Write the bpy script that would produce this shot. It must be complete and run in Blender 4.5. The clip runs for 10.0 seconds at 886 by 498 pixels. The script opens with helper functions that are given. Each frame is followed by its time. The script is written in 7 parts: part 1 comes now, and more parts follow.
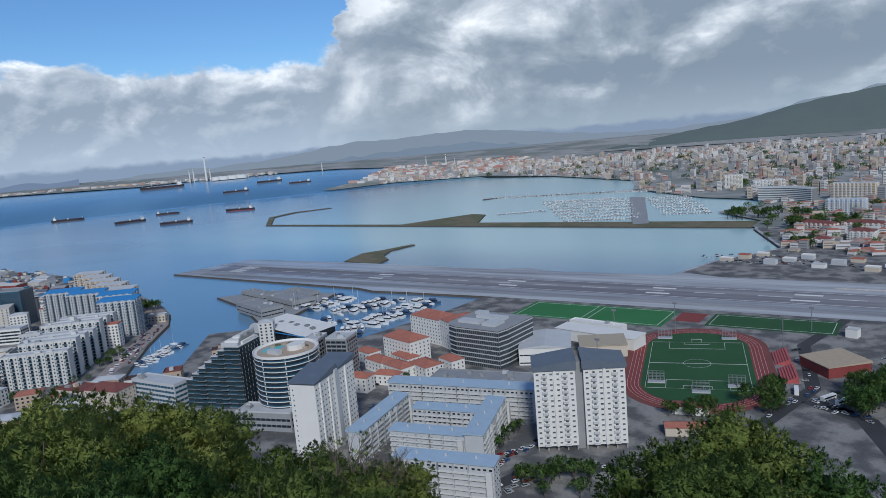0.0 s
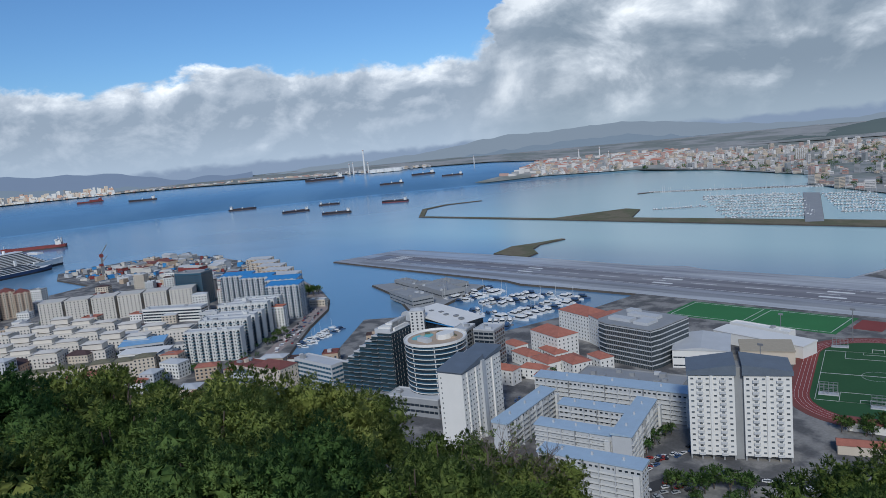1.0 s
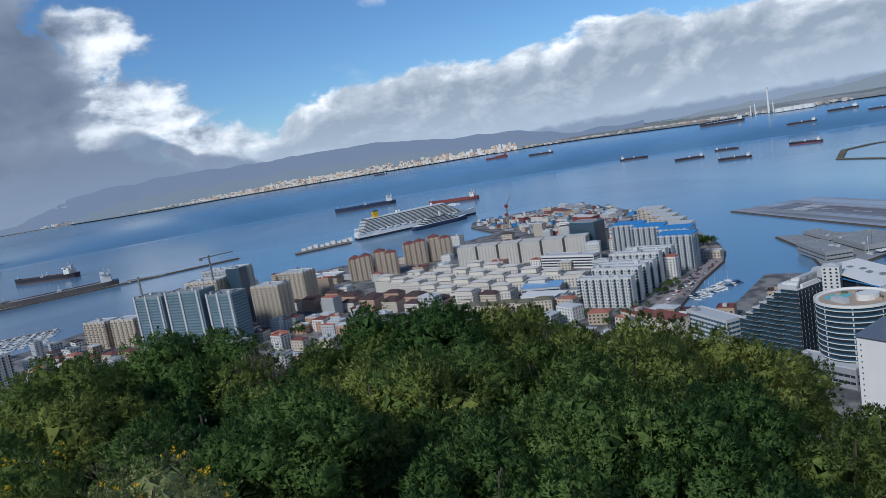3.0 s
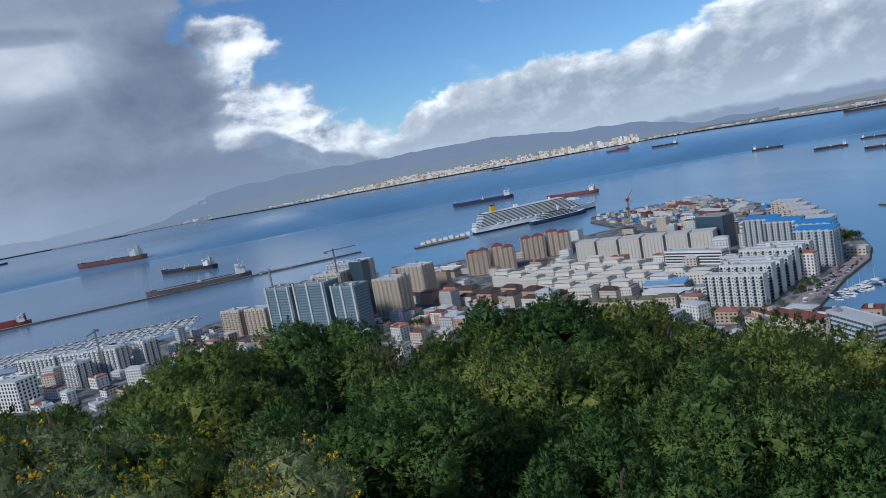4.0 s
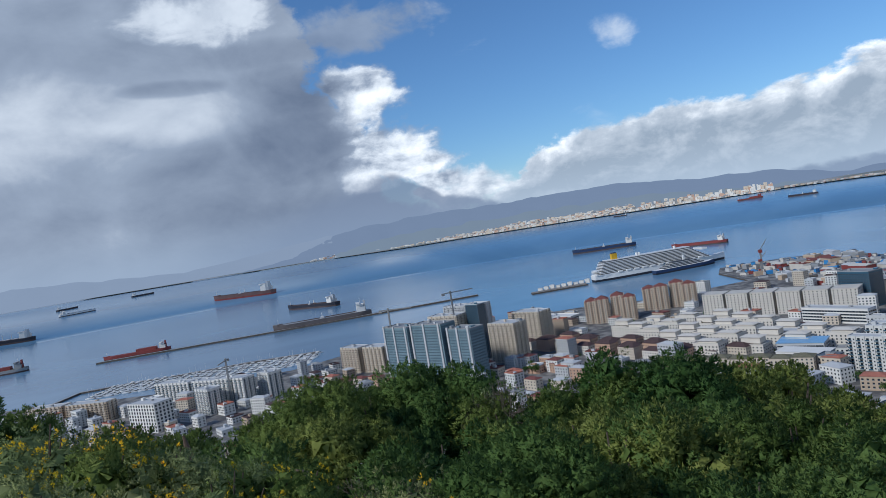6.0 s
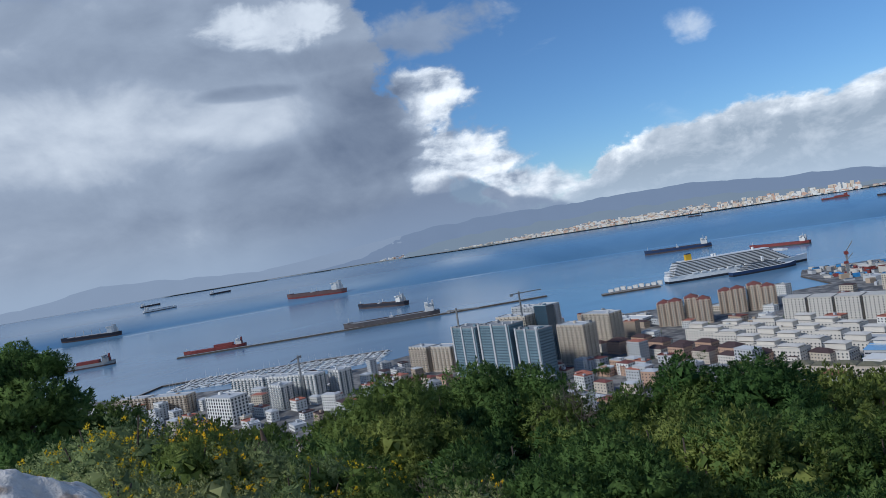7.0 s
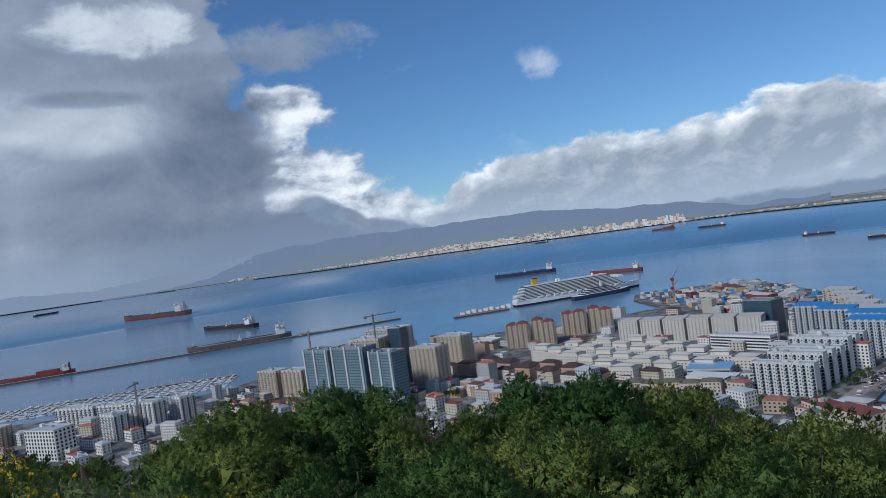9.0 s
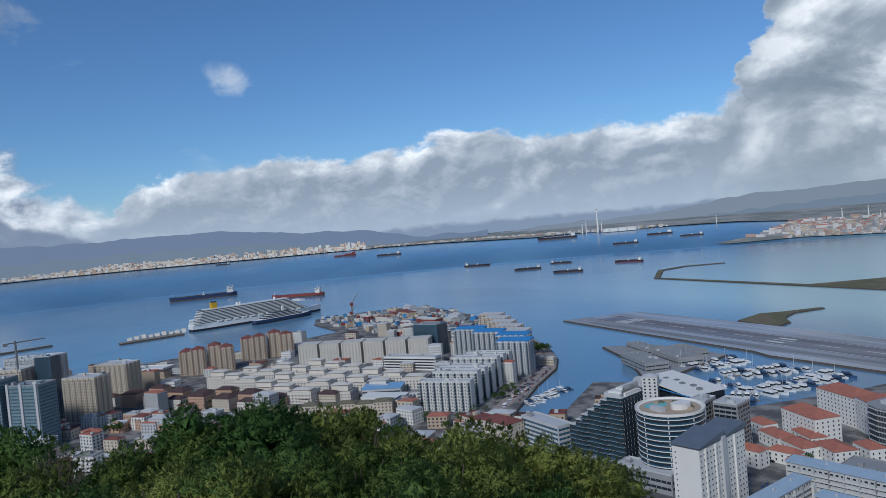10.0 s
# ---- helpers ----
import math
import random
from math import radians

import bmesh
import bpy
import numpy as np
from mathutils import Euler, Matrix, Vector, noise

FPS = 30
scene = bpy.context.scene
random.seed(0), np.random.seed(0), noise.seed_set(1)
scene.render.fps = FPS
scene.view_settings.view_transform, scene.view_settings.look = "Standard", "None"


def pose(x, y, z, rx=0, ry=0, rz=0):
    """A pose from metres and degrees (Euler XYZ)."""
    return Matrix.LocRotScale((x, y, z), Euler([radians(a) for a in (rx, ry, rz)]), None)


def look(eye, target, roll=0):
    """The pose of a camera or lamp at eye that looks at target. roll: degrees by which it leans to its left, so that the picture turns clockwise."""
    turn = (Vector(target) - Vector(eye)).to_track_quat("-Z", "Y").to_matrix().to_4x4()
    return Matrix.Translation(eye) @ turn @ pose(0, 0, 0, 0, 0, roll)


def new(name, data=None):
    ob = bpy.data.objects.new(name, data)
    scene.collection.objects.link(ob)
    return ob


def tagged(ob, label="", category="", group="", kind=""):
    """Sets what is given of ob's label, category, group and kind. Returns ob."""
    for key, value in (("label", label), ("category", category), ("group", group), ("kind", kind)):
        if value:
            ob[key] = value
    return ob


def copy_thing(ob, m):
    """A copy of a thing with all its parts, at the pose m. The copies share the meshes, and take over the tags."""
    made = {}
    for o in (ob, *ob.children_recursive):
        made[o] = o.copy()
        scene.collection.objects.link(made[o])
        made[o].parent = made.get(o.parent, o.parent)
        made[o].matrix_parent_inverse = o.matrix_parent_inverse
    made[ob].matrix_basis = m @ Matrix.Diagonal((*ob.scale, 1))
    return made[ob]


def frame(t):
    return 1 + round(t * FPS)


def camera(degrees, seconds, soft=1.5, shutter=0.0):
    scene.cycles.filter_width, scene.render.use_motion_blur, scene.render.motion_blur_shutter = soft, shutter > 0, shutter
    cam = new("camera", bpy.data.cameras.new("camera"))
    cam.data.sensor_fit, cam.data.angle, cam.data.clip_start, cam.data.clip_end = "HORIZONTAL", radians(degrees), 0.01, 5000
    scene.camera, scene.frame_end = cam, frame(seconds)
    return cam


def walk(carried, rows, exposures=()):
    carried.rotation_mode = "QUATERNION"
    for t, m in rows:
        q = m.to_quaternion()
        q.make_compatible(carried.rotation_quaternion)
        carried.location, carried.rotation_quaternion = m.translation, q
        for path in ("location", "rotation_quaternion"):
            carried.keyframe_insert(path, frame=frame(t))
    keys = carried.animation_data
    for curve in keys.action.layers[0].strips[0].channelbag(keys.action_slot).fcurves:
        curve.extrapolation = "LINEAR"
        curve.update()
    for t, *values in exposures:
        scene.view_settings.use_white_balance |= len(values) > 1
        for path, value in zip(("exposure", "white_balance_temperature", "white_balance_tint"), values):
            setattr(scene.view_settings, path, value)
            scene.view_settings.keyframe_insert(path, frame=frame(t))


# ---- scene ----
EYE = 175.0
cam = camera(64.13, 10.0, soft=0.8)
# seconds, eye (east, north, up from the first eye), yaw, pitch, roll
ROWS = [
    (0.0, 0.000, 0.000, 0.000, 34.69, -8.81, 4.93),
    (0.5, -0.084, -0.031, -0.006, 41.76, -8.40, 5.13),
    (1.0, -0.111, -0.051, 0.003, 46.87, -8.28, 5.34),
    (1.5, -0.173, -0.119, 0.010, 52.57, -8.08, 5.65),
    (2.0, -0.272, -0.248, 0.008, 60.45, -7.84, 6.34),
    (2.5, -0.317, -0.326, 0.006, 69.37, -7.96, 7.76),
    (3.0, -0.344, -0.348, -0.002, 77.74, -8.28, 9.52),
    (3.2, -0.343, -0.356, 0.000, 80.60, -8.30, 10.01),
    (4.3, -0.338, -0.397, 0.011, 88.40, -6.40, 10.34),
    (4.5, -0.337, -0.404, 0.012, 88.81, -5.88, 10.09),
    (5.0, -0.324, -0.414, 0.021, 90.37, -4.47, 9.59),
    (5.5, -0.345, -0.423, 0.026, 93.44, -3.00, 9.33),
    (6.0, -0.337, -0.434, 0.031, 97.10, -1.79, 9.30),
    (7.5, -0.337, -0.522, 0.044, 103.65, -0.79, 9.18),
    (8.0, -0.326, -0.566, 0.062, 103.30, -0.64, 8.84),
    (8.5, -0.308, -0.543, 0.059, 99.53, -0.56, 8.53),
    (9.0, -0.344, -0.383, 0.042, 90.88, -0.84, 7.98),
    (9.5, -0.314, -0.260, 0.035, 79.22, -1.30, 6.83),
    (10.0, -0.270, -0.197, 0.037, 65.58, -1.83, 5.16),]
walk(cam, [(t, pose(x, y, EYE + z, 90 + p, r, yaw)) for t, x, y, z, yaw, p, r in ROWS], [(0.0, 0.43, 6050, 8), (1.5, 0.42, 6050, 8), (4.5, 0.53, 6050, 8), (7.5, 0.46, 6050, 8), (10.0, 0.28, 6000, 8)])


# ---- light ----
SUN_BEARING, SUN_HEIGHT = 142.0, 36.0
world = bpy.data.worlds.new("sky")
scene.world = world
world.use_nodes = True
WN = world.node_tree


class Maths:
    """Small expression builder for node trees."""

    def __init__(self, tree):
        self.tree = tree

    def node(self, kind, ins=(), **props):
        n = self.tree.nodes.new(kind)
        for k, v in props.items():
            setattr(n, k, v)
        for i, v in enumerate(ins):
            if v is None:
                continue
            if isinstance(v, bpy.types.NodeSocket):
                self.tree.links.new(v, n.inputs[i])
            else:
                n.inputs[i].default_value = v
        return n

    def m(self, op, *ins, clamp=False):
        return self.node("ShaderNodeMath", ins, operation=op, use_clamp=clamp).outputs[0]

    def step(self, v, lo, hi, a=0.0, b=1.0):
        n = self.node("ShaderNodeMapRange", (v, lo, hi, a, b), interpolation_type="SMOOTHSTEP")
        return n.outputs[0]

    def mix(self, f, a, b):
        n = self.node("ShaderNodeMix", data_type="RGBA")
        for i, v in ((0, f), (6, a), (7, b)):
            if isinstance(v, bpy.types.NodeSocket):
                self.tree.links.new(v, n.inputs[i])
            else:
                n.inputs[i].default_value = v
        return n.outputs[2]

    def noise(self, vec, scale, detail=5.0, rough=0.55, dist=0.0):
        n = self.node("ShaderNodeTexNoise")
        self.tree.links.new(vec, n.inputs["Vector"])
        n.inputs["Scale"].default_value, n.inputs["Detail"].default_value = scale, detail
        n.inputs["Roughness"].default_value, n.inputs["Distortion"].default_value = rough, dist
        return n.outputs[0]

    def ramp(self, v, stops, mode="LINEAR"):
        n = self.node("ShaderNodeValToRGB")
        if not isinstance(v, (int, float)):
            self.tree.links.new(v, n.inputs[0])
        cr = n.color_ramp
        cr.interpolation = mode
        while len(cr.elements) < len(stops):
            cr.elements.new(0.5)
        for e, (p, c) in zip(cr.elements, stops):
            e.position, e.color = p, (*c, 1) if len(c) == 3 else c
        return n.outputs[0]


W = Maths(WN)
WN.nodes.clear()
sky = W.node("ShaderNodeTexSky", sky_type="NISHITA", sun_disc=False)
sky.sun_elevation, sky.sun_rotation = radians(SUN_HEIGHT), radians(SUN_BEARING)
sky.altitude, sky.air_density, sky.dust_density, sky.ozone_density = 180, 1.0, 0.1, 5.0
way = W.node("ShaderNodeTexCoord").outputs["Generated"]
sep = W.node("ShaderNodeSeparateXYZ", (way,))
wx, wy, wz = sep.outputs
bearing = W.m("MULTIPLY", W.m("ARCTAN2", wx, wy), 180 / math.pi)
height = W.m("MULTIPLY", W.m("ARCSINE", wz), 180 / math.pi)
flat = W.node("ShaderNodeCombineXYZ", (bearing, W.m("MULTIPLY", height, 1.5), 0.0)).outputs[0]
bump_up = W.node("ShaderNodeVectorMath", (flat, (-0.75, 1.0, 0.0)), operation="ADD").outputs[0]
billow = W.noise(flat, 0.16, 9.0, 0.6, 0.3)
puffs = W.noise(flat, 0.55, 6.0, 0.6)
relief = W.m("ADD", W.m("MULTIPLY", W.m("SUBTRACT", W.noise(flat, 0.22, 8.0, 0.58, 0.25), W.noise(bump_up, 0.22, 8.0, 0.58, 0.25)), 2.6), W.m("MULTIPLY", W.m("SUBTRACT", puffs, W.noise(bump_up, 0.55, 6.0, 0.6)), 0.45))
wisps = W.noise(W.node("ShaderNodeCombineXYZ", (bearing, W.m("MULTIPLY", height, 2.6), 4.0)).outputs[0], 0.085, 7.0, 0.58, 0.5)
# height of the cloud tops by bearing (degrees)
TOPS = [(-180, 16), (-112, 26), (-108, 26), (-105.5, 19.0), (-104, 14.0), (-102.3, 8.0), (-100, 5.5), (-97.5, 4.6), (-96, 3.4), (-94.6, 2.6), (-92.5, 2.2), (-89.5, 4.6),
        (-86, 6.0), (-80, 6.6), (-73, 6.2), (-69, 6.5), (-65, 7.2), (-58, 7.2), (-50, 6.5), (-45, 6.8), (-42.5, 8.0), (-40.5, 14), (-37, 30), (0, 30), (180, 16)]
bent = W.m("ADD", bearing, W.m("MULTIPLY", W.m("SUBTRACT", W.noise(flat, 0.13, 8.0, 0.62), 0.5), 10.0))
tops = W.m("MULTIPLY", W.ramp(W.node("ShaderNodeMapRange", (bent, -180.0, 180.0)).outputs[0], [((b + 180) / 360, (h / 32,) * 3) for b, h in TOPS]), 32.0)
edge = W.m("ADD", tops, W.m("ADD", W.m("MULTIPLY", W.m("SUBTRACT", billow, 0.5), 4.2), W.m("MULTIPLY", W.m("SUBTRACT", puffs, 0.5), 1.6)))
under = W.m("SUBTRACT", edge, height)
storm = W.step(bearing, -91.0, -97.0)
east = W.step(bearing, -48.0, -36.0)
soft = W.m("MAXIMUM", W.m("MULTIPLY", storm, 3.2), W.m("MULTIPLY", east, 1.6))
cover = W.step(under, -0.2, W.m("ADD", 0.55, soft))
ragged = W.m("ADD", W.m("MULTIPLY", W.m("SUBTRACT", W.noise(flat, 0.24, 6.0, 0.54, 0.4), 0.5), 5.2), W.m("MULTIPLY", W.m("SUBTRACT", puffs, 0.5), 1.6))


def heap(b0, h0, rb, rh, crisp=0.6):
    """A single cloud heap round a bearing and a height."""
    db, dh = W.m("DIVIDE", W.m("SUBTRACT", bearing, b0), rb), W.m("DIVIDE", W.m("SUBTRACT", height, h0), rh)
    return W.step(W.m("ADD", W.m("ADD", W.m("MULTIPLY", db, db), W.m("MULTIPLY", dh, dh)), ragged), 1.0 + crisp, 1.0 - crisp)


def veil(b0, h0, rb, rh):
    """A soft-edged shaft of rain or gap of light."""
    db, dh = W.m("DIVIDE", W.m("SUBTRACT", bearing, b0), rb), W.m("DIVIDE", W.m("SUBTRACT", height, h0), rh)
    return W.step(W.m("ADD", W.m("ADD", W.m("MULTIPLY", db, db), W.m("MULTIPLY", dh, dh)), W.m("MULTIPLY", ragged, 0.22)), 1.7, 0.1)


cumulus = W.m("MAXIMUM", heap(-100.4, 6.0, 4.6, 2.2), W.m("MAXIMUM", heap(-102.0, 11.0, 3.4, 2.3), heap(-95.0, 2.8, 4.0, 1.6)))
arm = heap(-102.5, 16.4, 6.5, 1.5, 0.8)
cover = W.m("MAXIMUM", cover, W.m("MAXIMUM", cumulus, W.m("MULTIPLY", arm, 0.8)))
# a small lone cloud and a few shreds beside it
lone = W.m("ADD", W.m("ADD", W.m("POWER", W.m("DIVIDE", W.m("ADD", bearing, 81.4), 2.2), 2.0), W.m("POWER", W.m("DIVIDE", W.m("SUBTRACT", height, 12.9), 1.35), 2.0)), W.m("MULTIPLY", W.m("SUBTRACT", billow, 0.5), 6.0))
lone = W.m("MAXIMUM", W.step(lone, 1.1, -0.4, 0.0, 0.6), W.m("MULTIPLY", W.step(wisps, 0.62, 0.8, 0.0, 0.35), W.step(W.m("ABSOLUTE", W.m("ADD", bearing, 88.0)), 9.0, 3.0)))
# light on the clouds: bright tops, grey bellies, dark rain to the south-west
lit = W.m("ADD", W.m("ADD", W.step(under, 3.0, 0.1, 0.06, 0.62), W.m("MULTIPLY", relief, 0.8)), W.m("MULTIPLY", W.m("SUBTRACT", billow, 0.5), 0.5))
patch = W.step(wisps, 0.44, 0.64)
cum = W.ramp(lit, [(0.0, (3.1, 3.7, 4.5)), (0.45, (5.0, 5.5, 6.2)), (0.75, (7.9, 8.2, 8.6)), (1.0, (10.6, 10.6, 10.6))])
swell = W.node("ShaderNodeCombineXYZ", (bearing, W.m("MULTIPLY", height, 1.5), 9.0)).outputs[0]
swell_up = W.node("ShaderNodeVectorMath", (swell, (-1.2, 1.8, 0.0)), operation="ADD").outputs[0]
roll_e = W.m("MULTIPLY", W.m("SUBTRACT", W.noise(swell, 0.12, 8.0, 0.56, 0.3), W.noise(swell_up, 0.12, 8.0, 0.56, 0.3)), 2.9)
lit_e = W.m("ADD", W.m("MULTIPLY_ADD", W.step(W.noise(swell, 0.055, 4.0, 0.5), 0.36, 0.66), 0.45, W.m("MULTIPLY", W.step(height, 3.0, 13.0), 0.25)), roll_e)
cum_e = W.ramp(lit_e, [(0.0, (2.4, 2.95, 3.6)), (0.35, (3.6, 4.1, 4.7)), (0.65, (5.8, 6.2, 6.7)), (1.0, (9.6, 9.7, 9.8))])
bright = W.m("MAXIMUM", W.m("MAXIMUM", heap(-113.0, 18.2, 4.6, 1.6, 0.9), W.m("MULTIPLY", veil(-117.0, 11.4, 8.0, 2.0), 0.7)), W.m("MULTIPLY", veil(-129.0, 11.4, 11.0, 3.4), 0.65))
rain = W.m("MAXIMUM", W.m("MAXIMUM", veil(-107.5, 9.5, 4.6, 5.2), W.m("MULTIPLY", veil(-112.0, 4.6, 8.0, 4.2), 0.6)), W.m("MAXIMUM", W.m("MULTIPLY", veil(-116.0, 13.4, 3.6, 0.6), 0.8), W.m("MULTIPLY", veil(-108.0, 15.3, 5.5, 1.1), 0.6)))
lit_s = W.m("ADD", W.m("MULTIPLY_ADD", bright, 0.34, 0.34), W.m("MULTIPLY", roll_e, 0.16))
lit_s = W.m("SUBTRACT", lit_s, W.m("MULTIPLY", rain, 0.24))
lit_s = W.m("ADD", lit_s, W.m("MULTIPLY", W.m("MULTIPLY", cumulus, W.m("SUBTRACT", 1.0, W.m("MULTIPLY", rain, 0.7))), W.m("MULTIPLY_ADD", relief, 0.8, 0.40)))
cum_s = W.ramp(lit_s, [(0.0, (1.15, 1.5, 2.25)), (0.4, (3.0, 3.5, 4.4)), (0.75, (7.0, 7.4, 8.0)), (1.0, (9.4, 9.5, 9.7))])
cloud = W.mix(east, W.mix(storm, cum, cum_s), cum_e)
haze = W.step(height, 4.2, -0.8, 0.0, 0.92)
haze_c = W.mix(storm, W.mix(east, (4.3, 5.1, 6.1, 1), (3.6, 4.3, 5.0, 1)), W.mix(W.step(bearing, -104.0, -122.0), (2.0, 2.6, 3.7, 1), (3.1, 3.8, 4.9, 1)))
cloud = W.mix(haze, cloud, haze_c)
# a mountain top lost in the rain, sharp towards the clear sky and fading to the south
SHOULDER = [(-120, 0.0), (-113.7, 2.6), (-110, 3.8), (-106.8, 4.7), (-103, 5.2), (-100.6, 5.2), (-99.0, 4.3), (-96.6, 2.6), (-93.0, 1.6), (-89.0, 0.2)]
shoulder = W.m("MULTIPLY", W.ramp(W.node("ShaderNodeMapRange", (bearing, -125.0, -85.0)).outputs[0], [((b + 125) / 40, (h / 8,) * 3) for b, h in SHOULDER]), 8.0)
shoulder = W.m("ADD", shoulder, W.m("MULTIPLY", W.m("SUBTRACT", W.noise(flat, 0.5, 4.0, 0.5), 0.5), 1.1))
veiled = W.m("MULTIPLY", W.step(W.m("SUBTRACT", shoulder, height), -0.1, W.step(bearing, -98.0, -108.0, 0.35, 3.0)), W.step(bearing, -118.0, -103.0, 0.1, 0.85))
cloud = W.mix(veiled, cloud, W.mix(W.step(height, 4.5, -0.5), (1.75, 2.2, 3.15, 1), (2.2, 2.8, 3.9, 1)))
tint = W.node("ShaderNodeMix", data_type="RGBA", blend_type="MULTIPLY")
tint.inputs[0].default_value, tint.inputs[7].default_value = 1.0, (0.66, 0.80, 0.92, 1)
WN.links.new(sky.outputs[0], tint.inputs[6])
blue = tint.outputs[2]
sky_c = W.mix(W.m("MAXIMUM", W.m("MAXIMUM", cover, veiled), W.m("MULTIPLY", haze, 0.9)), W.mix(lone, blue, (7.2, 7.6, 8.1, 1)), cloud)
bg = W.node("ShaderNodeBackground", (sky_c, 0.078))
WN.links.new(bg.outputs[0], W.node("ShaderNodeOutputWorld").inputs[0])

sun = new("sun", bpy.data.lights.new("sun", "SUN"))
sun.data.energy, sun.data.angle, sun.data.color = 1.7, radians(9), (1.0, 0.95, 0.87)
sb, sh = radians(SUN_BEARING), radians(SUN_HEIGHT)
sun.matrix_world = look(Vector((math.sin(sb) * math.cos(sh), math.cos(sb) * math.cos(sh), math.sin(sh))) * 500, (0, 0, 0))

# ---- materials ----
MATS = {}


def mat(name, colour, rough=0.8, vary=0.12, scale=0.4, fine=6.0, bump=0.0, metal=0.0, second=None, share=0.5, spec=0.3, piece=0.0):
    """Plain surface with stains at a large scale, grain at a fine one, and a tone of its own for each piece."""
    if name in MATS:
        return MATS[name]
    mt = bpy.data.materials.new(name)
    mt.use_nodes = True
    t = mt.node_tree
    t.nodes.clear()
    k = Maths(t)
    co = k.node("ShaderNodeTexCoord").outputs["Object"]
    big, small = k.noise(co, scale, 5.0), k.noise(co, fine, 3.0)
    tone = k.m("ADD", k.m("MULTIPLY", k.m("SUBTRACT", big, 0.5), vary * 3), k.m("MULTIPLY", k.m("SUBTRACT", small, 0.5), vary * 1.5))
    if piece:
        rnd = k.node("ShaderNodeObjectInfo").outputs["Random"]
        tone = k.m("ADD", tone, k.m("MULTIPLY", k.m("SUBTRACT", rnd, 0.5), piece))
    tone = k.m("ADD", tone, 1.0)
    base = (*colour, 1)
    if second:
        base = k.mix(k.step(big, share - 0.08, share + 0.08), base, (*second, 1))
    else:
        base = k.mix(0.0, base, base)
    col = k.node("ShaderNodeMix", data_type="RGBA", blend_type="MULTIPLY")
    col.inputs[0].default_value = 1.0
    t.links.new(base, col.inputs[6])
    t.links.new(k.node("ShaderNodeCombineColor", (tone, tone, tone)).outputs[0], col.inputs[7])
    p = k.node("ShaderNodeBsdfPrincipled")
    t.links.new(col.outputs[2], p.inputs["Base Color"])
    p.inputs["Roughness"].default_value, p.inputs["Metallic"].default_value = rough, metal
    p.inputs["Specular IOR Level"].default_value = spec
    if bump:
        b = k.node("ShaderNodeBump")
        b.inputs["Strength"].default_value, b.inputs["Distance"].default_value = 0.5, bump
        t.links.new(small, b.inputs["Height"])
        t.links.new(b.outputs[0], p.inputs["Normal"])
    t.links.new(p.outputs[0], k.node("ShaderNodeOutputMaterial").inputs[0])
    MATS[name] = mt
    return mt


WHITE = mat("white_render", (0.63, 0.63, 0.61), 0.85, 0.07, 0.12, 1.5)
BRIGHT = mat("bright_render", (0.74, 0.73, 0.70), 0.8, 0.05, 0.1, 1.5)
CREAM = mat("cream_render", (0.57, 0.50, 0.41), 0.85, 0.08, 0.1, 1.5)
TAN = mat("tan_render", (0.46, 0.36, 0.27), 0.85, 0.08, 0.1, 1.5)
STONE = mat("stone_white_render", (0.58, 0.55, 0.50), 0.85, 0.08, 0.1, 1.5)
WARM = mat("warm_white_render", (0.66, 0.62, 0.56), 0.85, 0.07, 0.1, 1.5)
PINK = mat("pink_render", (0.50, 0.33, 0.24), 0.85, 0.08, 0.1, 1.5)
GREY = mat("grey_concrete", (0.30, 0.31, 0.32), 0.85, 0.12, 0.1, 1.0)
PALE = mat("pale_grey_render", (0.51, 0.525, 0.54), 0.85, 0.08, 0.1, 1.0)
PALEBLUE = mat("pale_blue_roofing", (0.36, 0.47, 0.58), 0.55, 0.09, 0.15, 1.2)
SLATE = mat("slate_grey_roofing", (0.13, 0.16, 0.20), 0.6, 0.12, 0.15, 1.2)
RED_TILE = mat("red_clay_tile", (0.40, 0.155, 0.11), 0.85, 0.2, 0.3, 2.5)
BROWN_TILE = mat("brown_tile", (0.085, 0.055, 0.055), 0.85, 0.2, 0.3, 2.5)
BRICKRED = mat("brick_red_tile", (0.20, 0.075, 0.065), 0.85, 0.2, 0.3, 2.5)
BLUE_SHEET = mat("bright_blue_sheet", (0.05, 0.25, 0.55), 0.5, 0.12, 0.2, 1.5)
BLUE_GLASS = mat("blue_glazing", (0.035, 0.10, 0.16), 0.12, 0.2, 0.1, 0.6, spec=0.6)
DARK_GLASS = mat("dark_glazing", (0.022, 0.032, 0.045), 0.12, 0.3, 0.15, 0.8, spec=0.6, piece=0.5)
BLUE_NET = mat("blue_scaffold_netting", (0.17, 0.255, 0.30), 0.8, 0.3, 0.08, 0.6)
METAL = mat("grey_metal", (0.35, 0.36, 0.38), 0.45, 0.1, 0.5, 4.0, metal=0.6)
STEEL = mat("steel_frame", (0.22, 0.23, 0.24), 0.6, 0.1, 0.5, 4.0)



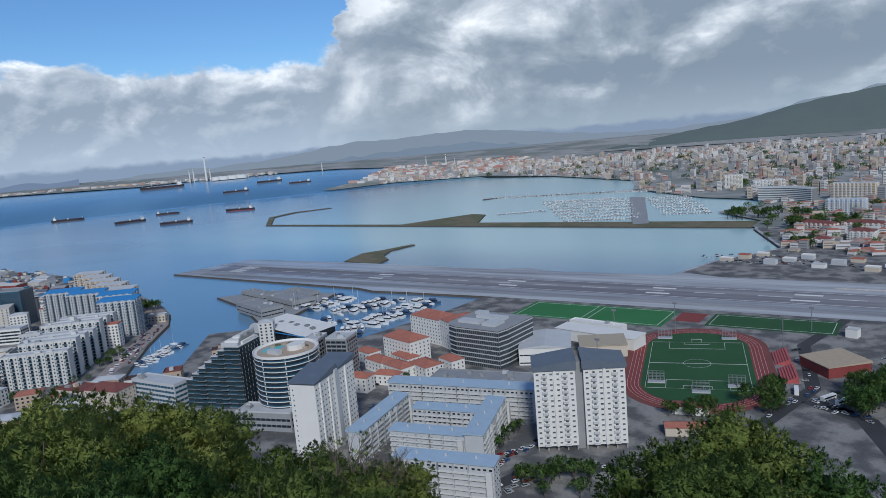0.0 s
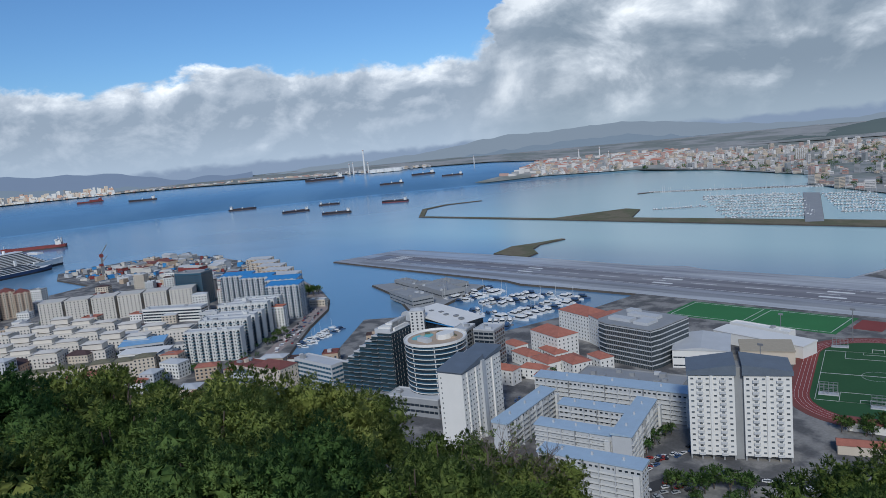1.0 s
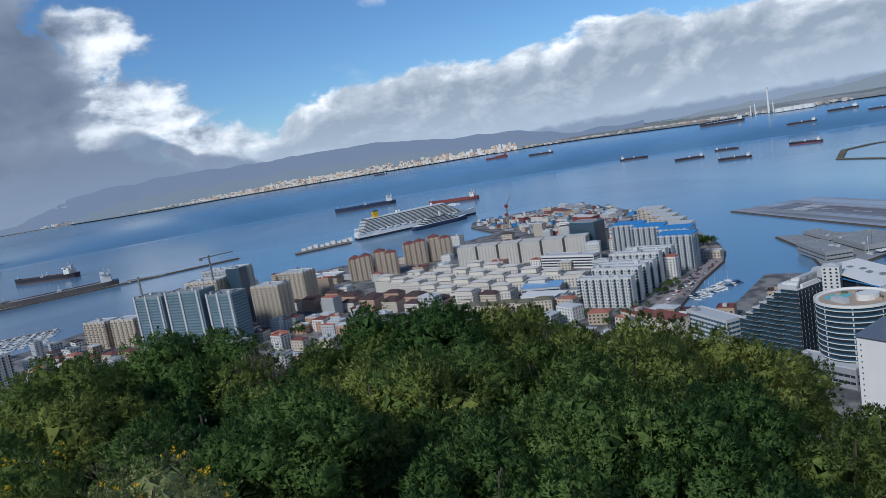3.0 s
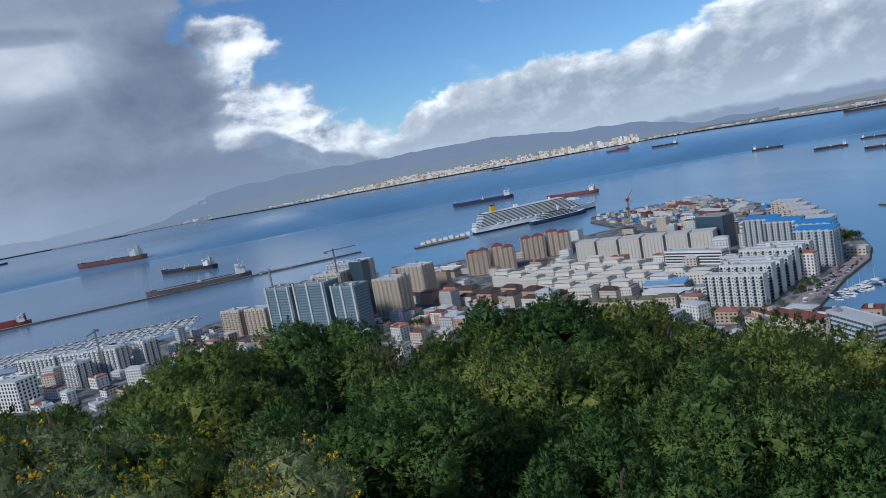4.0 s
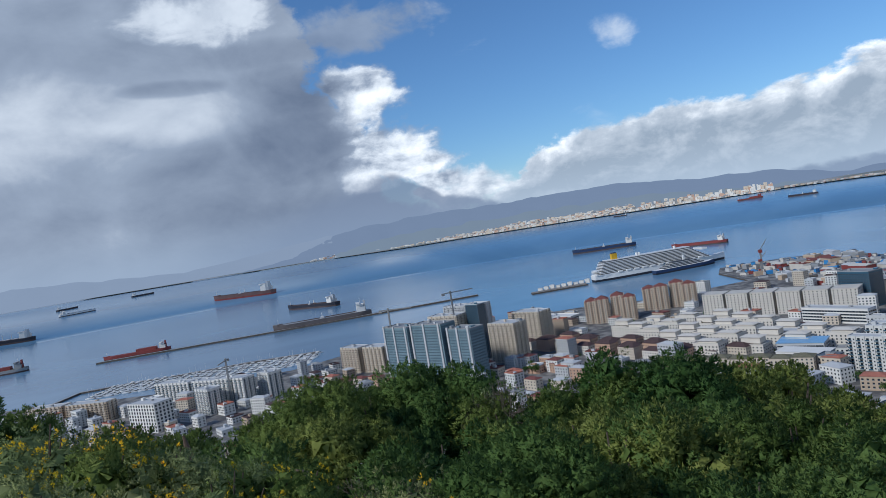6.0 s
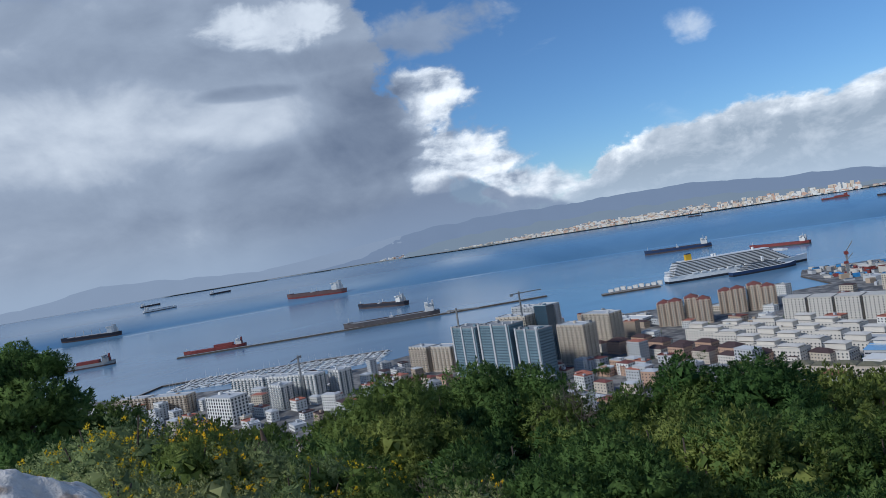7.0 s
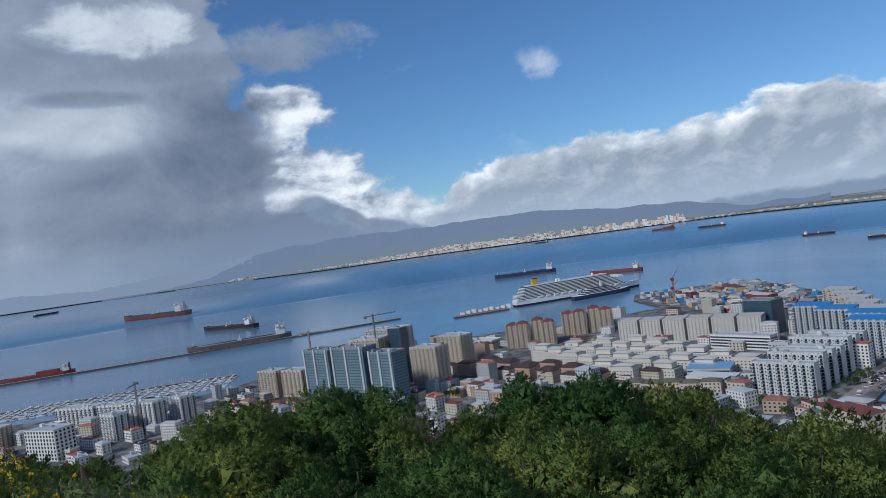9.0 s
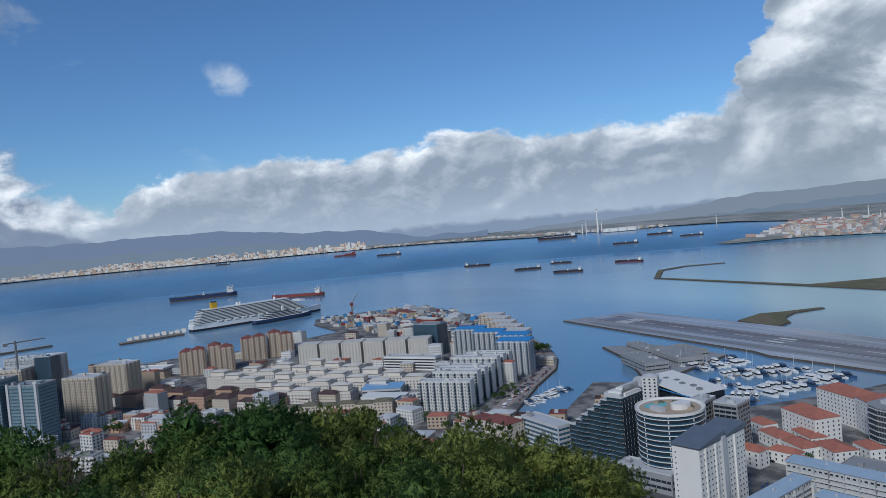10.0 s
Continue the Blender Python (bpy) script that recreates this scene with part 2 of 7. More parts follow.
def wet_paving(name, colour, second, rough=(0.3, 0.75)):
    """Worn paving with long streaks along the runway and damp, glossier patches."""
    mt = bpy.data.materials.new(name)
    mt.use_nodes = True
    t = mt.node_tree
    k = Maths(t)
    p = t.nodes["Principled BSDF"]
    co = k.node("ShaderNodeTexCoord").outputs["Object"]
    sx, sy, _ = k.node("ShaderNodeSeparateXYZ", (co,)).outputs
    along = k.node("ShaderNodeCombineXYZ", (k.m("MULTIPLY", sx, 0.05), sy, 0.0)).outputs[0]
    streak = k.noise(along, 0.16, 6.0, 0.65)
    patch_ = k.noise(along, 0.035, 4.0, 0.55, 0.4)
    grain = k.noise(co, 0.7, 3.0)
    f_ = k.m("ADD", k.m("MULTIPLY", k.step(streak, 0.38, 0.62), 0.6), k.m("MULTIPLY", k.step(patch_, 0.35, 0.65), 0.4))
    col = k.mix(f_, (*colour, 1), (*second, 1))
    col = k.mix(k.m("MULTIPLY", grain, 0.35), col, (0.1, 0.1, 0.11, 1))
    t.links.new(col, p.inputs["Base Color"])
    t.links.new(k.step(patch_, 0.4, 0.62, rough[1], rough[0]), p.inputs["Roughness"])
    MATS[name] = mt
    return mt


TARMAC = mat("road_asphalt", (0.055, 0.056, 0.06), 0.8, 0.2, 0.05, 0.8)
ASPHALT = wet_paving("runway_asphalt", (0.17, 0.165, 0.185), (0.25, 0.24, 0.26), (0.4, 0.8))
APRON = wet_paving("worn_apron", (0.26, 0.27, 0.30), (0.50, 0.52, 0.56), (0.3, 0.8))
EARTH = mat("town_ground", (0.13, 0.128, 0.128), 0.9, 0.4, 0.06, 0.6, second=(0.24, 0.23, 0.215))
PALE_GROUND = mat("pale_quay", (0.24, 0.22, 0.20), 0.9, 0.15, 0.03, 0.4)
ROCK = mat("dark_armour_rock", (0.085, 0.075, 0.065), 0.95, 0.3, 0.1, 1.0, bump=0.3)
SCRUB = mat("scrub_green", (0.035, 0.055, 0.022), 0.95, 0.35, 0.05, 0.6, bump=0.3)
PARK = mat("dry_grass", (0.20, 0.17, 0.11), 0.95, 0.3, 0.02, 0.3, second=(0.12, 0.12, 0.065))
TURF = mat("green_turf", (0.028, 0.095, 0.035), 0.9, 0.12, 0.03, 0.5)
TURF2 = mat("bright_turf", (0.04, 0.18, 0.06), 0.9, 0.1, 0.03, 0.5)
TRACK = mat("red_running_track", (0.24, 0.055, 0.05), 0.85, 0.1, 0.05, 0.6)
LINE = mat("white_line_paint", (0.72, 0.72, 0.70), 0.7, 0.1, 0.2, 2.0)
HULL_DARK = mat("dark_hull_paint", (0.03, 0.032, 0.045), 0.5, 0.15, 0.05, 0.4)
HULL_RED = mat("red_hull_paint", (0.24, 0.055, 0.05), 0.6, 0.2, 0.05, 0.4)
HULL_BLUE = mat("navy_hull_paint", (0.025, 0.05, 0.12), 0.5, 0.15, 0.05, 0.4)
DECK = mat("rust_red_deck", (0.095, 0.066, 0.064), 0.8, 0.2, 0.05, 0.4)
BOAT_WHITE = mat("white_gelcoat", (0.78, 0.78, 0.77), 0.35, 0.05, 0.3, 2.0)
YELLOW = mat("yellow_paint", (0.62, 0.38, 0.03), 0.6, 0.1, 0.3, 2.0)
ORANGE = mat("orange_paint", (0.55, 0.17, 0.03), 0.6, 0.1, 0.3, 2.0)
POOL = mat("pool_water_tile", (0.18, 0.48, 0.44), 0.2, 0.08, 0.2, 1.0)
BARK = mat("grey_bark", (0.10, 0.08, 0.065), 0.9, 0.25, 2.0, 20.0, bump=0.01)
WOOD = mat("weathered_wood", (0.14, 0.10, 0.075), 0.9, 0.25, 2.0, 20.0, bump=0.01)


def painted_haze(name, colour, glow):
    """Far hill backdrop: the glow of miles of damp air is painted in as emission."""
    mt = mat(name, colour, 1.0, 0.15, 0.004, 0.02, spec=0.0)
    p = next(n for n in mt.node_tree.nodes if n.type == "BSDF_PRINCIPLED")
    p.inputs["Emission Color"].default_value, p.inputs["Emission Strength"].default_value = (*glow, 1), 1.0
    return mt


# ---- mesh tools ----
class Shape:
    """Collects boxes, prisms and sheets into one mesh with several materials."""

    def __init__(self):
        self.v, self.f, self.i = [], [], []

    def add(self, verts, faces, mi=0):
        o = len(self.v)
        self.v += verts
        self.f += [tuple(o + j for j in q) for q in faces]
        self.i += [mi] * len(faces)
        return self

    def box(self, x0, y0, z0, x1, y1, z1, mi=0, bottom=True):
        fs = [(4, 5, 6, 7), (0, 1, 5, 4), (1, 2, 6, 5), (2, 3, 7, 6), (3, 0, 4, 7)] + ([(3, 2, 1, 0)] if bottom else [])
        return self.add([(x0, y0, z0), (x1, y0, z0), (x1, y1, z0), (x0, y1, z0), (x0, y0, z1), (x1, y0, z1), (x1, y1, z1), (x0, y1, z1)], fs, mi)

    def prism(self, ring, z0, z1, mi=0, top=None, ring2=None):
        n = len(ring)
        r2 = ring2 or ring
        self.add([(x, y, z0) for x, y in ring] + [(x, y, z1) for x, y in r2], [(k, (k + 1) % n, n + (k + 1) % n, n + k) for k in range(n)], mi)
        self.add([(x, y, z1) for x, y in r2], [tuple(range(n))], mi if top is None else top)
        return self

    def merge(self, other, m_):
        o = len(self.v)
        self.v += [tuple(m_ @ Vector(p)) for p in other.v]
        self.f += [tuple(o + j for j in q) for q in other.f]
        self.i += other.i
        return self

    def mesh(self, name, mats):
        me = bpy.data.meshes.new(name)
        me.from_pydata(self.v, [], self.f)
        for m_ in mats:
            me.materials.append(m_)
        me.polygons.foreach_set("material_index", self.i)
        me.update()
        return me


def part(name, shape, mats, parent, label="", at=None):
    me = shape if isinstance(shape, bpy.types.Mesh) else shape.mesh(name, mats if isinstance(mats, (list, tuple)) else [mats])
    ob = new(name, me)
    ob.parent = parent
    if at is not None:
        ob.matrix_basis = at
    if label:
        ob["label"] = label
    return ob


def thing(name, label, category, m, group="", kind=""):
    return_ob = tagged(new(name), label, category, group, kind)
    return_ob.matrix_basis = m
    return return_ob


def solid(name, shape, mats, label, category, group="", kind="", m=None):
    ob = new(name, shape.mesh(name, mats if isinstance(mats, (list, tuple)) else [mats]))
    if m is not None:
        ob.matrix_basis = m
    return tagged(ob, label, category, group, kind)


# Beyond NEAR metres the distance is drawn closer, along the lines of sight, so that the whole bay fits in the camera's reach.
NEAR, SQUEEZE = 3000.0, 0.2


def far(x, y, z=0.0):
    v = Vector((x, y, z - EYE))
    d = v.length
    if d > NEAR:
        v *= (NEAR + (d - NEAR) * SQUEEZE) / d
    return (v.x, v.y, v.z + EYE)


def polar(b, r):
    return (math.sin(radians(b)) * r, math.cos(radians(b)) * r)


from mathutils import geometry

# ---- water and land ----
def water_material():
    mt = bpy.data.materials.new("bay_water")
    mt.use_nodes = True
    t = mt.node_tree
    k = Maths(t)
    p = t.nodes["Principled BSDF"]
    co = k.node("ShaderNodeTexCoord").outputs["Object"]
    xyz = k.node("ShaderNodeSeparateXYZ", (co,)).outputs
    big = k.noise(co, 0.0016, 4.0, 0.5, 0.8)
    # sheltered, silty water north of the runway
    silt = k.m("MULTIPLY", k.step(xyz[1], 740.0, 1000.0), k.step(k.m("ADD", xyz[0], k.m("MULTIPLY", xyz[1], 0.25)), -1500.0, -600.0))
    col = k.mix(k.step(big, 0.35, 0.65), (0.10, 0.215, 0.345, 1), (0.145, 0.28, 0.42, 1))
    col = k.mix(silt, col, (0.33, 0.54, 0.58, 1))
    t.links.new(col, p.inputs["Base Color"])
    p.inputs["Roughness"].default_value = 0.19
    p.inputs["IOR"].default_value = 1.33
    b = k.node("ShaderNodeBump")
    b.inputs["Strength"].default_value, b.inputs["Distance"].default_value = 0.05, 1.0
    h = k.m("ADD", k.noise(co, 0.12, 4.0, 0.6), k.m("MULTIPLY", k.noise(co, 0.02, 3.0, 0.6, 0.5), 2.0))
    t.links.new(h, b.inputs["Height"])
    t.links.new(b.outputs[0], p.inputs["Normal"])
    return mt


WATER = water_material()


def ground_sheet():
    s = Shape()
    radii = [0, 150, 400, 800, 1200, 1600, 2000, 2500, 2900, 3000, 3100, 3225, 3350, 3500, 3750, 4000, 4300, 4600, 4950, 5300, 5700, 6100, 6550, 7000, 8000, 9200, 10600, 11800]
    n = 192
    vs = [far(*polar(k * 360 / n, r), 0.0) for r in radii for k in range(n)]
    fs = [(j * n + k, (j + 1) * n + k, (j + 1) * n + (k + 1) % n, j * n + (k + 1) % n) for j in range(len(radii) - 1) for k in range(n)]
    s.add(vs, [q[::-1] for q in fs])
    me = s.mesh("water", [WATER])
    me.polygons.foreach_set("use_smooth", [True] * len(me.polygons))
    return tagged(new("water", me), "blue bay water with light ripples reaching the far shore", "water", kind="structure")


ground_sheet()


def land(name, ring, top, mats, label, category="ground", z0=-3.0, slope=4.0, far_off=False, kind="structure"):
    """A flat piece of ground with a sloped stone edge."""
    n = len(ring)
    area = sum(ring[k][0] * ring[(k + 1) % n][1] - ring[(k + 1) % n][0] * ring[k][1] for k in range(n))
    if area < 0:
        ring = ring[::-1]
    out = []
    for k in range(n):
        a, b, c = Vector(ring[k - 1]), Vector(ring[k]), Vector(ring[(k + 1) % n])
        e1, e2 = (b - a).normalized(), (c - b).normalized()
        o = Vector((e1.y + e2.y, -e1.x - e2.x))
        o = o.normalized() * slope if o.length > 0.01 else Vector((0, 0))
        out.append((b.x + o.x, b.y + o.y))
    f3 = (lambda x, y, z: far(x, y, z)) if far_off else (lambda x, y, z: (x, y, z))
    bm = bmesh.new()
    lo = [bm.verts.new(f3(x, y, z0)) for x, y in out]
    hi = [bm.verts.new(f3(x, y, top)) for x, y in ring]
    for k in range(n):
        bm.faces.new((lo[k], lo[(k + 1) % n], hi[(k + 1) % n], hi[k])).material_index = 1
    for tri in geometry.tessellate_polygon([[Vector((x, y, 0)) for x, y in ring]]):
        p, q, r = (Vector(ring[j]) for j in tri)
        bm.faces.new([hi[j] for j in (tri if (q - p).cross(r - p) > 0 else tri[::-1])])
    me = bpy.data.meshes.new(name)
    bm.to_mesh(me)
    bm.free()
    for m_ in mats:
        me.materials.append(m_)
    return tagged(new(name, me), label, category, kind=kind)


TOWN = [(900, -1500), (900, 645), (-405, 640), (-412, 560), (-436, 455), (-500, 470), (-560, 462), (-600, 425), (-512, 322), (-550, 300), (-632, 378), (-685, 436), (-733, 470), (-790, 497),
        (-900, 533), (-975, 553), (-1073, 580), (-1300, 600), (-1440, 590), (-1500, 495), (-1490, 360), (-1400, 335), (-1250, 345), (-1225, 280), (-1190, 180), (-1218, 55), (-1205, -35), (-1165, -100),
        (-1120, -276), (-1000, -380), (-960, -560), (-970, -760), (-1010, -900), (-1000, -1500)]
land("ground", TOWN, 2.0, (EARTH, ROCK), "grey built-up town ground with a stone sea edge")
land("airfield", [(900, 645), (900, 1000), (60, 1180), (-120, 1135), (-230, 1150), (-227, 1128), (-164, 970), (-199, 909), (-223, 869), (-247, 783), (-395, 779), (-430, 792), (-480, 780), (-759, 785), (-960, 777),
                  (-985, 650), (-810, 645), (-590, 641), (-560, 632), (-500, 636), (-405, 640)], 2.2, (APRON, ROCK), "worn grey airfield on reclaimed land with a rock edge")
land("breakwater_spur", [(-700, 785), (-756, 796), (-775, 860), (-758, 893), (-742, 950), (-734, 948), (-740, 890), (-722, 850), (-690, 822), (-680, 785)], 2.0, (PARK, ROCK), "low stone spur with dry grass beside the runway", "breakwater", kind="")
land("marina_breakwater", [(-235, 1147), (-760, 1163), (-1372, 1178), (-1530, 1330), (-1555, 1440), (-1500, 1540), (-1490, 1536), (-1538, 1440), (-1515, 1335), (-1366, 1190), (-947, 1186), (-870, 1350), (-828, 1336), (-770, 1210), (-235, 1215)],
     2.0, (PARK, ROCK), "long straight stone breakwater with dry grass at its root", "breakwater", kind="")
MAINLAND = [(900, 1000), (60, 1181), (-120, 1136), (-235, 1149), (-235, 1220), (-330, 1330), (-250, 1500), (-420, 1580), (-665, 1823), (-743, 2086), (-1180, 2420), (-1631, 2615), (-2000, 2480), (-2113, 2204), (-2200, 2230), (-2438, 2756),
            (-3253, 4063), (-4149, 4421), (-5041, 4203), (-5390, 3923), (-5300, 3300), (-6933, 2948), (-7500, 2500), (-7600, 1500), (-7900, 700), (-8100, 100), (-8200, -700), (-8000, -1500), (-8600, -2600), (-8300, -4300), (-7900, -5500), (-11000, -7000),
            (-11500, 0), (-8800, 7500), (-3000, 11000), (2500, 11000), (4000, 3000)]


def shore_land():
    """The far shore, cut into short steps so that its far edge bends with the squeezed distance."""
    ring = []
    for k in range(len(MAINLAND)):
        a, b = Vector(MAINLAND[k]), Vector(MAINLAND[(k + 1) % len(MAINLAND)])
        m_ = max(1, int((b - a).length / 400))
        ring += [tuple(a.lerp(b, j / m_)) for j in range(m_)]
    bm = bmesh.new()
    hi = [bm.verts.new((x, y, 2.2)) for x, y in ring]
    for tri in geometry.tessellate_polygon([[Vector((x, y, 0)) for x, y in ring]]):
        p, q, r = (Vector(ring[j]) for j in tri)
        bm.faces.new([hi[j] for j in (tri if (q - p).cross(r - p) > 0 else tri[::-1])])
    bmesh.ops.subdivide_edges(bm, edges=[e for e in bm.edges if e.calc_length() > 1500], cuts=3)
    bmesh.ops.triangulate(bm, faces=bm.faces[:])
    bmesh.ops.subdivide_edges(bm, edges=[e for e in bm.edges if e.calc_length() > 900], cuts=2)
    for v in bm.verts:
        x, y, z = v.co
        d = math.hypot(x, y)
        v.co = far(x, y, 2.2 + max(0, d - 1700) * 0.001)
    me = bpy.data.meshes.new("shore")
    bm.to_mesh(me)
    bm.free()
    # Both land tones are raised to stand in for haze over the distance.
    me.materials.append(mat("far_land", (0.24, 0.26, 0.235), 0.95, 0.25, 0.006, 0.03, second=(0.33, 0.325, 0.31)))
    return tagged(new("shore", me), "hazy green and grey far shore around the bay", "land", kind="structure")


shore_land()


# ---- the hill under the camera ----
def hill_height(x, y):
    r = math.hypot(x, y)
    b = math.degrees(math.atan2(x, y))
    s = float(np.interp(b, [-180, -141, -125, -112, -95, 10, 60, 180], [0.05, 0.10, 0.26, 0.45, 0.78, 0.78, 0.3, 0.05]))
    z = EYE - 1.65 - s * max(0.0, r - 1.6)
    if r > 3:
        z += noise.noise((x * 0.15, y * 0.15, 0)) * min(1.5, (r - 3) * 0.15)
    return max(z, -6.0)


def hill():
    s = Shape()
    n = 120
    radii = [0.01] + [1.2 * 1.16 ** j for j in range(44)]
    vs = []
    for r in radii:
        for k in range(n):
            x, y = polar(k * 360 / n, r)
            vs.append((x, y, hill_height(x, y)))
    fs = [(j * n + k, j * n + (k + 1) % n, (j + 1) * n + (k + 1) % n, (j + 1) * n + k) for j in range(len(radii) - 1) for k in range(n)]
    s.add(vs, [q[::-1] for q in fs])
    me = s.mesh("hillside", [SCRUB])
    me.polygons.foreach_set("use_smooth", [True] * len(me.polygons))
    return tagged(new("hillside", me), "steep scrub-covered hillside falling to the town", "hill", kind="structure")


hill()

# ---- runway ----
def slab(name, x0, y0, x1, y1, z0, z1, material, label, category, kind="structure", group=""):
    return solid(name, Shape().box(x0, y0, z0, x1, y1, z1), material, label, category, group, kind)


def runway():
    rw = slab("runway", -940, 682, 850, 732, 1.0, 2.26, ASPHALT, "long dark grey asphalt runway with worn white markings", "runway")
    marks = Shape()
    for x in range(-860, 800, 60):
        marks.box(x, 706.2, 2.0, x + 30, 707.8, 2.275)
    part("centre_line", marks, LINE, rw)
    for y0 in (684.5, 728.5):
        part("edge_line", Shape().box(-930, y0, 2.0, 840, y0 + 1.0, 2.275), LINE, rw)
    for k in range(4):
        for side in (-1, 1):
            part("threshold_bar", Shape().box(-900, 707 + side * (4 + 4.6 * k) - 1.2, 2.0, -870, 707 + side * (4 + 4.6 * k) + 1.2, 2.275), LINE, rw)
    for x in (-620, -420, -245, -110):
        for side in (-1, 1):
            part("touchdown_bar", Shape().box(x, 707 + side * 11 - 2.5, 2.0, x + 24, 707 + side * 11 + 2.5, 2.275), LINE, rw)
    solid("taxiway", Shape().box(-930, 655, 1.0, 850, 670, 2.24), wet_paving("taxiway_asphalt", (0.22, 0.225, 0.24), (0.34, 0.35, 0.37)), "narrow grey taxiway strip along the runway", "taxiway", kind="structure")
    solid("blast_fence", Shape().box(-80, 748, 2.2, 800, 748.6, 3.6), mat("fence_panels", (0.45, 0.43, 0.42), 0.7, 0.3, 0.2, 0.6), "long low perimeter fence north of the runway", "fence")


runway()


# ---- stadium ----
def oval(hl, r, n=16):
    return [(r * math.cos(math.pi * k / n), hl + r * math.sin(math.pi * k / n)) for k in range(n + 1)] + [(r * math.cos(math.pi * k / n), -hl + r * math.sin(math.pi * k / n)) for k in range(n, 2 * n + 1)]


def lines(s, x0, y0, x1, y1, w=0.22, z=2.35):
    s.box(x0, y0, z - 0.1, x1, y0 + w, z).box(x0, y1 - w, z - 0.1, x1, y1, z).box(x0, y0 + w, z - 0.1, x0 + w, y1 - w, z).box(x1 - w, y0 + w, z - 0.1, x1, y1 - w, z)


def goal(m, label="white football goal frame standing on the turf"):
    g = thing("football_goal", label, "goal", m, group="goals of the stadium")
    part("crossbar", Shape().box(-3.7, -0.1, 2.4, 3.7, 0.1, 2.6), BOAT_WHITE, g)
    for x in (-3.7, 3.5):
        part("post", Shape().box(x, -0.1, 0, x + 0.2, 0.1, 2.4), BOAT_WHITE, g)
        part("stay", Shape().box(x + 0.05, 0.1, 0, x + 0.15, 2.0, 0.1), BOAT_WHITE, g)
    return g


STADIUM = pose(-139, 494, 0, 0, 0, 15.5)


def stadium():
    st = thing("running_track", "red running track round a green football pitch", "stadium", STADIUM)
    part("apron", Shape().prism(oval(41, 50), 1.5, 2.12), mat("apron_red", (0.20, 0.07, 0.06), 0.9, 0.15, 0.05, 0.5), st)
    trk = part("track", Shape().prism(oval(41, 46.2), 1.6, 2.2), TRACK, st)
    infield = part("infield", Shape().prism(oval(41, 36.4), 1.7, 2.26), TURF, st)
    for r in (37.8, 40.2, 42.6, 45.0):
        ring, n = oval(41, r), 34
        ring2 = oval(41, r + 0.14)
        s = Shape()
        s.add([(x, y, 2.215) for x, y in ring] + [(x, y, 2.215) for x, y in ring2], [(k, (k + 1) % n, n + (k + 1) % n, n + k)[::-1] for k in range(n)])
        part("lane_line", s, LINE, trk)
    s = Shape()
    lines(s, -33, -51, 33, 51)
    for sy in (-1, 1):
        a, b = sorted((sy * 51, sy * 34.5))
        lines(s, -20, a, 20, b)
        a, b = sorted((sy * 51, sy * 45.5))
        lines(s, -9, a, 9, b)
    s.box(-33, -0.2, 2.25, 33, 0.2, 2.35)
    ring = [(9.15 * math.cos(k * math.pi / 16), 9.15 * math.sin(k * math.pi / 16)) for k in range(32)]
    r2 = [(x * 1.024, y * 1.024) for x, y in ring]
    s.add([(x, y, 2.35) for x, y in ring] + [(x, y, 2.35) for x, y in r2], [(k, (k + 1) % 32, 32 + (k + 1) % 32, 32 + k)[::-1] for k in range(32)])
    part("pitch_marking", s, LINE, infield)
    for x, y, a in ((0, 51, 0), (0, -51, 180)):
        goal(STADIUM @ pose(x, y, 2.3, 0, 0, a))
    # stored training goals and cages behind the pitch
    for x, y in ((-24, 62), (24, 62), (-26, -40), (24, -44), (2, -56)):
        c = thing("training_cage", "tall grey steel training cage standing on the pitch", "cage", STADIUM @ pose(x, y, 2.3), group="cages of the stadium")
        for cx in (-5, -2.5, 0, 2.5, 5):
            for cy in (-2, 2):
                part("upright", Shape().box(cx - 0.12, cy - 0.12, 0, cx + 0.12, cy + 0.12, 7), METAL, c)
        for z in (0.6, 2.8, 5, 6.9):
            for cy in (-2, 2):
                part("rail", Shape().box(-5, cy - 0.1, z, 5, cy + 0.1, z + 0.2), METAL, c)
        part("base_ballast", Shape().box(-5.6, -2.6, 0, 5.6, 2.6, 0.6), PALE, c)


stadium()
slab("training_pitch", -338, 578, -192, 632, 1.0, 2.3, TURF2, "bright green artificial training pitch beside the runway", "pitch")
s = Shape()
lines(s, -334, 581, -268, 629, 0.5, 2.34)
lines(s, -262, 581, -196, 629, 0.5, 2.34)
solid("training_pitch_lines", s, LINE, "white lines on the training pitch", "lines", kind="structure")
slab("small_pitch", -160, 592, -62, 631, 1.0, 2.3, TURF, "dark green fenced small football pitch", "pitch")
s = Shape()
lines(s, -157, 595, -65, 628, 0.4, 2.34)
solid("small_pitch_lines", s, LINE, "white lines on the small pitch", "lines", kind="structure")
slab("red_court", -188, 600, -166, 628, 1.0, 2.3, TRACK, "small red hard court between the pitches", "court")


# ---- buildings ----
WINDOWS = {}


def window_mesh(w, h, frame_mat, glass):
    key = (w, h, frame_mat.name, glass.name)
    if key not in WINDOWS:
        s = Shape()
        t, d = 0.12, 0.10
        s.box(-w / 2, -d, 0, -w / 2 + t, 0, h).box(w / 2 - t, -d, 0, w / 2, 0, h)
        s.box(-w / 2 + t, -d, 0, w / 2 - t, 0, t).box(-w / 2 + t, -d, h - t, w / 2 - t, 0, h)
        s.add([(-w / 2 + t, -0.03, t), (w / 2 - t, -0.03, t), (w / 2 - t, -0.03, h - t), (-w / 2 + t, -0.03, h - t)], [(0, 1, 2, 3)], 1)
        WINDOWS[key] = s.mesh("window", [frame_mat, glass])
    return WINDOWS[key]


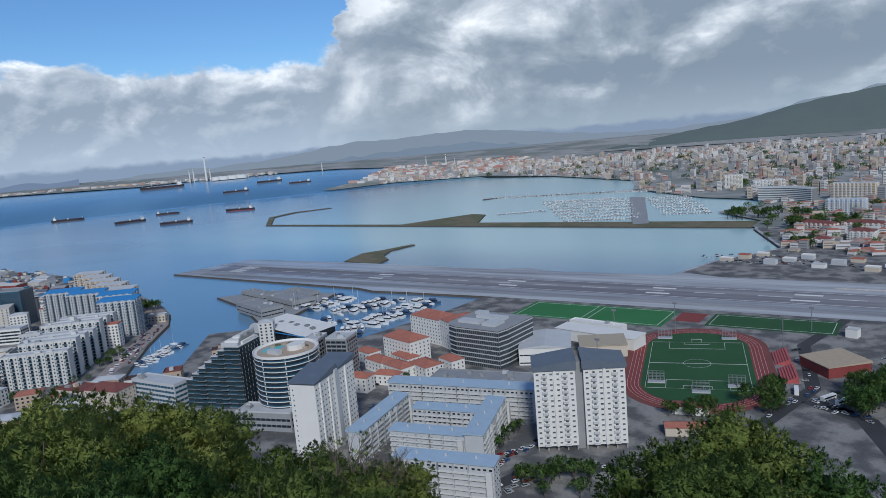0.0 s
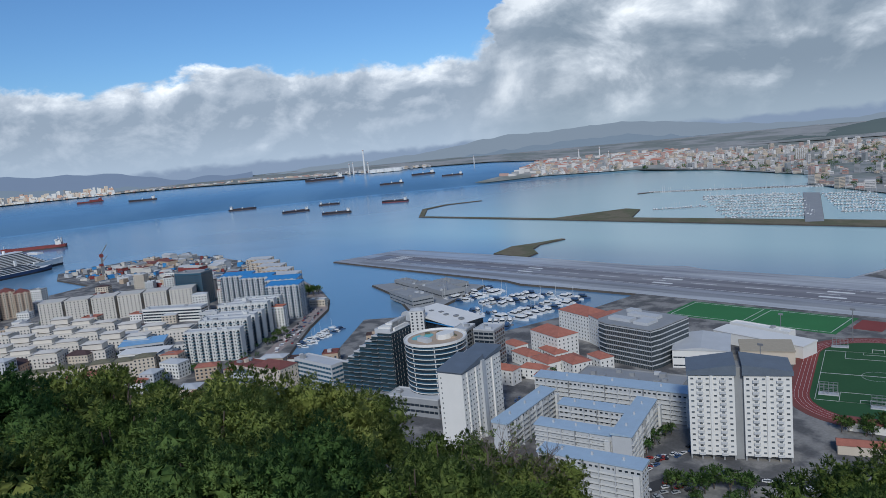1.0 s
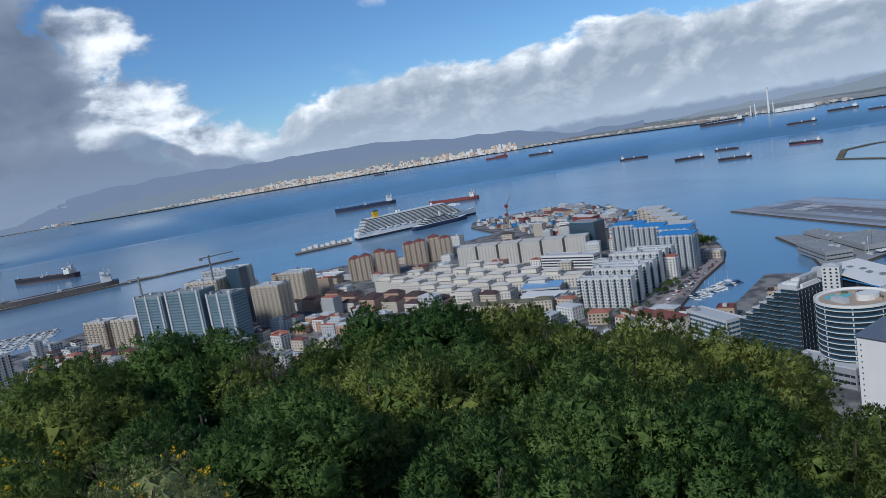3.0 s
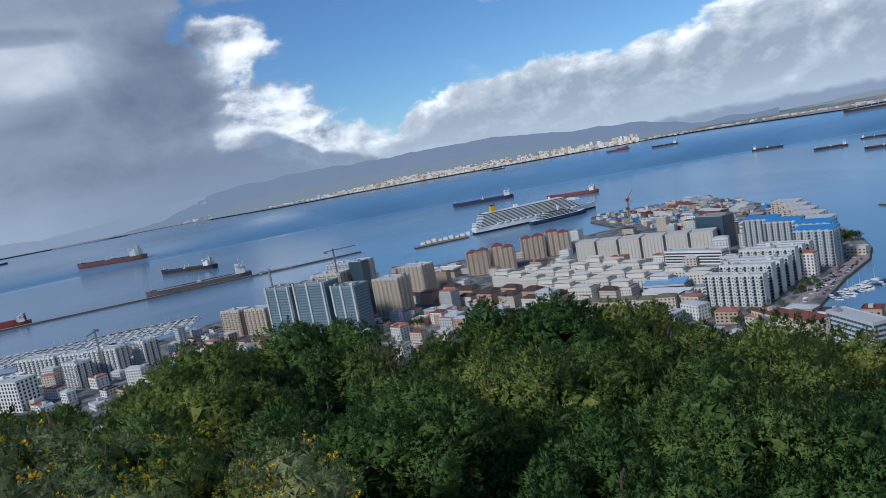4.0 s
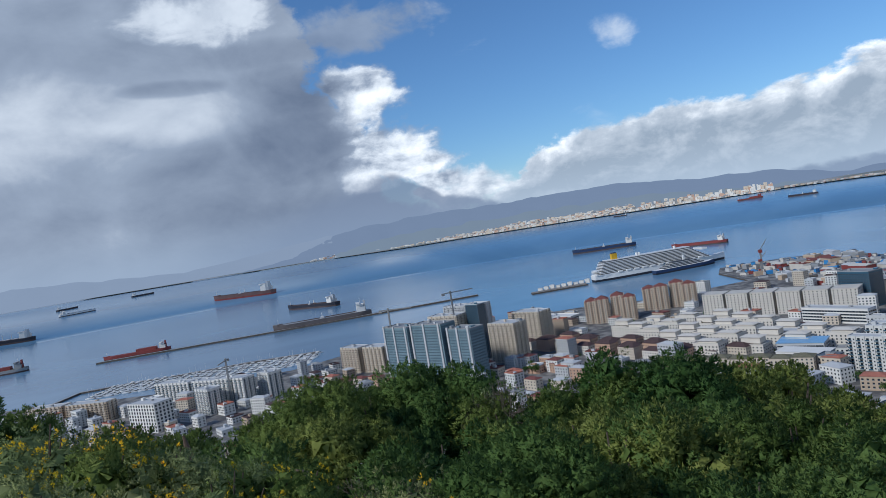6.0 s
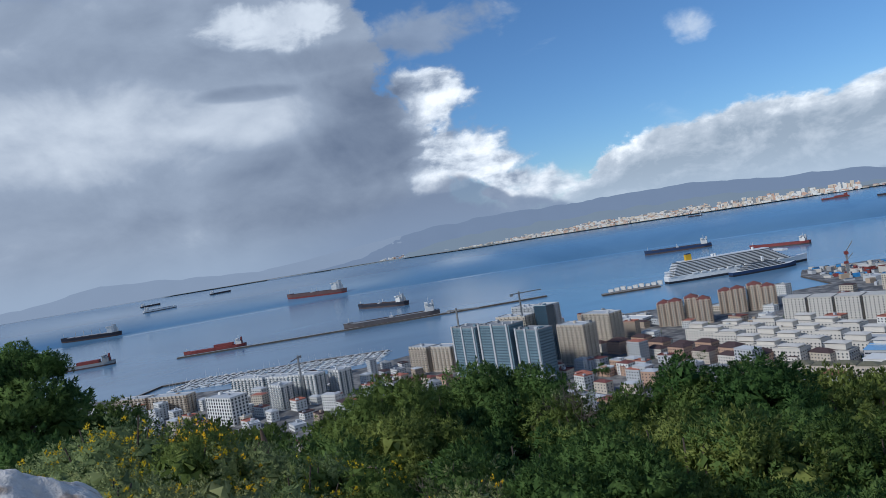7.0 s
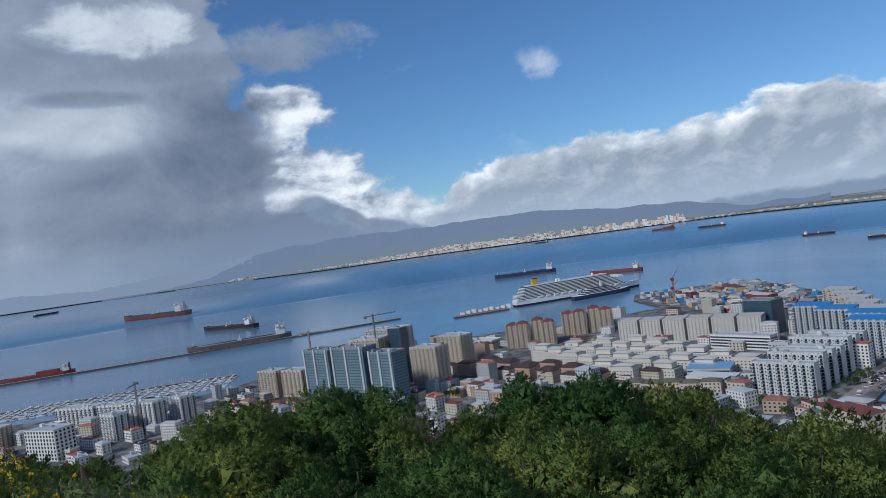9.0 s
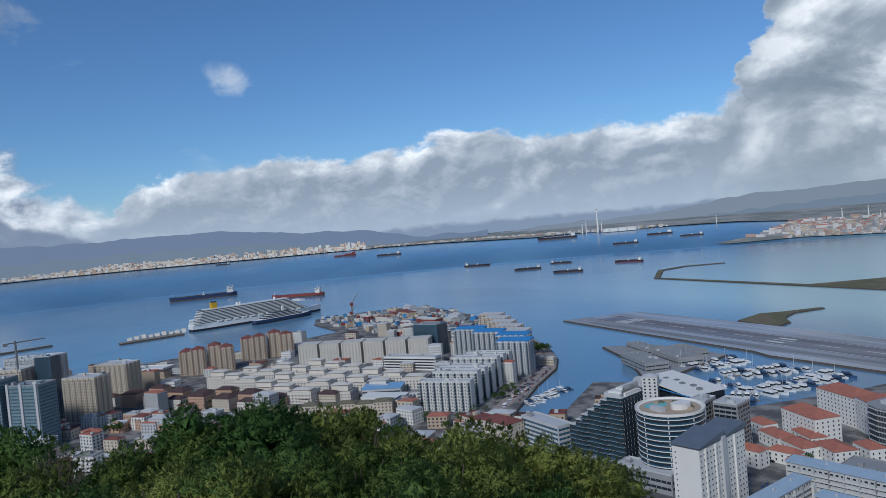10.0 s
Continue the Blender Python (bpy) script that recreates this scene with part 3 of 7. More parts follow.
def balcony_mesh(w, mats):
    key = ("balcony", w, mats[0].name, mats[1].name)
    if key not in WINDOWS:
        s = Shape()
        s.box(-w / 2, -1.3, 0, w / 2, 0, 0.18).box(-w / 2, -1.3, 0.18, w / 2, -1.22, 1.15, 1).box(-w / 2, -1.22, 0.18, -w / 2 + 0.08, 0, 1.15, 1).box(w / 2 - 0.08, -1.22, 0.18, w / 2, 0, 1.15, 1)
        WINDOWS[key] = s.mesh("balcony", mats)
    return WINDOWS[key]


def dress(b, w, d, h, faces, style, storey, bay, win, frame_mat, glass, each, ground=0.8, bal=(None, None)):
    """Windows or balconies on the faces of a block, storey by storey. Near blocks get each one as a part, far ones a joined set."""
    n = max(1, int((h - 0.4) / storey))
    sides = {"f": (w, pose(0, 0, 0)), "r": (d, pose(w, 0, 0, 0, 0, 90)), "l": (d, pose(0, d, 0, 0, 0, -90)), "b": (w, pose(w, d, 0, 0, 0, 180))}
    joined, slabs, ribs = Shape(), Shape(), Shape()
    for f_ in faces:
        length, m_ = sides[f_]
        k_n = max(1, int(length / bay))
        step = length / k_n
        for j in range(n):
            z = j * storey + ground + (h - n * storey) * 0.5
            if style == "band":
                row = Shape().box(0.5, -0.08, 0, length - 0.5, 0, win[1], 1)
                for q in range(k_n + 1):
                    xq = min(max(q * step, 0.5), length - 0.6)
                    row.box(xq, -0.16, 0, xq + 0.12, -0.08, win[1])
                joined.merge(row, m_ @ pose(0, 0, z))
                continue
            for q in range(k_n):
                c = (q + 0.5) * step
                if each:
                    part("window", window_mesh(*win, frame_mat, glass), None, b, at=m_ @ pose(c, 0, z))
                else:
                    one = Shape().box(c - win[0] / 2 - 0.1, -0.14, -0.14, c + win[0] / 2 + 0.1, 0, 0)
                    one.add([(c - win[0] / 2, -0.05, 0), (c + win[0] / 2, -0.05, 0), (c + win[0] / 2, -0.05, win[1]), (c - win[0] / 2, -0.05, win[1])], [(0, 1, 2, 3)], 1)
                    joined.merge(one, m_ @ pose(0, 0, z))
                if style == "mixed" and q % 2 and j == 0:
                    ribs.merge(Shape().box(c - step * 0.42, -0.9, 0, c + step * 0.42, 0, h + 0.6, 0), m_)
                if style == "mixed" and q % 2 and not each:
                    one = Shape()
                    one.add([(c - 0.55, -0.95, 0.1), (c + 0.55, -0.95, 0.1), (c + 0.55, -0.95, 1.3), (c - 0.55, -0.95, 1.3)], [(0, 1, 2, 3)], 1)
                    joined.merge(one, m_ @ pose(0, 0, z))
                if q % 2 == 0 and (style == "balcony" or style == "mixed"):
                    bw = step * 0.96
                    one = Shape().box(c - bw / 2, -1.3, 0, c + bw / 2, 0, 0.18).box(c - bw / 2, -1.3, 0.18, c + bw / 2, -1.22, 1.1, 1)
                    slabs.merge(one, m_ @ pose(0, 0, z - ground + 0.1))
    if joined.v:
        tagged(part("ribbon_glazing" if style == "band" else "glazing", joined, [frame_mat, glass], b), kind="stuff")
    if ribs.v:
        tagged(part("bay_relief", ribs, [bal[0]], b), kind="stuff")
    if slabs.v:
        tagged(part("balcony_tier", slabs, list(bal), b), kind="stuff")


def roof_shape(kind, w, d, h, o=0.5, rise=2.5):
    s = Shape()
    if kind == "hip":
        i = min(w, d) / 2
        if w >= d:
            vs = [(-o, -o, h), (w + o, -o, h), (w + o, d + o, h), (-o, d + o, h), (i, d / 2, h + rise), (w - i, d / 2, h + rise)]
            fs = [(0, 1, 5, 4), (1, 2, 5), (2, 3, 4, 5), (3, 0, 4), (3, 2, 1, 0)]
        else:
            vs = [(-o, -o, h), (w + o, -o, h), (w + o, d + o, h), (-o, d + o, h), (w / 2, i, h + rise), (w / 2, d - i, h + rise)]
            fs = [(0, 1, 4), (1, 2, 5, 4), (2, 3, 5), (3, 0, 4, 5), (3, 2, 1, 0)]
        s.add(vs, fs)
    elif kind == "gable":
        if w >= d:
            vs = [(-o, -o, h), (w + o, -o, h), (w + o, d + o, h), (-o, d + o, h), (-o, d / 2, h + rise), (w + o, d / 2, h + rise)]
            fs = [(0, 1, 5, 4), (1, 2, 5), (2, 3, 4, 5), (3, 0, 4), (3, 2, 1, 0)]
        else:
            vs = [(-o, -o, h), (w + o, -o, h), (w + o, d + o, h), (-o, d + o, h), (w / 2, -o, h + rise), (w / 2, d + o, h + rise)]
            fs = [(0, 1, 4), (1, 2, 5, 4), (2, 3, 5), (3, 0, 4, 5), (3, 2, 1, 0)]
        s.add(vs, fs)
    elif kind == "shed":
        s.add([(-o, -o, h), (w + o, -o, h), (w + o, d + o, h), (-o, d + o, h), (-o, -o, h + 0.4), (w + o, -o, h + 0.4), (w + o, d + o, h + rise), (-o, d + o, h + rise)],
              [(4, 5, 6, 7), (0, 1, 5, 4), (1, 2, 6, 5), (2, 3, 7, 6), (3, 0, 4, 7), (3, 2, 1, 0)])
    else:
        s.box(0, 0, h, w, d, h + 0.15)
        t = 0.35
        s.box(0, 0, h + 0.15, w, t, h + 1.0).box(0, d - t, h + 0.15, w, d, h + 1.0).box(0, t, h + 0.15, t, d - t, h + 1.0).box(w - t, t, h + 0.15, w, d - t, h + 1.0)
    return s


def placed(a, b, z):
    return Matrix.Translation((a[0], a[1], z)) @ pose(0, 0, 0, 0, 0, math.degrees(math.atan2(b[1] - a[1], b[0] - a[0])))


DICE = random.Random(7)


def block(label, a, b, depth, h, wall, roof="flat", roofmat=None, storey=3.0, bay=3.4, win=(1.3, 1.4), style="win", faces="flr", each=False,
          name="apartment_building", category="building", group="", z=2.0, rise=2.5, frame_mat=None, glass=None, bal=None, clutter=2, over=0.5):
    """A building seen from the hill: a and b are its near left and near right corners, depth goes away from them."""
    bld = thing(name, label, category, placed(a, b, z), group)
    w = math.hypot(b[0] - a[0], b[1] - a[1])
    part("wall", Shape().box(0, 0, -1, w, depth, h), wall, bld)
    part("roof", roof_shape(roof, w, depth, h, over, rise), roofmat or PALE, bld)
    if style != "none":
        dress(bld, w, depth, h, faces, style, storey, bay, win, frame_mat or WHITE, glass or DARK_GLASS, each, bal=bal or (wall, PALE))
    if roof == "flat":
        for _ in range(clutter):
            cw, cd, ch = DICE.uniform(2, 5), DICE.uniform(2, 4), DICE.uniform(1.2, 3.2)
            if w > cw + 2 and depth > cd + 2:
                x, y = DICE.uniform(1, w - cw - 1), DICE.uniform(1, depth - cd - 1)
                part("roof_hut", Shape().box(x, y, h + 0.15, x + cw, y + cd, h + 0.15 + ch), DICE.choice((wall, PALE, GREY)), bld)
    return bld, w


GREY_GLASS = mat("curtained_glazing", (0.13, 0.15, 0.17), 0.2, 0.3, 0.15, 0.8, spec=0.5, piece=0.9)


# grey-roofed tower blocks
def tower_a():
    bld, w = block("tall white tower block with a pitched slate-grey roof", (-296.5, 256.8), (-281, 261), 47, 45, BRIGHT, "flat", SLATE, style="none", clutter=0)
    dress(bld, w, 47, 45, "r", "win", 3.0, 3.0, (1.8, 1.2), BRIGHT, GREY_GLASS, True)
    dress(bld, 4, 6, 45, "f", "win", 3.0, 4.0, (0.9, 1.2), BRIGHT, DARK_GLASS, True)
    for y in (5, 15, 25, 35):
        part("wall_rib", Shape().box(w, y, 0, w + 0.9, y + 1.0, 45), BRIGHT, bld)
    part("stair_shaft", Shape().box(w, 21, 0, w + 1.6, 24.5, 47), PALE, bld)
    part("pitched_roof", roof_shape("shed", w, 24, 46, 0.8, 4.0), SLATE, bld, "slate-grey pitched roof")
    s = roof_shape("shed", w, 23, 46, 0.8, 3.0)
    part("pitched_roof", s, SLATE, bld, at=pose(0, 24.2, 0))
    return bld


tower_a()


def tower_b():
    a, b = Vector((-177, 322)), Vector((-135, 346))
    bld = thing("apartment_building", "white twin-slab tower block with butterfly slate-grey roofs", "building", placed(a, b, 2.0))
    w, h, d = (b - a).length, 46, 16
    half = w / 2 - 2.2
    for x0, sgn in ((0, 1), (half + 4.4, -1)):
        part("wall", Shape().box(x0, 0, 3, x0 + half, d, h), BRIGHT, bld)
        for q in range(5):
            part("pillar", Shape().box(x0 + q * (half - 0.8) / 4, 1, -1, x0 + q * (half - 0.8) / 4 + 0.8, 2, 3), GREY, bld)
        part("undercroft", Shape().box(x0 + 1, 4, -1, x0 + half - 1, d - 1, 3), STEEL, bld)
        hi, lo = h + 5.5, h + 2.2
        z0, z1 = (hi, lo) if sgn > 0 else (lo, hi)
        z0, z1 = z1, z0
        s = Shape()
        s.add([(x0 - 0.8, -1, h), (x0 + half + 0.8, -1, h), (x0 + half + 0.8, d + 1, h), (x0 - 0.8, d + 1, h), (x0 - 0.8, -1, z0), (x0 + half + 0.8, -1, z1), (x0 + half + 0.8, d + 1, z1 + 1.5), (x0 - 0.8, d + 1, z0 + 1.5)],
              [(4, 5, 6, 7), (0, 1, 5, 4), (1, 2, 6, 5), (2, 3, 7, 6), (3, 0, 4, 7), (3, 2, 1, 0)])
        part("pitched_roof", s, SLATE, bld)
        for j in range(14):
            z = 3.6 + j * 3.0
            for q in range(6):
                c = x0 + (q + 0.5) * half / 6
                part("window", window_mesh(1.7, 1.2, BRIGHT, GREY_GLASS), None, bld, at=pose(c, 0, z + 0.7))
                if q in (1, 4):
                    part("balcony", balcony_mesh(3.0, (BRIGHT, PALE)), None, bld, at=pose(c, 0, z - 0.3))
        for q in (half * 0.5,):
            part("wall_rib", Shape().box(x0 + q - 0.7, -0.8, 3, x0 + q + 0.7, 0, h), BRIGHT, bld)
    part("stair_core", Shape().box(half, 3, -1, half + 4.4, d - 2, h + 3), GREY, bld)
    dress(bld, 1, d, h, "l", "win", 3.0, 5.0, (1.0, 1.2), BRIGHT, DARK_GLASS, True)
    return bld


tower_b()

# blue-roofed housing estate round a court
EST = dict(storey=2.9, bay=2.9, win=(1.9, 1.35), each=True, roof="shed", roofmat=PALEBLUE, rise=1.3, group="blue-roofed estate", over=0.7, glass=DARK_GLASS)
for a_, b_, d_, h_ in (((-294, 338), (-196, 361), 10, 19), ((-258, 270), (-270, 328), 9, 18), ((-253, 310), (-214, 319), 8, 18), ((-193, 292), (-209, 343), 10, 19),
                       ((-247, 281), (-204, 291), 8, 17), ((-221, 252), (-170, 264), 9, 19), ((-211, 229), (-197, 233), 8, 18)):
    bld, w = block("long white walk-up housing block with a pale blue roof", a_, b_, d_, h_, PALE, bal=(WHITE, WHITE), style="win", faces="fr", **EST)
    for j in range(1, 6):
        part("access_gallery", Shape().box(0.2, -1.3, j * 2.9 - 0.25, w - 0.2, -0.02, j * 2.9).box(0.2, -1.3, j * 2.9, w - 0.2, -1.2, j * 2.9 + 0.75), WHITE, bld)
    for q in range(1, int(w / 8)):
        part("dividing_pier", Shape().box(q * 8 - 0.2, -1.5, -1, q * 8 + 0.2, -0.02, h_ - 0.4), PALE if q % 3 else GREY, bld)
    part("stair_tower", Shape().box(w - 3.2, -3.0, -1, w - 0.2, -1.6, h_ - 2), WHITE, bld)
    for q in range(3):
        part("roof_vent", Shape().box(w * (0.2 + 0.3 * q), d_ * 0.5, h_ + 0.5, w * (0.2 + 0.3 * q) + 1.0, d_ * 0.5 + 0.8, h_ + 2.4), PALE, bld)

def inside_ring(x, y, ring, margin=0.0):
    """Whether a point and its surroundings lie on a piece of land."""
    for dx, dy in ((0, 0), (margin, 0), (-margin, 0), (0, margin), (0, -margin)):
        r, n = False, len(ring)
        for k in range(n):
            (x0, y0), (x1, y1) = ring[k], ring[k - 1]
            if (y0 > y + dy) != (y1 > y + dy) and x + dx < (x1 - x0) * (y + dy - y0) / (y1 - y0) + x0:
                r = not r
        if not r:
            return False
    return True


# ---- Ocean-side quarter ----
def round_tower(c, r, h, label):
    b = thing("round_tower", label, "building", pose(c[0], c[1], 2, 0, 0, 0))
    n = 40
    circ = lambda q, e=1.0: [(q * math.cos(2 * math.pi * k / n), q * e * math.sin(2 * math.pi * k / n)) for k in range(n)]
    part("core", Shape().prism(circ(r - 0.5), -1, h), mat("blue_black_glazing", (0.02, 0.035, 0.05), 0.12, 0.3, 0.15, 0.8, spec=0.6), b)
    for j in range(1, int(h / 3.3) + 1):
        part("floor_ring", Shape().prism(circ(r), j * 3.3 - 0.2, j * 3.3 + 0.3), BRIGHT, b)
        part("glass_rail", Shape().prism(circ(r - 0.15), j * 3.3 + 0.3, j * 3.3 + 1.1), BLUE_GLASS, b)
    for k in range(0, n, 5):
        x, y = circ(r - 0.5)[k]
        part("column", Shape().box(x - 0.25, y - 0.25, -1, x + 0.25, y + 0.25, h), BRIGHT, b)
    deck = part("roof_deck", Shape().prism(circ(r + 0.6), h, h + 0.5), BRIGHT, b)
    ring, ring2 = circ(r + 0.6), circ(r + 0.1)
    s = Shape()
    s.add([(x, y, h + 1.7) for x, y in ring] + [(x, y, h + 1.7) for x, y in ring2] + [(x, y, h + 0.5) for x, y in ring] + [(x, y, h + 0.5) for x, y in ring2],
          [q for k in range(n) for q in (((k), (k + 1) % n, n + (k + 1) % n, n + k), (2 * n + k, 2 * n + (k + 1) % n, (k + 1) % n, k), (n + k, n + (k + 1) % n, 3 * n + (k + 1) % n, 3 * n + k))])
    part("parapet", s, BRIGHT, deck)
    part("pool", Shape().prism([(x * 0.26 - r * 0.45, y * 0.42 - 3) for x, y in circ(r)], h + 0.5, h + 0.62), POOL, deck, "turquoise rooftop pool")
    part("terrace_paving", Shape().prism([(x * 0.9, y * 0.9) for x, y in circ(r)], h + 0.5, h + 0.54), TAN, deck, "tan roof terrace paving")
    part("roof_pavilion", Shape().prism([(r * 0.28 + 5 * math.cos(q), 4 + 7 * math.sin(q)) for q in np.linspace(0, 5.8, 12)], h + 0.5, h + 4.0), BRIGHT, deck)
    part("bar_canopy", Shape().box(-4, -r * 0.6, h + 0.5, 6, -r * 0.6 + 4, h + 3.2), PALE, deck)
    for k in range(9):
        a = 0.5 + k * 0.33
        x, y = (r * 0.62) * math.cos(a), (r * 0.62) * math.sin(a)
        part("roof_planter", Shape().prism([(x + 2.2 * math.cos(q), y + 1.6 * math.sin(q)) for q in np.linspace(0, 5.6, 8)], h + 0.5, h + 1.3, 0), PARK if k % 2 else TAN, deck)
    return b


block("curved grey podium with roof terrace under the round tower", (-368, 272), (-330, 284), 16, 12, GREY, "flat", PALE, style="band", storey=4, win=(2, 1.6), name="podium")
round_tower((-352, 306), 21, 45, "round dark-glazed apartment tower with white floor rings and a roof pool")


def stepped_glass(label, a, b, depth, h0, h1, steps):
    bld = thing("glass_building", label, "building", placed(a, b, 2.0))
    w = math.hypot(b[0] - a[0], b[1] - a[1])
    glz = mat("green_grey_glazing", (0.03, 0.055, 0.07), 0.15, 0.3, 0.1, 0.5, spec=0.6)
    for k in range(steps):
        x0, x1 = w * k / steps, w * (k + 1) / steps
        h = min(h1, h0 + (h1 - h0) * (k + 0.6) / (steps * 0.78))
        part("wing", Shape().box(x0, 0, -1, x1, depth, h), glz, bld)
        part("terrace", Shape().box(x0, 0, h, x1, depth, h + 0.3).box(x0, 0, h + 0.3, x1, 0.2, h + 1.1), PALE, bld)
        part("terrace_room", Shape().box(x0 + 1, 6, h + 0.3, x1 - 0.5, depth - 4, h + 2.6), BRIGHT if k % 2 else PALE, bld)
        for j in range(int(h / 3.1)):
            out = 1.0 + 0.5 * ((j * 3 + k) % 3)
            part("balcony_slab", Shape().box(x0, -out, j * 3.1 + 2.7, x1, 0, j * 3.1 + 2.95), GREY, bld)
            part("balcony_front", Shape().box(x0 + 0.2, -out, j * 3.1 + 2.95, x1 - 0.4, -out + 0.08, j * 3.1 + 3.8), BLUE_GLASS if (j + k) % 3 else glz, bld)
    for q in range(5):
        part("penthouse", Shape().box(w - 15 + q * 2.6, 2 + q, h1 - 1, w - 2, depth - 2, h1 + 2.4 + q * 1.2), BRIGHT if q % 2 else PALE, bld)
    dress(bld, w, depth, h1, "r", "band", 3.1, 3.4, (2.0, 1.7), BRIGHT, DARK_GLASS, False)
    part("podium", Shape().box(-4, -6, -1, w + 8, 0, 5), GREY, bld)
    return bld


stepped_glass("stepped dark glass apartment building with rising terraces", (-424, 277), (-381, 291), 26, 22, 48, 8)

block("white office with ribbon windows by the channel", (-477, 268), (-432, 272), 14, 21, PALE, style="band", storey=3.4, win=(2, 1.6), glass=BLUE_GLASS, name="office_building")
block("cream corner house with a brown hipped roof", (-497, 243), (-468, 250), 18, 19, CREAM, "hip", BRICKRED, rise=4, each=True)
block("low cream house with a red roof edge", (-527, 238), (-500, 243), 16, 17, CREAM, "flat", BRICKRED)
block("grey slab tower with vertical fins", (-377, 345), (-366, 349), 16, 38, GREY, style="band", win=(2, 1.7), name="office_building")
block("grey round-cornered tower behind the grey slab", (-362, 352), (-346, 357), 18, 38, GREY, style="band", win=(2, 1.7), name="office_building")


def club():
    c = thing("sail_roof_hall", "white sail-roofed leisure hall at the marina", "building", placed((-528, 428), (-458, 424), 2))
    part("wall", Shape().box(0, 0, -1, 70, 34, 11), DARK_GLASS, c)
    s = Shape()
    n = 16
    prof = [(72 * k / n - 1, 11.5 + 4.5 * (1 - k / n) ** 1.5 + 0.8 * math.sin(math.pi * k / n)) for k in range(n + 1)]
    s.add([(x, y, z + (0.8 if y > 5 else 0)) for y in (-2, 37) for x, z in prof] + [(x, y, z - 0.9) for y in (-2, 37) for x, z in prof],
          [q for k in range(n) for q in ((k, k + 1, n + 2 + k, n + 1 + k), (2 * n + 2 + k, 2 * n + 3 + k, k + 1, k))] + [(2 * n + 2, 0, n + 1, 3 * n + 3)])
    part("roof", s, BRIGHT, c, "white membrane roof sloping to the basin")
    part("blue_gutter", Shape().box(0, -2.6, 10.5, 70, -2.1, 11.3), BLUE_SHEET, c)
    for k in range(5):
        part("roof_plant", Shape().box(14 + k * 11, 14 + 3 * (k % 2), 14.2 - k * 0.4, 18 + k * 11, 18 + 3 * (k % 2), 16 - k * 0.4), STEEL, c)
    part("glass_arch", Shape().prism([(-1 + 9 * math.cos(math.pi * q / 10), 9 * math.sin(math.pi * q / 10)) for q in range(11)], 0, 3), PALE, c, at=pose(4, -3, 9, 90, 0, 0))


club()


# dark sheds on the old fuelling pier
land("pier", [(-747, 549), (-661, 520), (-588, 478), (-565, 500), (-598, 608), (-700, 600)], 2.4, (GREY, ROCK), "broad grey pier with low sheds between the channel and the runway", "pier", kind="")
for a_, b_, d_, h_ in (((-655, 505), (-592, 487), 26, 9), ((-650, 545), (-590, 530), 30, 8), ((-720, 565), (-665, 552), 18, 5), ((-660, 580), (-612, 572), 20, 6)):
    block("low grey flat-roofed shed on the pier", a_, b_, d_, h_, GREY, "flat", GREY, style="band", storey=4, win=(2, 1.2), name="pier_shed", group="sheds on the pier", clutter=4, z=2.4)

# red-roofed flats and village by the marina
for a_, b_, d_, h_ in (((-366, 420), (-332, 411), 20, 21), ((-384, 480), (-345, 470), 22, 22), ((-345, 470), (-318, 455), 30, 24)):
    block("white marina flats with hipped red tile roofs", a_, b_, d_, h_, BRIGHT, "hip", RED_TILE, rise=5, each=True, storey=3.0, bay=3.6, win=(1.2, 1.5), group="marina flats", faces="fr")
for a_, b_, d_, h_ in (((-390, 412), (-372, 408), 12, 9), ((-368, 398), (-346, 392), 13, 9), ((-344, 392), (-322, 386), 14, 9), ((-352, 412), (-330, 404), 12, 10), ((-326, 400), (-304, 392), 16, 10), ((-312, 420), (-296, 414), 12, 9),
                       ((-338, 372), (-318, 376), 9, 8), ((-357, 352), (-330, 356), 11, 11), ((-310, 356), (-296, 360), 9, 12)):
    block("low white village house with a red tile roof", a_, b_, d_, h_, BRIGHT, "hip", RED_TILE, rise=3, group="marina village", name="village_house", storey=3, bay=4, win=(1, 1.4))


def glass_office():
    b = thing("glass_office", "dark glass office block with a curved front", "building", placed((-318, 437), (-266, 434), 2))
    ring = [(0, 8), (4, 3), (12, 0), (52, 0), (54, 10), (54, 46), (0, 46)]
    part("wall", Shape().prism(ring, -1, 29), mat("grey_green_glazing", (0.05, 0.065, 0.075), 0.15, 0.3, 0.1, 0.4, spec=0.6), b)
    for j in range(8):
        z = j * 3.6 + 2.6
        out = [(x - 26) * 1.012 + 26 for x, _ in ring]
        part("floor_edge", Shape().prism([(o, (y - 23) * 1.012 + 23) for o, (_, y) in zip(out, ring)], z, z + 0.8), PALE, b)
    for q in range(27):
        part("glazing_fin", Shape().box(1.6 + q * 1.95, -0.35 if q > 5 else 8 - q * 1.4, 0, 1.75 + q * 1.95, 0.05 if q > 5 else 8.6 - q * 1.4, 29), METAL, b)
    part("roof", Shape().prism(ring, 29.1, 29.8), GREY, b)
    for x, y, w_, d_ in ((8, 10, 20, 8), (32, 8, 12, 14), (14, 26, 26, 8), (6, 36, 10, 6)):
        part("roof_plant", Shape().box(x, y, 29.8, x + w_, y + d_, 32), PALE, b)


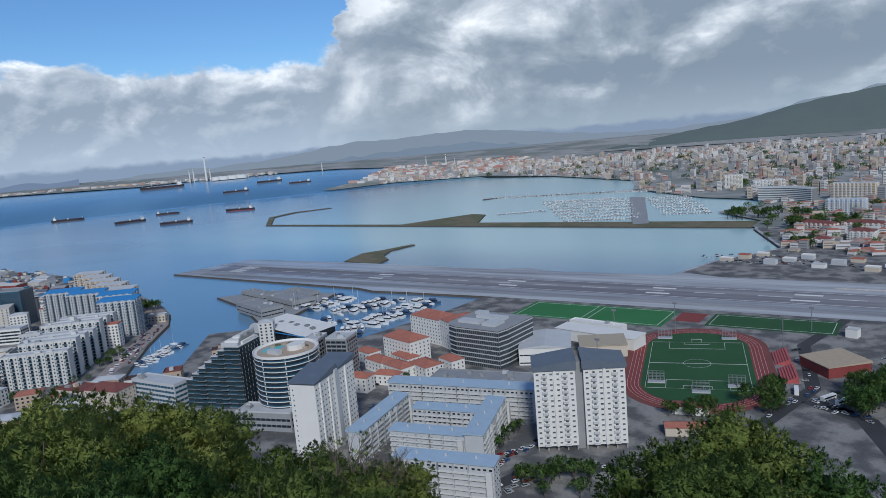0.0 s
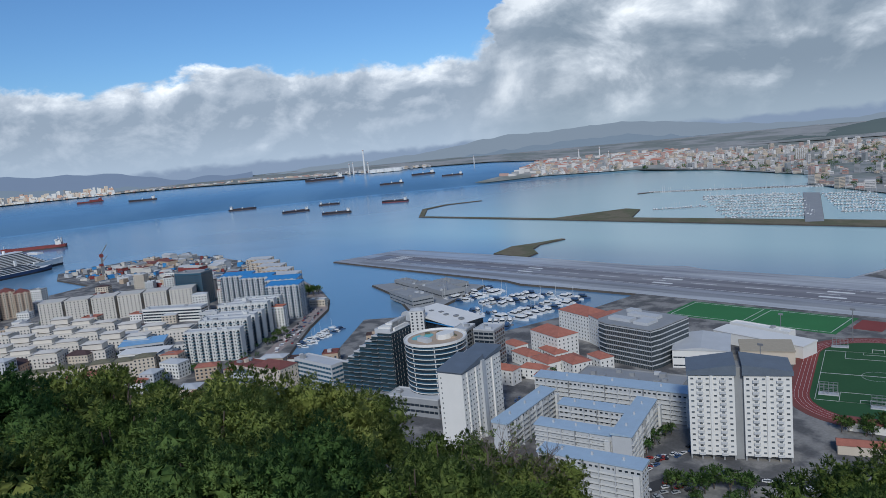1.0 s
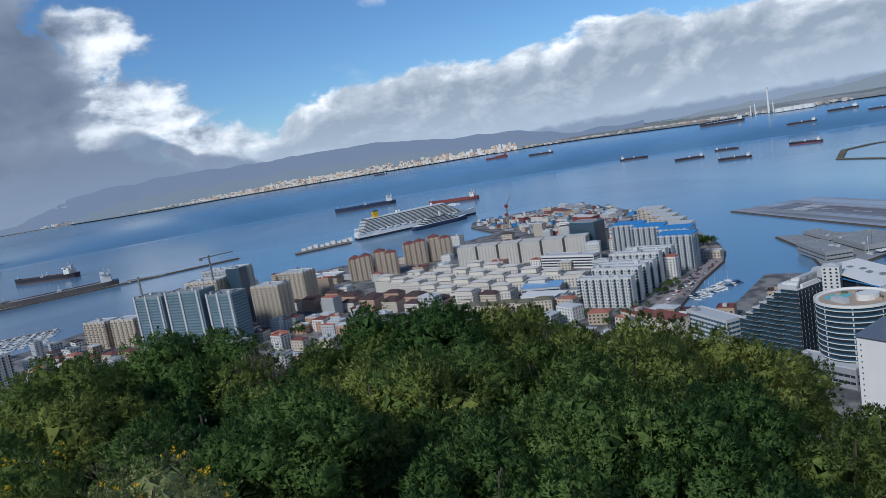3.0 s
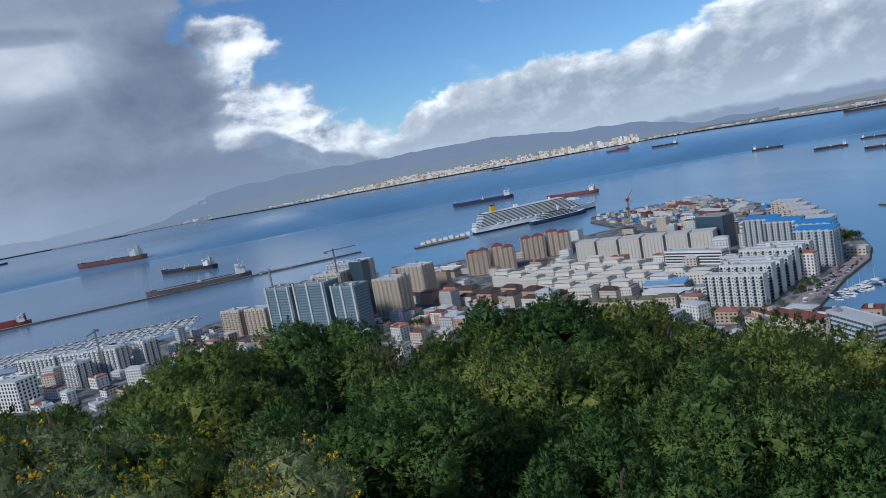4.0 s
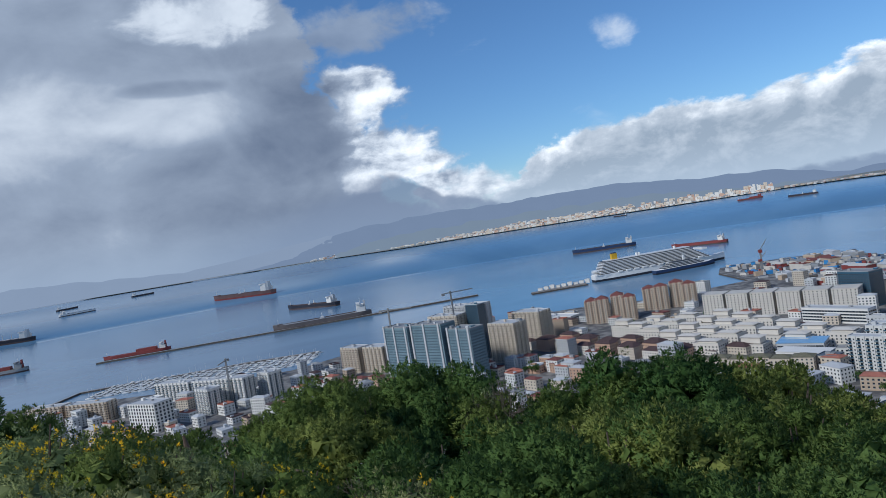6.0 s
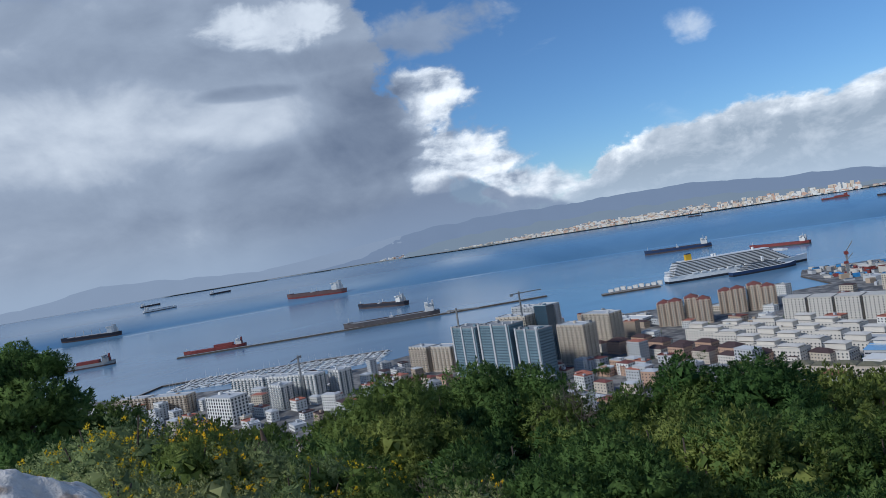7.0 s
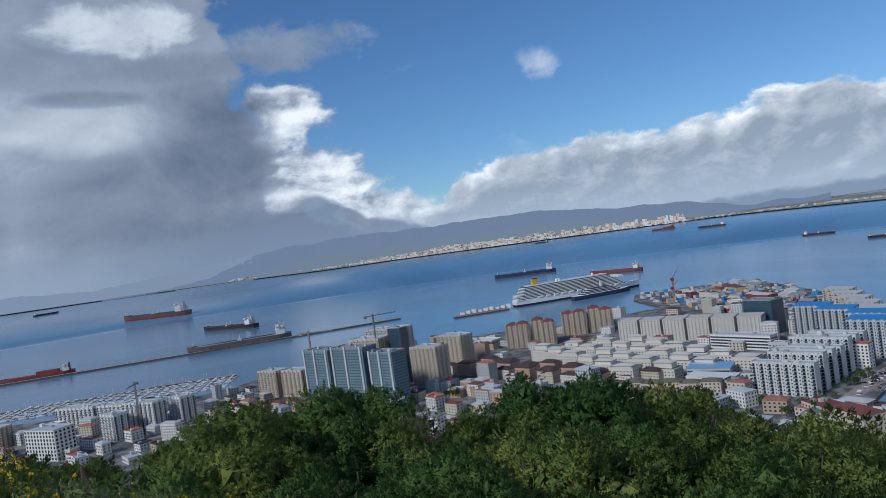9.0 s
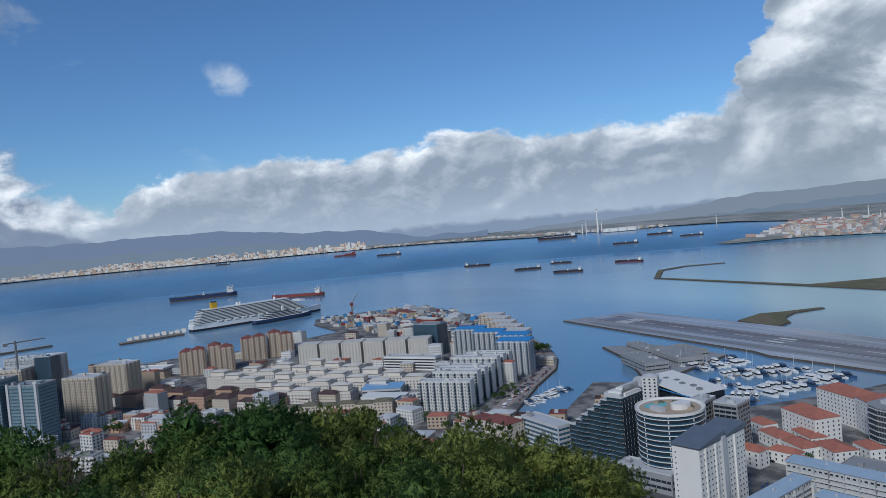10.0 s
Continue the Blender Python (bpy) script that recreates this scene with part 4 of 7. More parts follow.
glass_office()
block("white sports hall with a shallow ribbed roof", (-257, 447), (-222, 463), 44, 13, BRIGHT, "gable", PALE, rise=2.5, style="band", storey=6, win=(2, 1.0), name="sports_hall")
block("tan-roofed low sports hall beside the track", (-221, 478), (-190, 494), 26, 9, CREAM, "shed", mat("tan_sheet", (0.42, 0.36, 0.27), 0.7, 0.1), rise=1.5, style="none", name="sports_hall")
block("long white pavilion roof behind the sports hall", (-262, 520), (-190, 508), 18, 9, BRIGHT, "shed", BRIGHT, rise=1, style="none", name="pavilion")
block("white grandstand with a flat canopy by the training pitch", (-262, 548), (-212, 540), 9, 8, BRIGHT, "flat", BRIGHT, style="band", storey=4, bay=4, win=(3, 1.5), name="grandstand")
block("long low workshop with grey roof and skylights", (-292, 376), (-222, 392), 26, 7, GREY, "flat", GREY, style="none", clutter=9, name="workshop")
block("low workshop with orange trimmed walls", (-214, 384), (-186, 391), 16, 6, ORANGE, "flat", GREY, style="none", name="workshop")
# spectator seats and depot
for x, y in ((-94, 522), (-84, 488)):
    st_ = thing("seating_stand", "red seating stand beside the running track", "grandstand", pose(x, y, 2, 0, 0, 15.5), group="seating stands")
    for k in range(6):
        part("seat_step", Shape().box(k * 1.6, -14, 0, k * 1.6 + 1.6, 14, 0.8 + k * 0.7), mat("red_seats", (0.42, 0.10, 0.10), 0.7, 0.2), st_)
block("tan ribbed-roof depot with a red fascia", (-76, 514), (-56, 492), 30, 7, HULL_RED, "shed", mat("tan_ribbed_sheet", (0.45, 0.36, 0.26), 0.7, 0.12), rise=1.5, style="none", name="depot")
block("red-roofed low pavilion below the track", (-128, 400), (-108, 404), 9, 5, BRIGHT, "gable", BRICKRED, rise=1.6, name="pavilion", style="none")
block("long low red-roofed shed near the track", (-122, 368), (-92, 380), 9, 5, CREAM, "gable", RED_TILE, rise=1.8, name="shed", style="none")
block("small white kiosk beside the small pitch", (-56, 590), (-48, 588), 7, 6, BRIGHT, name="kiosk", style="none", clutter=0)

# ---- roads ----
for pts, wd in (([(-190, 250), (-172, 300), (-120, 330), (-80, 400), (-62, 470), (-80, 560), (-60, 640)], 9), ([(-62, 450), (-30, 430), (-10, 380), (10, 300)], 12), ([(-40, 440), (-15, 520), (40, 640)], 12),
                ([(-600, 330), (-645, 380), (-700, 432), (-745, 462)], 8), ([(-560, 280), (-600, 330)], 8)):
    s = Shape()
    vs = []
    for k, p in enumerate(pts):
        q0, q1 = Vector(pts[max(0, k - 1)]), Vector(pts[min(len(pts) - 1, k + 1)])
        nrm = (q1 - q0).normalized()
        nrm = Vector((-nrm.y, nrm.x)) * wd / 2
        vs += [(p[0] + nrm.x, p[1] + nrm.y, 2.06), (p[0] - nrm.x, p[1] - nrm.y, 2.06)]
    s.add(vs, [(2 * k, 2 * k + 1, 2 * k + 3, 2 * k + 2) for k in range(len(pts) - 1)])
    solid("road", s, TARMAC, "dark asphalt road through the town", "road", kind="structure")
s = Shape()
vs = []
for x, y, nx, ny in ((-566, 292, 8, 4), (-628, 364, 9, 8), (-686, 430, 8, 9), (-757, 474, 4, 12), (-868, 516, 3, 12)):
    vs += [(x - nx, y - ny, 2.10), (x + nx * 0.4, y + ny * 0.4, 2.10)]
s.add(vs, [(2 * k, 2 * k + 1, 2 * k + 3, 2 * k + 2)[::-1] for k in range(4)])
solid("pavement", s, mat("pinkish_paving", (0.34, 0.285, 0.265), 0.85, 0.2, 0.08, 0.8), "pinkish paved waterfront promenade", "pavement", kind="structure")
# ---- western reclamation ----
W_ = dict(storey=3.0, bay=3.4, win=(2.0, 1.7))
for k, (x, y) in enumerate([(-624 - 16 * q, 243 + 16 * q) for q in range(7)]):
    block("white eleven-storey waterfront apartment slab", (x + k % 2 * 4, y + k % 2 * 4), (x + 38, y + 36), 10.5, 28 + (k * 2) % 3 * 2, WHITE, style="mixed", bal=(WHITE, BLUE_GLASS), group="waterfront slabs", faces="fl", each=False, **W_)
for x, y, h in ((-705, 372, 38), (-742, 392, 38), (-790, 385, 38), (-832, 380, 38)):
    block("tall apartment block with a bright blue sheet roof", (x, y), (x + 30, y + 24), 18, h, PALE, "shed", BLUE_SHEET, rise=2.5, style="mixed", bal=(PALE, BLUE_GLASS), group="blue-roofed blocks", **W_)
for k in range(5):
    x, y = -800 - k * 42, 430 + k * 14
    block("grey-roofed apartment block on the west shore", (x, y), (x + 32, y + 18), 16, 33, TAN, "shed", PALE, rise=2, style="mixed", bal=(CREAM, PALE), group="grey-roofed blocks", **W_)
block("dark glass office cube among the flats", (-905, 352), (-870, 372), 24, 42, BLUE_GLASS, "flat", GREY, style="band", glass=DARK_GLASS, name="office_building")
for k in range(6):
    x, y = -968 + k * 19, 205 + k * 25
    block("white rounded cylinder-fronted apartment block", (x, y), (x + 17, y + 22), 22, 28, STONE, "shed", STONE, rise=1.2, group="white harbour blocks", storey=3, bay=4.5, win=(1.3, 1.4))
for (ax, ay), (bx, by) in (((-1034, 56), (-1022, 130)), ((-1082, 146), (-1070, 224))):
    for q in range(4):
        a_ = (ax + (bx - ax) * q / 4 + (q % 2) * 5, ay + (by - ay) * q / 4 - (q % 2) * 4)
        b_ = (a_[0] + (bx - ax) / 4 - 0.5, a_[1] + (by - ay) / 4 - 0.5)
        block("tan apartment block with broken red roofs", a_, b_, 24 - q % 2 * 4, 32 + (q * 7) % 5, mat("apricot_render", (0.50, 0.37, 0.29), 0.85, 0.08, 0.1, 1.5), "hip", BRICKRED, rise=5, style="mixed", bal=(CREAM, TAN), group="red-roofed harbour blocks", **W_)
# white stepped courts and brown-roofed courts
for i in range(6):
    for j in range(4):
        x, y = -915 + i * 38 + j * 10, 78 + i * 16 + j * 38 - i * 4
        if x > -690 or y > 265:
            continue
        bld, w = block("white stepped low-rise flats with terraces", (x, y), (x + 18, y + 20), 20, 13 + (i + j) % 3 * 2.5, WARM, "flat", STONE, group="white stepped flats", storey=3, bay=3.6, clutter=1)
        part("upper_terrace", Shape().box(4, 4, 14, w - 4, 16, 20), WARM, bld)
        part("terrace_roof", roof_shape("hip", w - 6, 14, 20, 0.5, 1.5), WARM, bld, at=pose(3, 3, 0))
for i in range(8):
    for j in range(3):
        x, y = -915 + i * 26 + j * 8, -40 + i * 22 + j * 26
        block("low court house with dark brown mansard roof", (x, y), (x + 17, y + 15), 13, 11 + (i * 2 + j) % 3 * 2, (WARM, PINK, CREAM)[(i + 2 * j) % 3], "hip", BROWN_TILE, rise=3.5, group="brown-roofed courts", storey=3, bay=3.2, win=(1.1, 1.3))
for k in range(8):
    x, y = -690 + k * 9, 92 + k * 15
    block("cream terrace with mossy mansard roof round a court", (x, y), (x + 9, y + 15), 14, 15 + k % 2, CREAM, "hip", mat("mossy_tile", (0.17, 0.16, 0.11), 0.9, 0.25), rise=2.5, group="cream terraces", storey=3, bay=3)
block("curved white gallery building with open decks", (-775, 200), (-720, 262), 16, 13, BRIGHT, style="band", storey=3.4, win=(2, 1.8), name="gallery_building")
block("long white deck-access building", (-845, 285), (-785, 330), 16, 16, BRIGHT, style="band", storey=3.4, win=(2, 1.8), name="gallery_building")
block("low hall with a blue glass roof", (-690, 206), (-668, 240), 22, 15, PALE, "shed", mat("pale_blue_glass_roof", (0.22, 0.42, 0.65), 0.3, 0.15), rise=1.5, style="band", name="market_hall")
block("low hall with a white sheet roof", (-662, 196), (-632, 228), 18, 14, BRIGHT, "shed", BRIGHT, rise=1.0, style="band", name="market_hall")
# ---- towers by the harbour ----
for a_, b_, d_, h_ in (((-832, -196), (-803, -162), 24, 64), ((-805, -158), (-776, -118), 24, 66), ((-775, -112), (-752, -84), 22, 60)):
    bld, w = block("unfinished tower wrapped in blue netting with concrete piers", a_, b_, d_, h_, BLUE_NET, "flat", GREY, style="band", storey=3.2, bay=2.6, win=(2, 1.3), frame_mat=PALE, glass=mat("netted_opening", (0.06, 0.11, 0.15), 0.5, 0.4, 0.2, 0.9), group="towers under construction", clutter=5)
    for q in (0.0, 0.42, 0.9):
        part("pier", Shape().box(w * q, -1.0, -1, w * q + 2.6, 0.5, h_ + 2), PALE, bld)
for a_, b_, d_, h_, wall_ in (((-905, -152), (-880, -112), 22, 60, CREAM), ((-915, -104), (-897, -82), 20, 68, PALE), ((-852, -72), (-826, -40), 22, 48, CREAM), ((-935, -45), (-905, -10), 24, 46, CREAM), ((-975, -140), (-950, -105), 22, 62, PALE)):
    block("tall cream tower with stacked balconies by the harbour", a_, b_, d_, h_, wall_, style="mixed", bal=(wall_, wall_), group="harbour towers", **W_)
block("dark glass tower with white fins", (-893, -100), (-880, -84), 14, 70, BLUE_GLASS, "flat", PALE, style="band", win=(2, 1.6), glass=DARK_GLASS, name="office_building")
for a_, b_, d_ in (((-928, -282), (-905, -252), 20), ((-905, -245), (-885, -214), 20)):
    block("tan twin block with a stepped top", a_, b_, d_, 33, CREAM, style="mixed", bal=(CREAM, TAN), group="tan twin blocks", **W_)
block("flat ferry terminal with white canopy", (-1120, -25), (-1070, 35), 26, 9, PALE, "flat", BRIGHT, style="band", storey=4, name="terminal")
# ---- southern waterfront ----
block("white office with a grid of deep square windows", (-742, -482), (-722, -438), 24, 32, BRIGHT, storey=3.9, bay=4.4, win=(2.6, 2.7), each=True, name="office_building", faces="flr")
for a_, b_, h_ in (((-790, -425), (-772, -400), 30), ((-815, -410), (-795, -365), 34), ((-830, -362), (-812, -340), 33), ((-870, -470), (-850, -420), 26), ((-900, -540), (-880, -480), 24)):
    block("bright white waterfront apartment block", a_, b_, 18, h_, BRIGHT, style="mixed", bal=(BRIGHT, BLUE_GLASS), group="southern white blocks", **W_)
for a_, b_ in (((-832, -625), (-820, -560)), ((-842, -690), (-834, -632))):
    block("long tan apartment slab with rows of balconies", a_, b_, 18, 24, TAN, style="mixed", bal=(CREAM, TAN), group="southern tan slabs", **W_)
block("grey flat-roofed shed below the tan slab", (-770, -640), (-752, -575), 24, 8, PALE, "flat", PALE, style="none", name="shed")
for k in range(10):
    x, y = -880 + k * 13, -330 + k * 22
    block("low cream house with tan tile roof", (x, y), (x + 12, y + 14), 12, 8 + k % 3 * 2, DICE.choice((CREAM, BRIGHT, PINK)), "hip", DICE.choice((RED_TILE, BRICKRED)), rise=2, group="old town houses", storey=3, name="town_house")
for k in range(46):
    x, y = -840 + DICE.uniform(0, 270), -130 + DICE.uniform(0, 150)
    x += (y + 130) * 0.3
    block("old town house with a tiled roof", (x, y), (x + DICE.uniform(9, 14), y + DICE.uniform(9, 14)), DICE.uniform(9, 14), DICE.uniform(8, 15), DICE.choice((CREAM, BRIGHT, PINK, PALE)), DICE.choice(("hip", "hip", "flat")), DICE.choice((RED_TILE, BRICKRED, PALE)), rise=2,
          group="old town houses", storey=3, name="town_house")
# ---- town between the marina and the slabs ----
for k in range(40):
    x, y = DICE.uniform(-640, -450), DICE.uniform(90, 250)
    if y > 0.5 * (x + 640) + 215:
        continue
    block("town house with rendered walls", (x, y), (x + DICE.uniform(10, 20), y + DICE.uniform(6, 14)), DICE.uniform(10, 16), DICE.uniform(8, 16), DICE.choice((CREAM, BRIGHT, PALE)), DICE.choice(("hip", "flat")), DICE.choice((RED_TILE, PALE, SLATE)), rise=2,
          group="inner town houses", storey=3, name="town_house")
IR = random.Random(77)
TAKEN = []
for o in [o for o in scene.objects if o.get("category") == "building"]:
    for q in (0.25, 0.75):
        TAKEN.append(tuple(o.matrix_basis @ Vector((12, 10, 0)))[:2])
made = 0
for _ in range(2600):
    x, y = IR.uniform(-1170, -480), IR.uniform(-420, 470)
    if not inside_ring(x, y, TOWN, 18) or hill_height(x, y) > 1.0 or math.hypot(x, y) < 420:
        continue
    if min((x - p) ** 2 + (y - q) ** 2 for p, q in TAKEN) < (24 if x < -700 else 20) ** 2:
        continue
    TAKEN.append((x + 5, y + 5))
    made += 1
    if made > 210:
        break
    tall = IR.random() < 0.15
    block(IR.choice(("rendered town house with a tiled roof", "pale low town building with roof huts", "small flat-roofed town block")), (x, y), (x + IR.uniform(8, 18), y + IR.uniform(8, 16)), IR.uniform(9, 14), IR.uniform(16, 26) if tall else IR.uniform(5, 12), IR.choice((CREAM, BRIGHT, PALE, WHITE, TAN)),
          IR.choice(("flat", "hip", "flat")), IR.choice((RED_TILE, BRICKRED, PALE, BROWN_TILE, PALE, GREY)), rise=2, group="infill town houses", storey=3, name="town_house", clutter=1, win=(1.6, 1.5))
for _ in range(300):
    x, y = IR.uniform(-860, -700), IR.uniform(-740, -300)
    if not inside_ring(x, y, TOWN, 14) or hill_height(x, y) > 1.0 or min((x - p) ** 2 + (y - q) ** 2 for p, q in TAKEN) < 26 ** 2:
        continue
    TAKEN.append((x + 5, y + 5))
    block("pale waterfront town house near the marina", (x, y), (x + IR.uniform(6, 12), y + IR.uniform(12, 20)), IR.uniform(9, 14), IR.uniform(6, 20), IR.choice((BRIGHT, BRIGHT, WHITE, CREAM)), IR.choice(("flat", "flat", "hip")), IR.choice((PALE, BRIGHT, RED_TILE)), rise=2, group="waterfront town houses", storey=3, name="town_house", clutter=1, win=(1.6, 1.5))
# ---- dockyard ----
for k in range(34):
    x, y = DICE.uniform(-1450, -1010), DICE.uniform(360, 560)
    if y < 380 + (x + 1450) * -0.02 or y > 585 + (x + 1450) * -0.1:
        continue
    block("low weathered shed in the dockyard", (x, y), (x + DICE.uniform(14, 40), y + DICE.uniform(4, 18)), DICE.uniform(10, 22), DICE.uniform(5, 13), DICE.choice((GREY, PALE, HULL_RED, STONE, TAN)), DICE.choice(("flat", "gable")), DICE.choice((PALE, GREY, BRICKRED, STONE, SLATE)), style="none",
          group="dockyard sheds", name="dock_shed")
for x, y, h in ((-1420, 420, 45), (-1350, 400, 55), (-1290, 380, 40)):
    c = thing("dock_crane", "tall lattice dock crane", "crane", pose(x, y, 2), group="dock cranes")
    part("tower", Shape().box(-1.2, -1.2, 0, 1.2, 1.2, h * 0.7), STEEL, c)
    part("jib", Shape().add([(-0.7, 0, h * 0.68), (0.7, 0, h * 0.68), (0.7, 12, h), (-0.7, 12, h), (-0.7, 0, h * 0.72), (0.7, 0, h * 0.72), (0.7, 12, h + 1), (-0.7, 12, h + 1)], [(0, 1, 2, 3), (4, 5, 6, 7), (0, 4, 7, 3), (1, 5, 6, 2), (2, 6, 7, 3)]), STEEL, c)
    part("cab", Shape().box(-2, -3, h * 0.6, 2, 3, h * 0.7), HULL_RED, c)
for x, y, h in ((-826, -185, 88), (-885, -115, 92), (-800, -385, 60)):
    c = thing("tower_crane", "slim tower crane over the building site", "crane", pose(x, y, 2, 0, 0, DICE.uniform(0, 180)), group="tower cranes")
    part("mast", Shape().box(-0.9, -0.9, 0, 0.9, 0.9, h), STEEL, c)
    part("jib", Shape().box(-12, -0.6, h - 3, 30, 0.6, h - 1.8), STEEL, c)
    part("counterweight", Shape().box(-12, -1.2, h - 5, -8, 1.2, h - 3), GREY, c)

# ---- shrubs on the hillside ----
def leaf_material(name, colour, colour2):
    mt = bpy.data.materials.new(name)
    mt.use_nodes = True
    t = mt.node_tree
    k = Maths(t)
    p = t.nodes["Principled BSDF"]
    rnd = k.node("ShaderNodeNewGeometry").outputs["Random Per Island"]
    co = k.node("ShaderNodeTexCoord").outputs["Object"]
    big = k.noise(co, 1.1, 3.0)
    col = k.mix(k.m("ADD", k.m("MULTIPLY", rnd, 0.6), k.m("MULTIPLY", k.step(big, 0.35, 0.65), 0.4)), (*colour, 1), (*colour2, 1))
    own = k.node("ShaderNodeObjectInfo").outputs["Random"]
    gain = k.m("MULTIPLY_ADD", own, 0.6, 1.22)
    mul = k.node("ShaderNodeMix", data_type="RGBA", blend_type="MULTIPLY")
    mul.inputs[0].default_value = 1.0
    t.links.new(col, mul.inputs[6])
    t.links.new(k.node("ShaderNodeCombineColor", (k.m("MULTIPLY", gain, k.m("MULTIPLY_ADD", own, 0.25, 0.9)), gain, gain)).outputs[0], mul.inputs[7])
    col = mul.outputs[2]
    t.links.new(col, p.inputs["Base Color"])
    p.inputs["Roughness"].default_value = 0.7
    p.inputs["Specular IOR Level"].default_value = 0.05
    tr = k.node("ShaderNodeBsdfTranslucent")
    t.links.new(col, tr.inputs[0])
    mx = k.node("ShaderNodeMixShader")
    mx.inputs[0].default_value = 0.42
    t.links.new(p.outputs[0], mx.inputs[1])
    t.links.new(tr.outputs[0], mx.inputs[2])
    t.links.new(mx.outputs[0], t.nodes["Material Output"].inputs[0])
    return mt


OLIVE = leaf_material("olive_leaf", (0.06, 0.10, 0.022), (0.20, 0.25, 0.075))
DEEP = leaf_material("deep_green_leaf", (0.04, 0.085, 0.025), (0.115, 0.185, 0.056))
GOLD = leaf_material("yellow_blossom", (0.52, 0.36, 0.02), (0.68, 0.52, 0.04))
GREYGREEN = leaf_material("grey_green_leaf", (0.13, 0.17, 0.07), (0.30, 0.34, 0.15))


def tube(s, p0, p1, r0, r1, n=5):
    p0, p1 = Vector(p0), Vector(p1)
    d = (p1 - p0).normalized()
    u = d.orthogonal().normalized()
    v = d.cross(u)
    vs = []
    for p, r in ((p0, r0), (p1, r1)):
        vs += [tuple(p + (u * math.cos(2 * math.pi * k / n) + v * math.sin(2 * math.pi * k / n)) * r) for k in range(n)]
    s.add(vs, [(k, (k + 1) % n, n + (k + 1) % n, n + k) for k in range(n)])


def crown_mesh(seed, leaves, size, lumps, spread, squash=0.75, core=0.0, tuft=18):
    """Leafy sprigs on the outside of many overlapping lumps of foliage, unit crown radius about 1."""
    rng = np.random.default_rng(seed)
    unit = lambda v: v / np.linalg.norm(v, axis=1)[:, None]
    c = unit(rng.normal(size=(lumps, 3)))
    c *= (0.35 + 0.45 * rng.random(lumps) ** 0.5)[:, None] * spread
    c[:, 2] = np.abs(c[:, 2]) * squash - 0.15
    rad = 0.22 + 0.22 * rng.random(lumps)
    # sprigs stand out of the lumps and lean upwards
    sprigs = max(1, leaves // tuft)
    which = rng.integers(0, lumps, sprigs)
    d = rng.normal(size=(sprigs, 3))
    d[:, 2] += 0.4
    d = unit(d)
    shell = rad[which] * (0.62 + 0.40 * rng.random(sprigs) ** 0.7)
    out = rng.random(sprigs) < 0.06
    shell[out] *= 1.0 + 0.30 * rng.random(out.sum())
    foot = c[which] + d * shell[:, None]
    stem = d * 0.8 + rng.normal(scale=0.28, size=(sprigs, 3))
    stem[:, 2] += 0.4
    stem = unit(stem)
    reach = size * (1.5 + 1.6 * rng.random(sprigs))
    # leaves round each sprig
    own = np.repeat(np.arange(sprigs), tuft)
    n = len(own)
    up = rng.random(n) ** 0.8
    axis0 = stem[own]
    turn = unit(np.cross(axis0, rng.normal(size=(n, 3))))
    pos = foot[own] + axis0 * (up * reach[own])[:, None] + turn * (size * 0.75 * (1.2 - up))[:, None]
    axis = unit(turn * (1.15 - 0.75 * up)[:, None] + axis0 * (0.45 + 0.6 * up)[:, None] + rng.normal(scale=0.18, size=(n, 3)))
    face = unit(d[own] * 0.9 + 0.25 * axis0 + rng.normal(scale=0.4, size=(n, 3)))
    side = unit(np.cross(axis, face))
    ln = size * (0.7 + 0.6 * rng.random(n))[:, None]
    wd = ln * 0.27
    verts = np.stack([pos + side * wd, pos + axis * ln, pos - side * wd], axis=1).reshape(-1, 3)
    nrm = unit(d[own] * 0.75 + stem[own] * 0.25 + turn * 0.25)
    nrm = np.repeat(nrm, 3, axis=0)
    # dense inner foliage of each lump, uneven, so that no light shines through
    bm = bmesh.new()
    bmesh.ops.create_icosphere(bm, subdivisions=2, radius=1.0)
    ball = np.array([v.co[:] for v in bm.verts])
    tri = np.array([[v.index for v in f.verts] for f in bm.faces])
    bm.free()
    for k in range(lumps if core else 0):
        shape = ball * (core + 0.30 * rng.random(len(ball)))[:, None] * rad[k] + c[k]
        ragged_ = shape[tri].reshape(-1, 3) + rng.normal(scale=0.05 * rad[k], size=(tri.size, 3))
        verts = np.vstack([verts, ragged_])
        nrm = np.vstack([nrm, unit(ball[tri].reshape(-1, 3) + np.repeat(rng.normal(scale=0.4, size=(len(tri), 3)), 3, axis=0))])
    return verts, np.arange(len(verts)).reshape(-1, 3), nrm


def make_mesh(name, verts, faces, material, normals=None):
    me = bpy.data.meshes.new(name)
    me.vertices.add(len(verts))
    me.vertices.foreach_set("co", verts.astype(np.float32).ravel())
    me.loops.add(faces.size)
    me.loops.foreach_set("vertex_index", faces.astype(np.int32).ravel())
    me.polygons.add(len(faces))
    me.polygons.foreach_set("loop_start", np.arange(0, faces.size, faces.shape[1], dtype=np.int32))
    me.update(calc_edges=True)
    if normals is not None:
        me.polygons.foreach_set("use_smooth", [True] * len(faces))
        me.normals_split_custom_set(normals.tolist())
    me.materials.append(material)
    return me


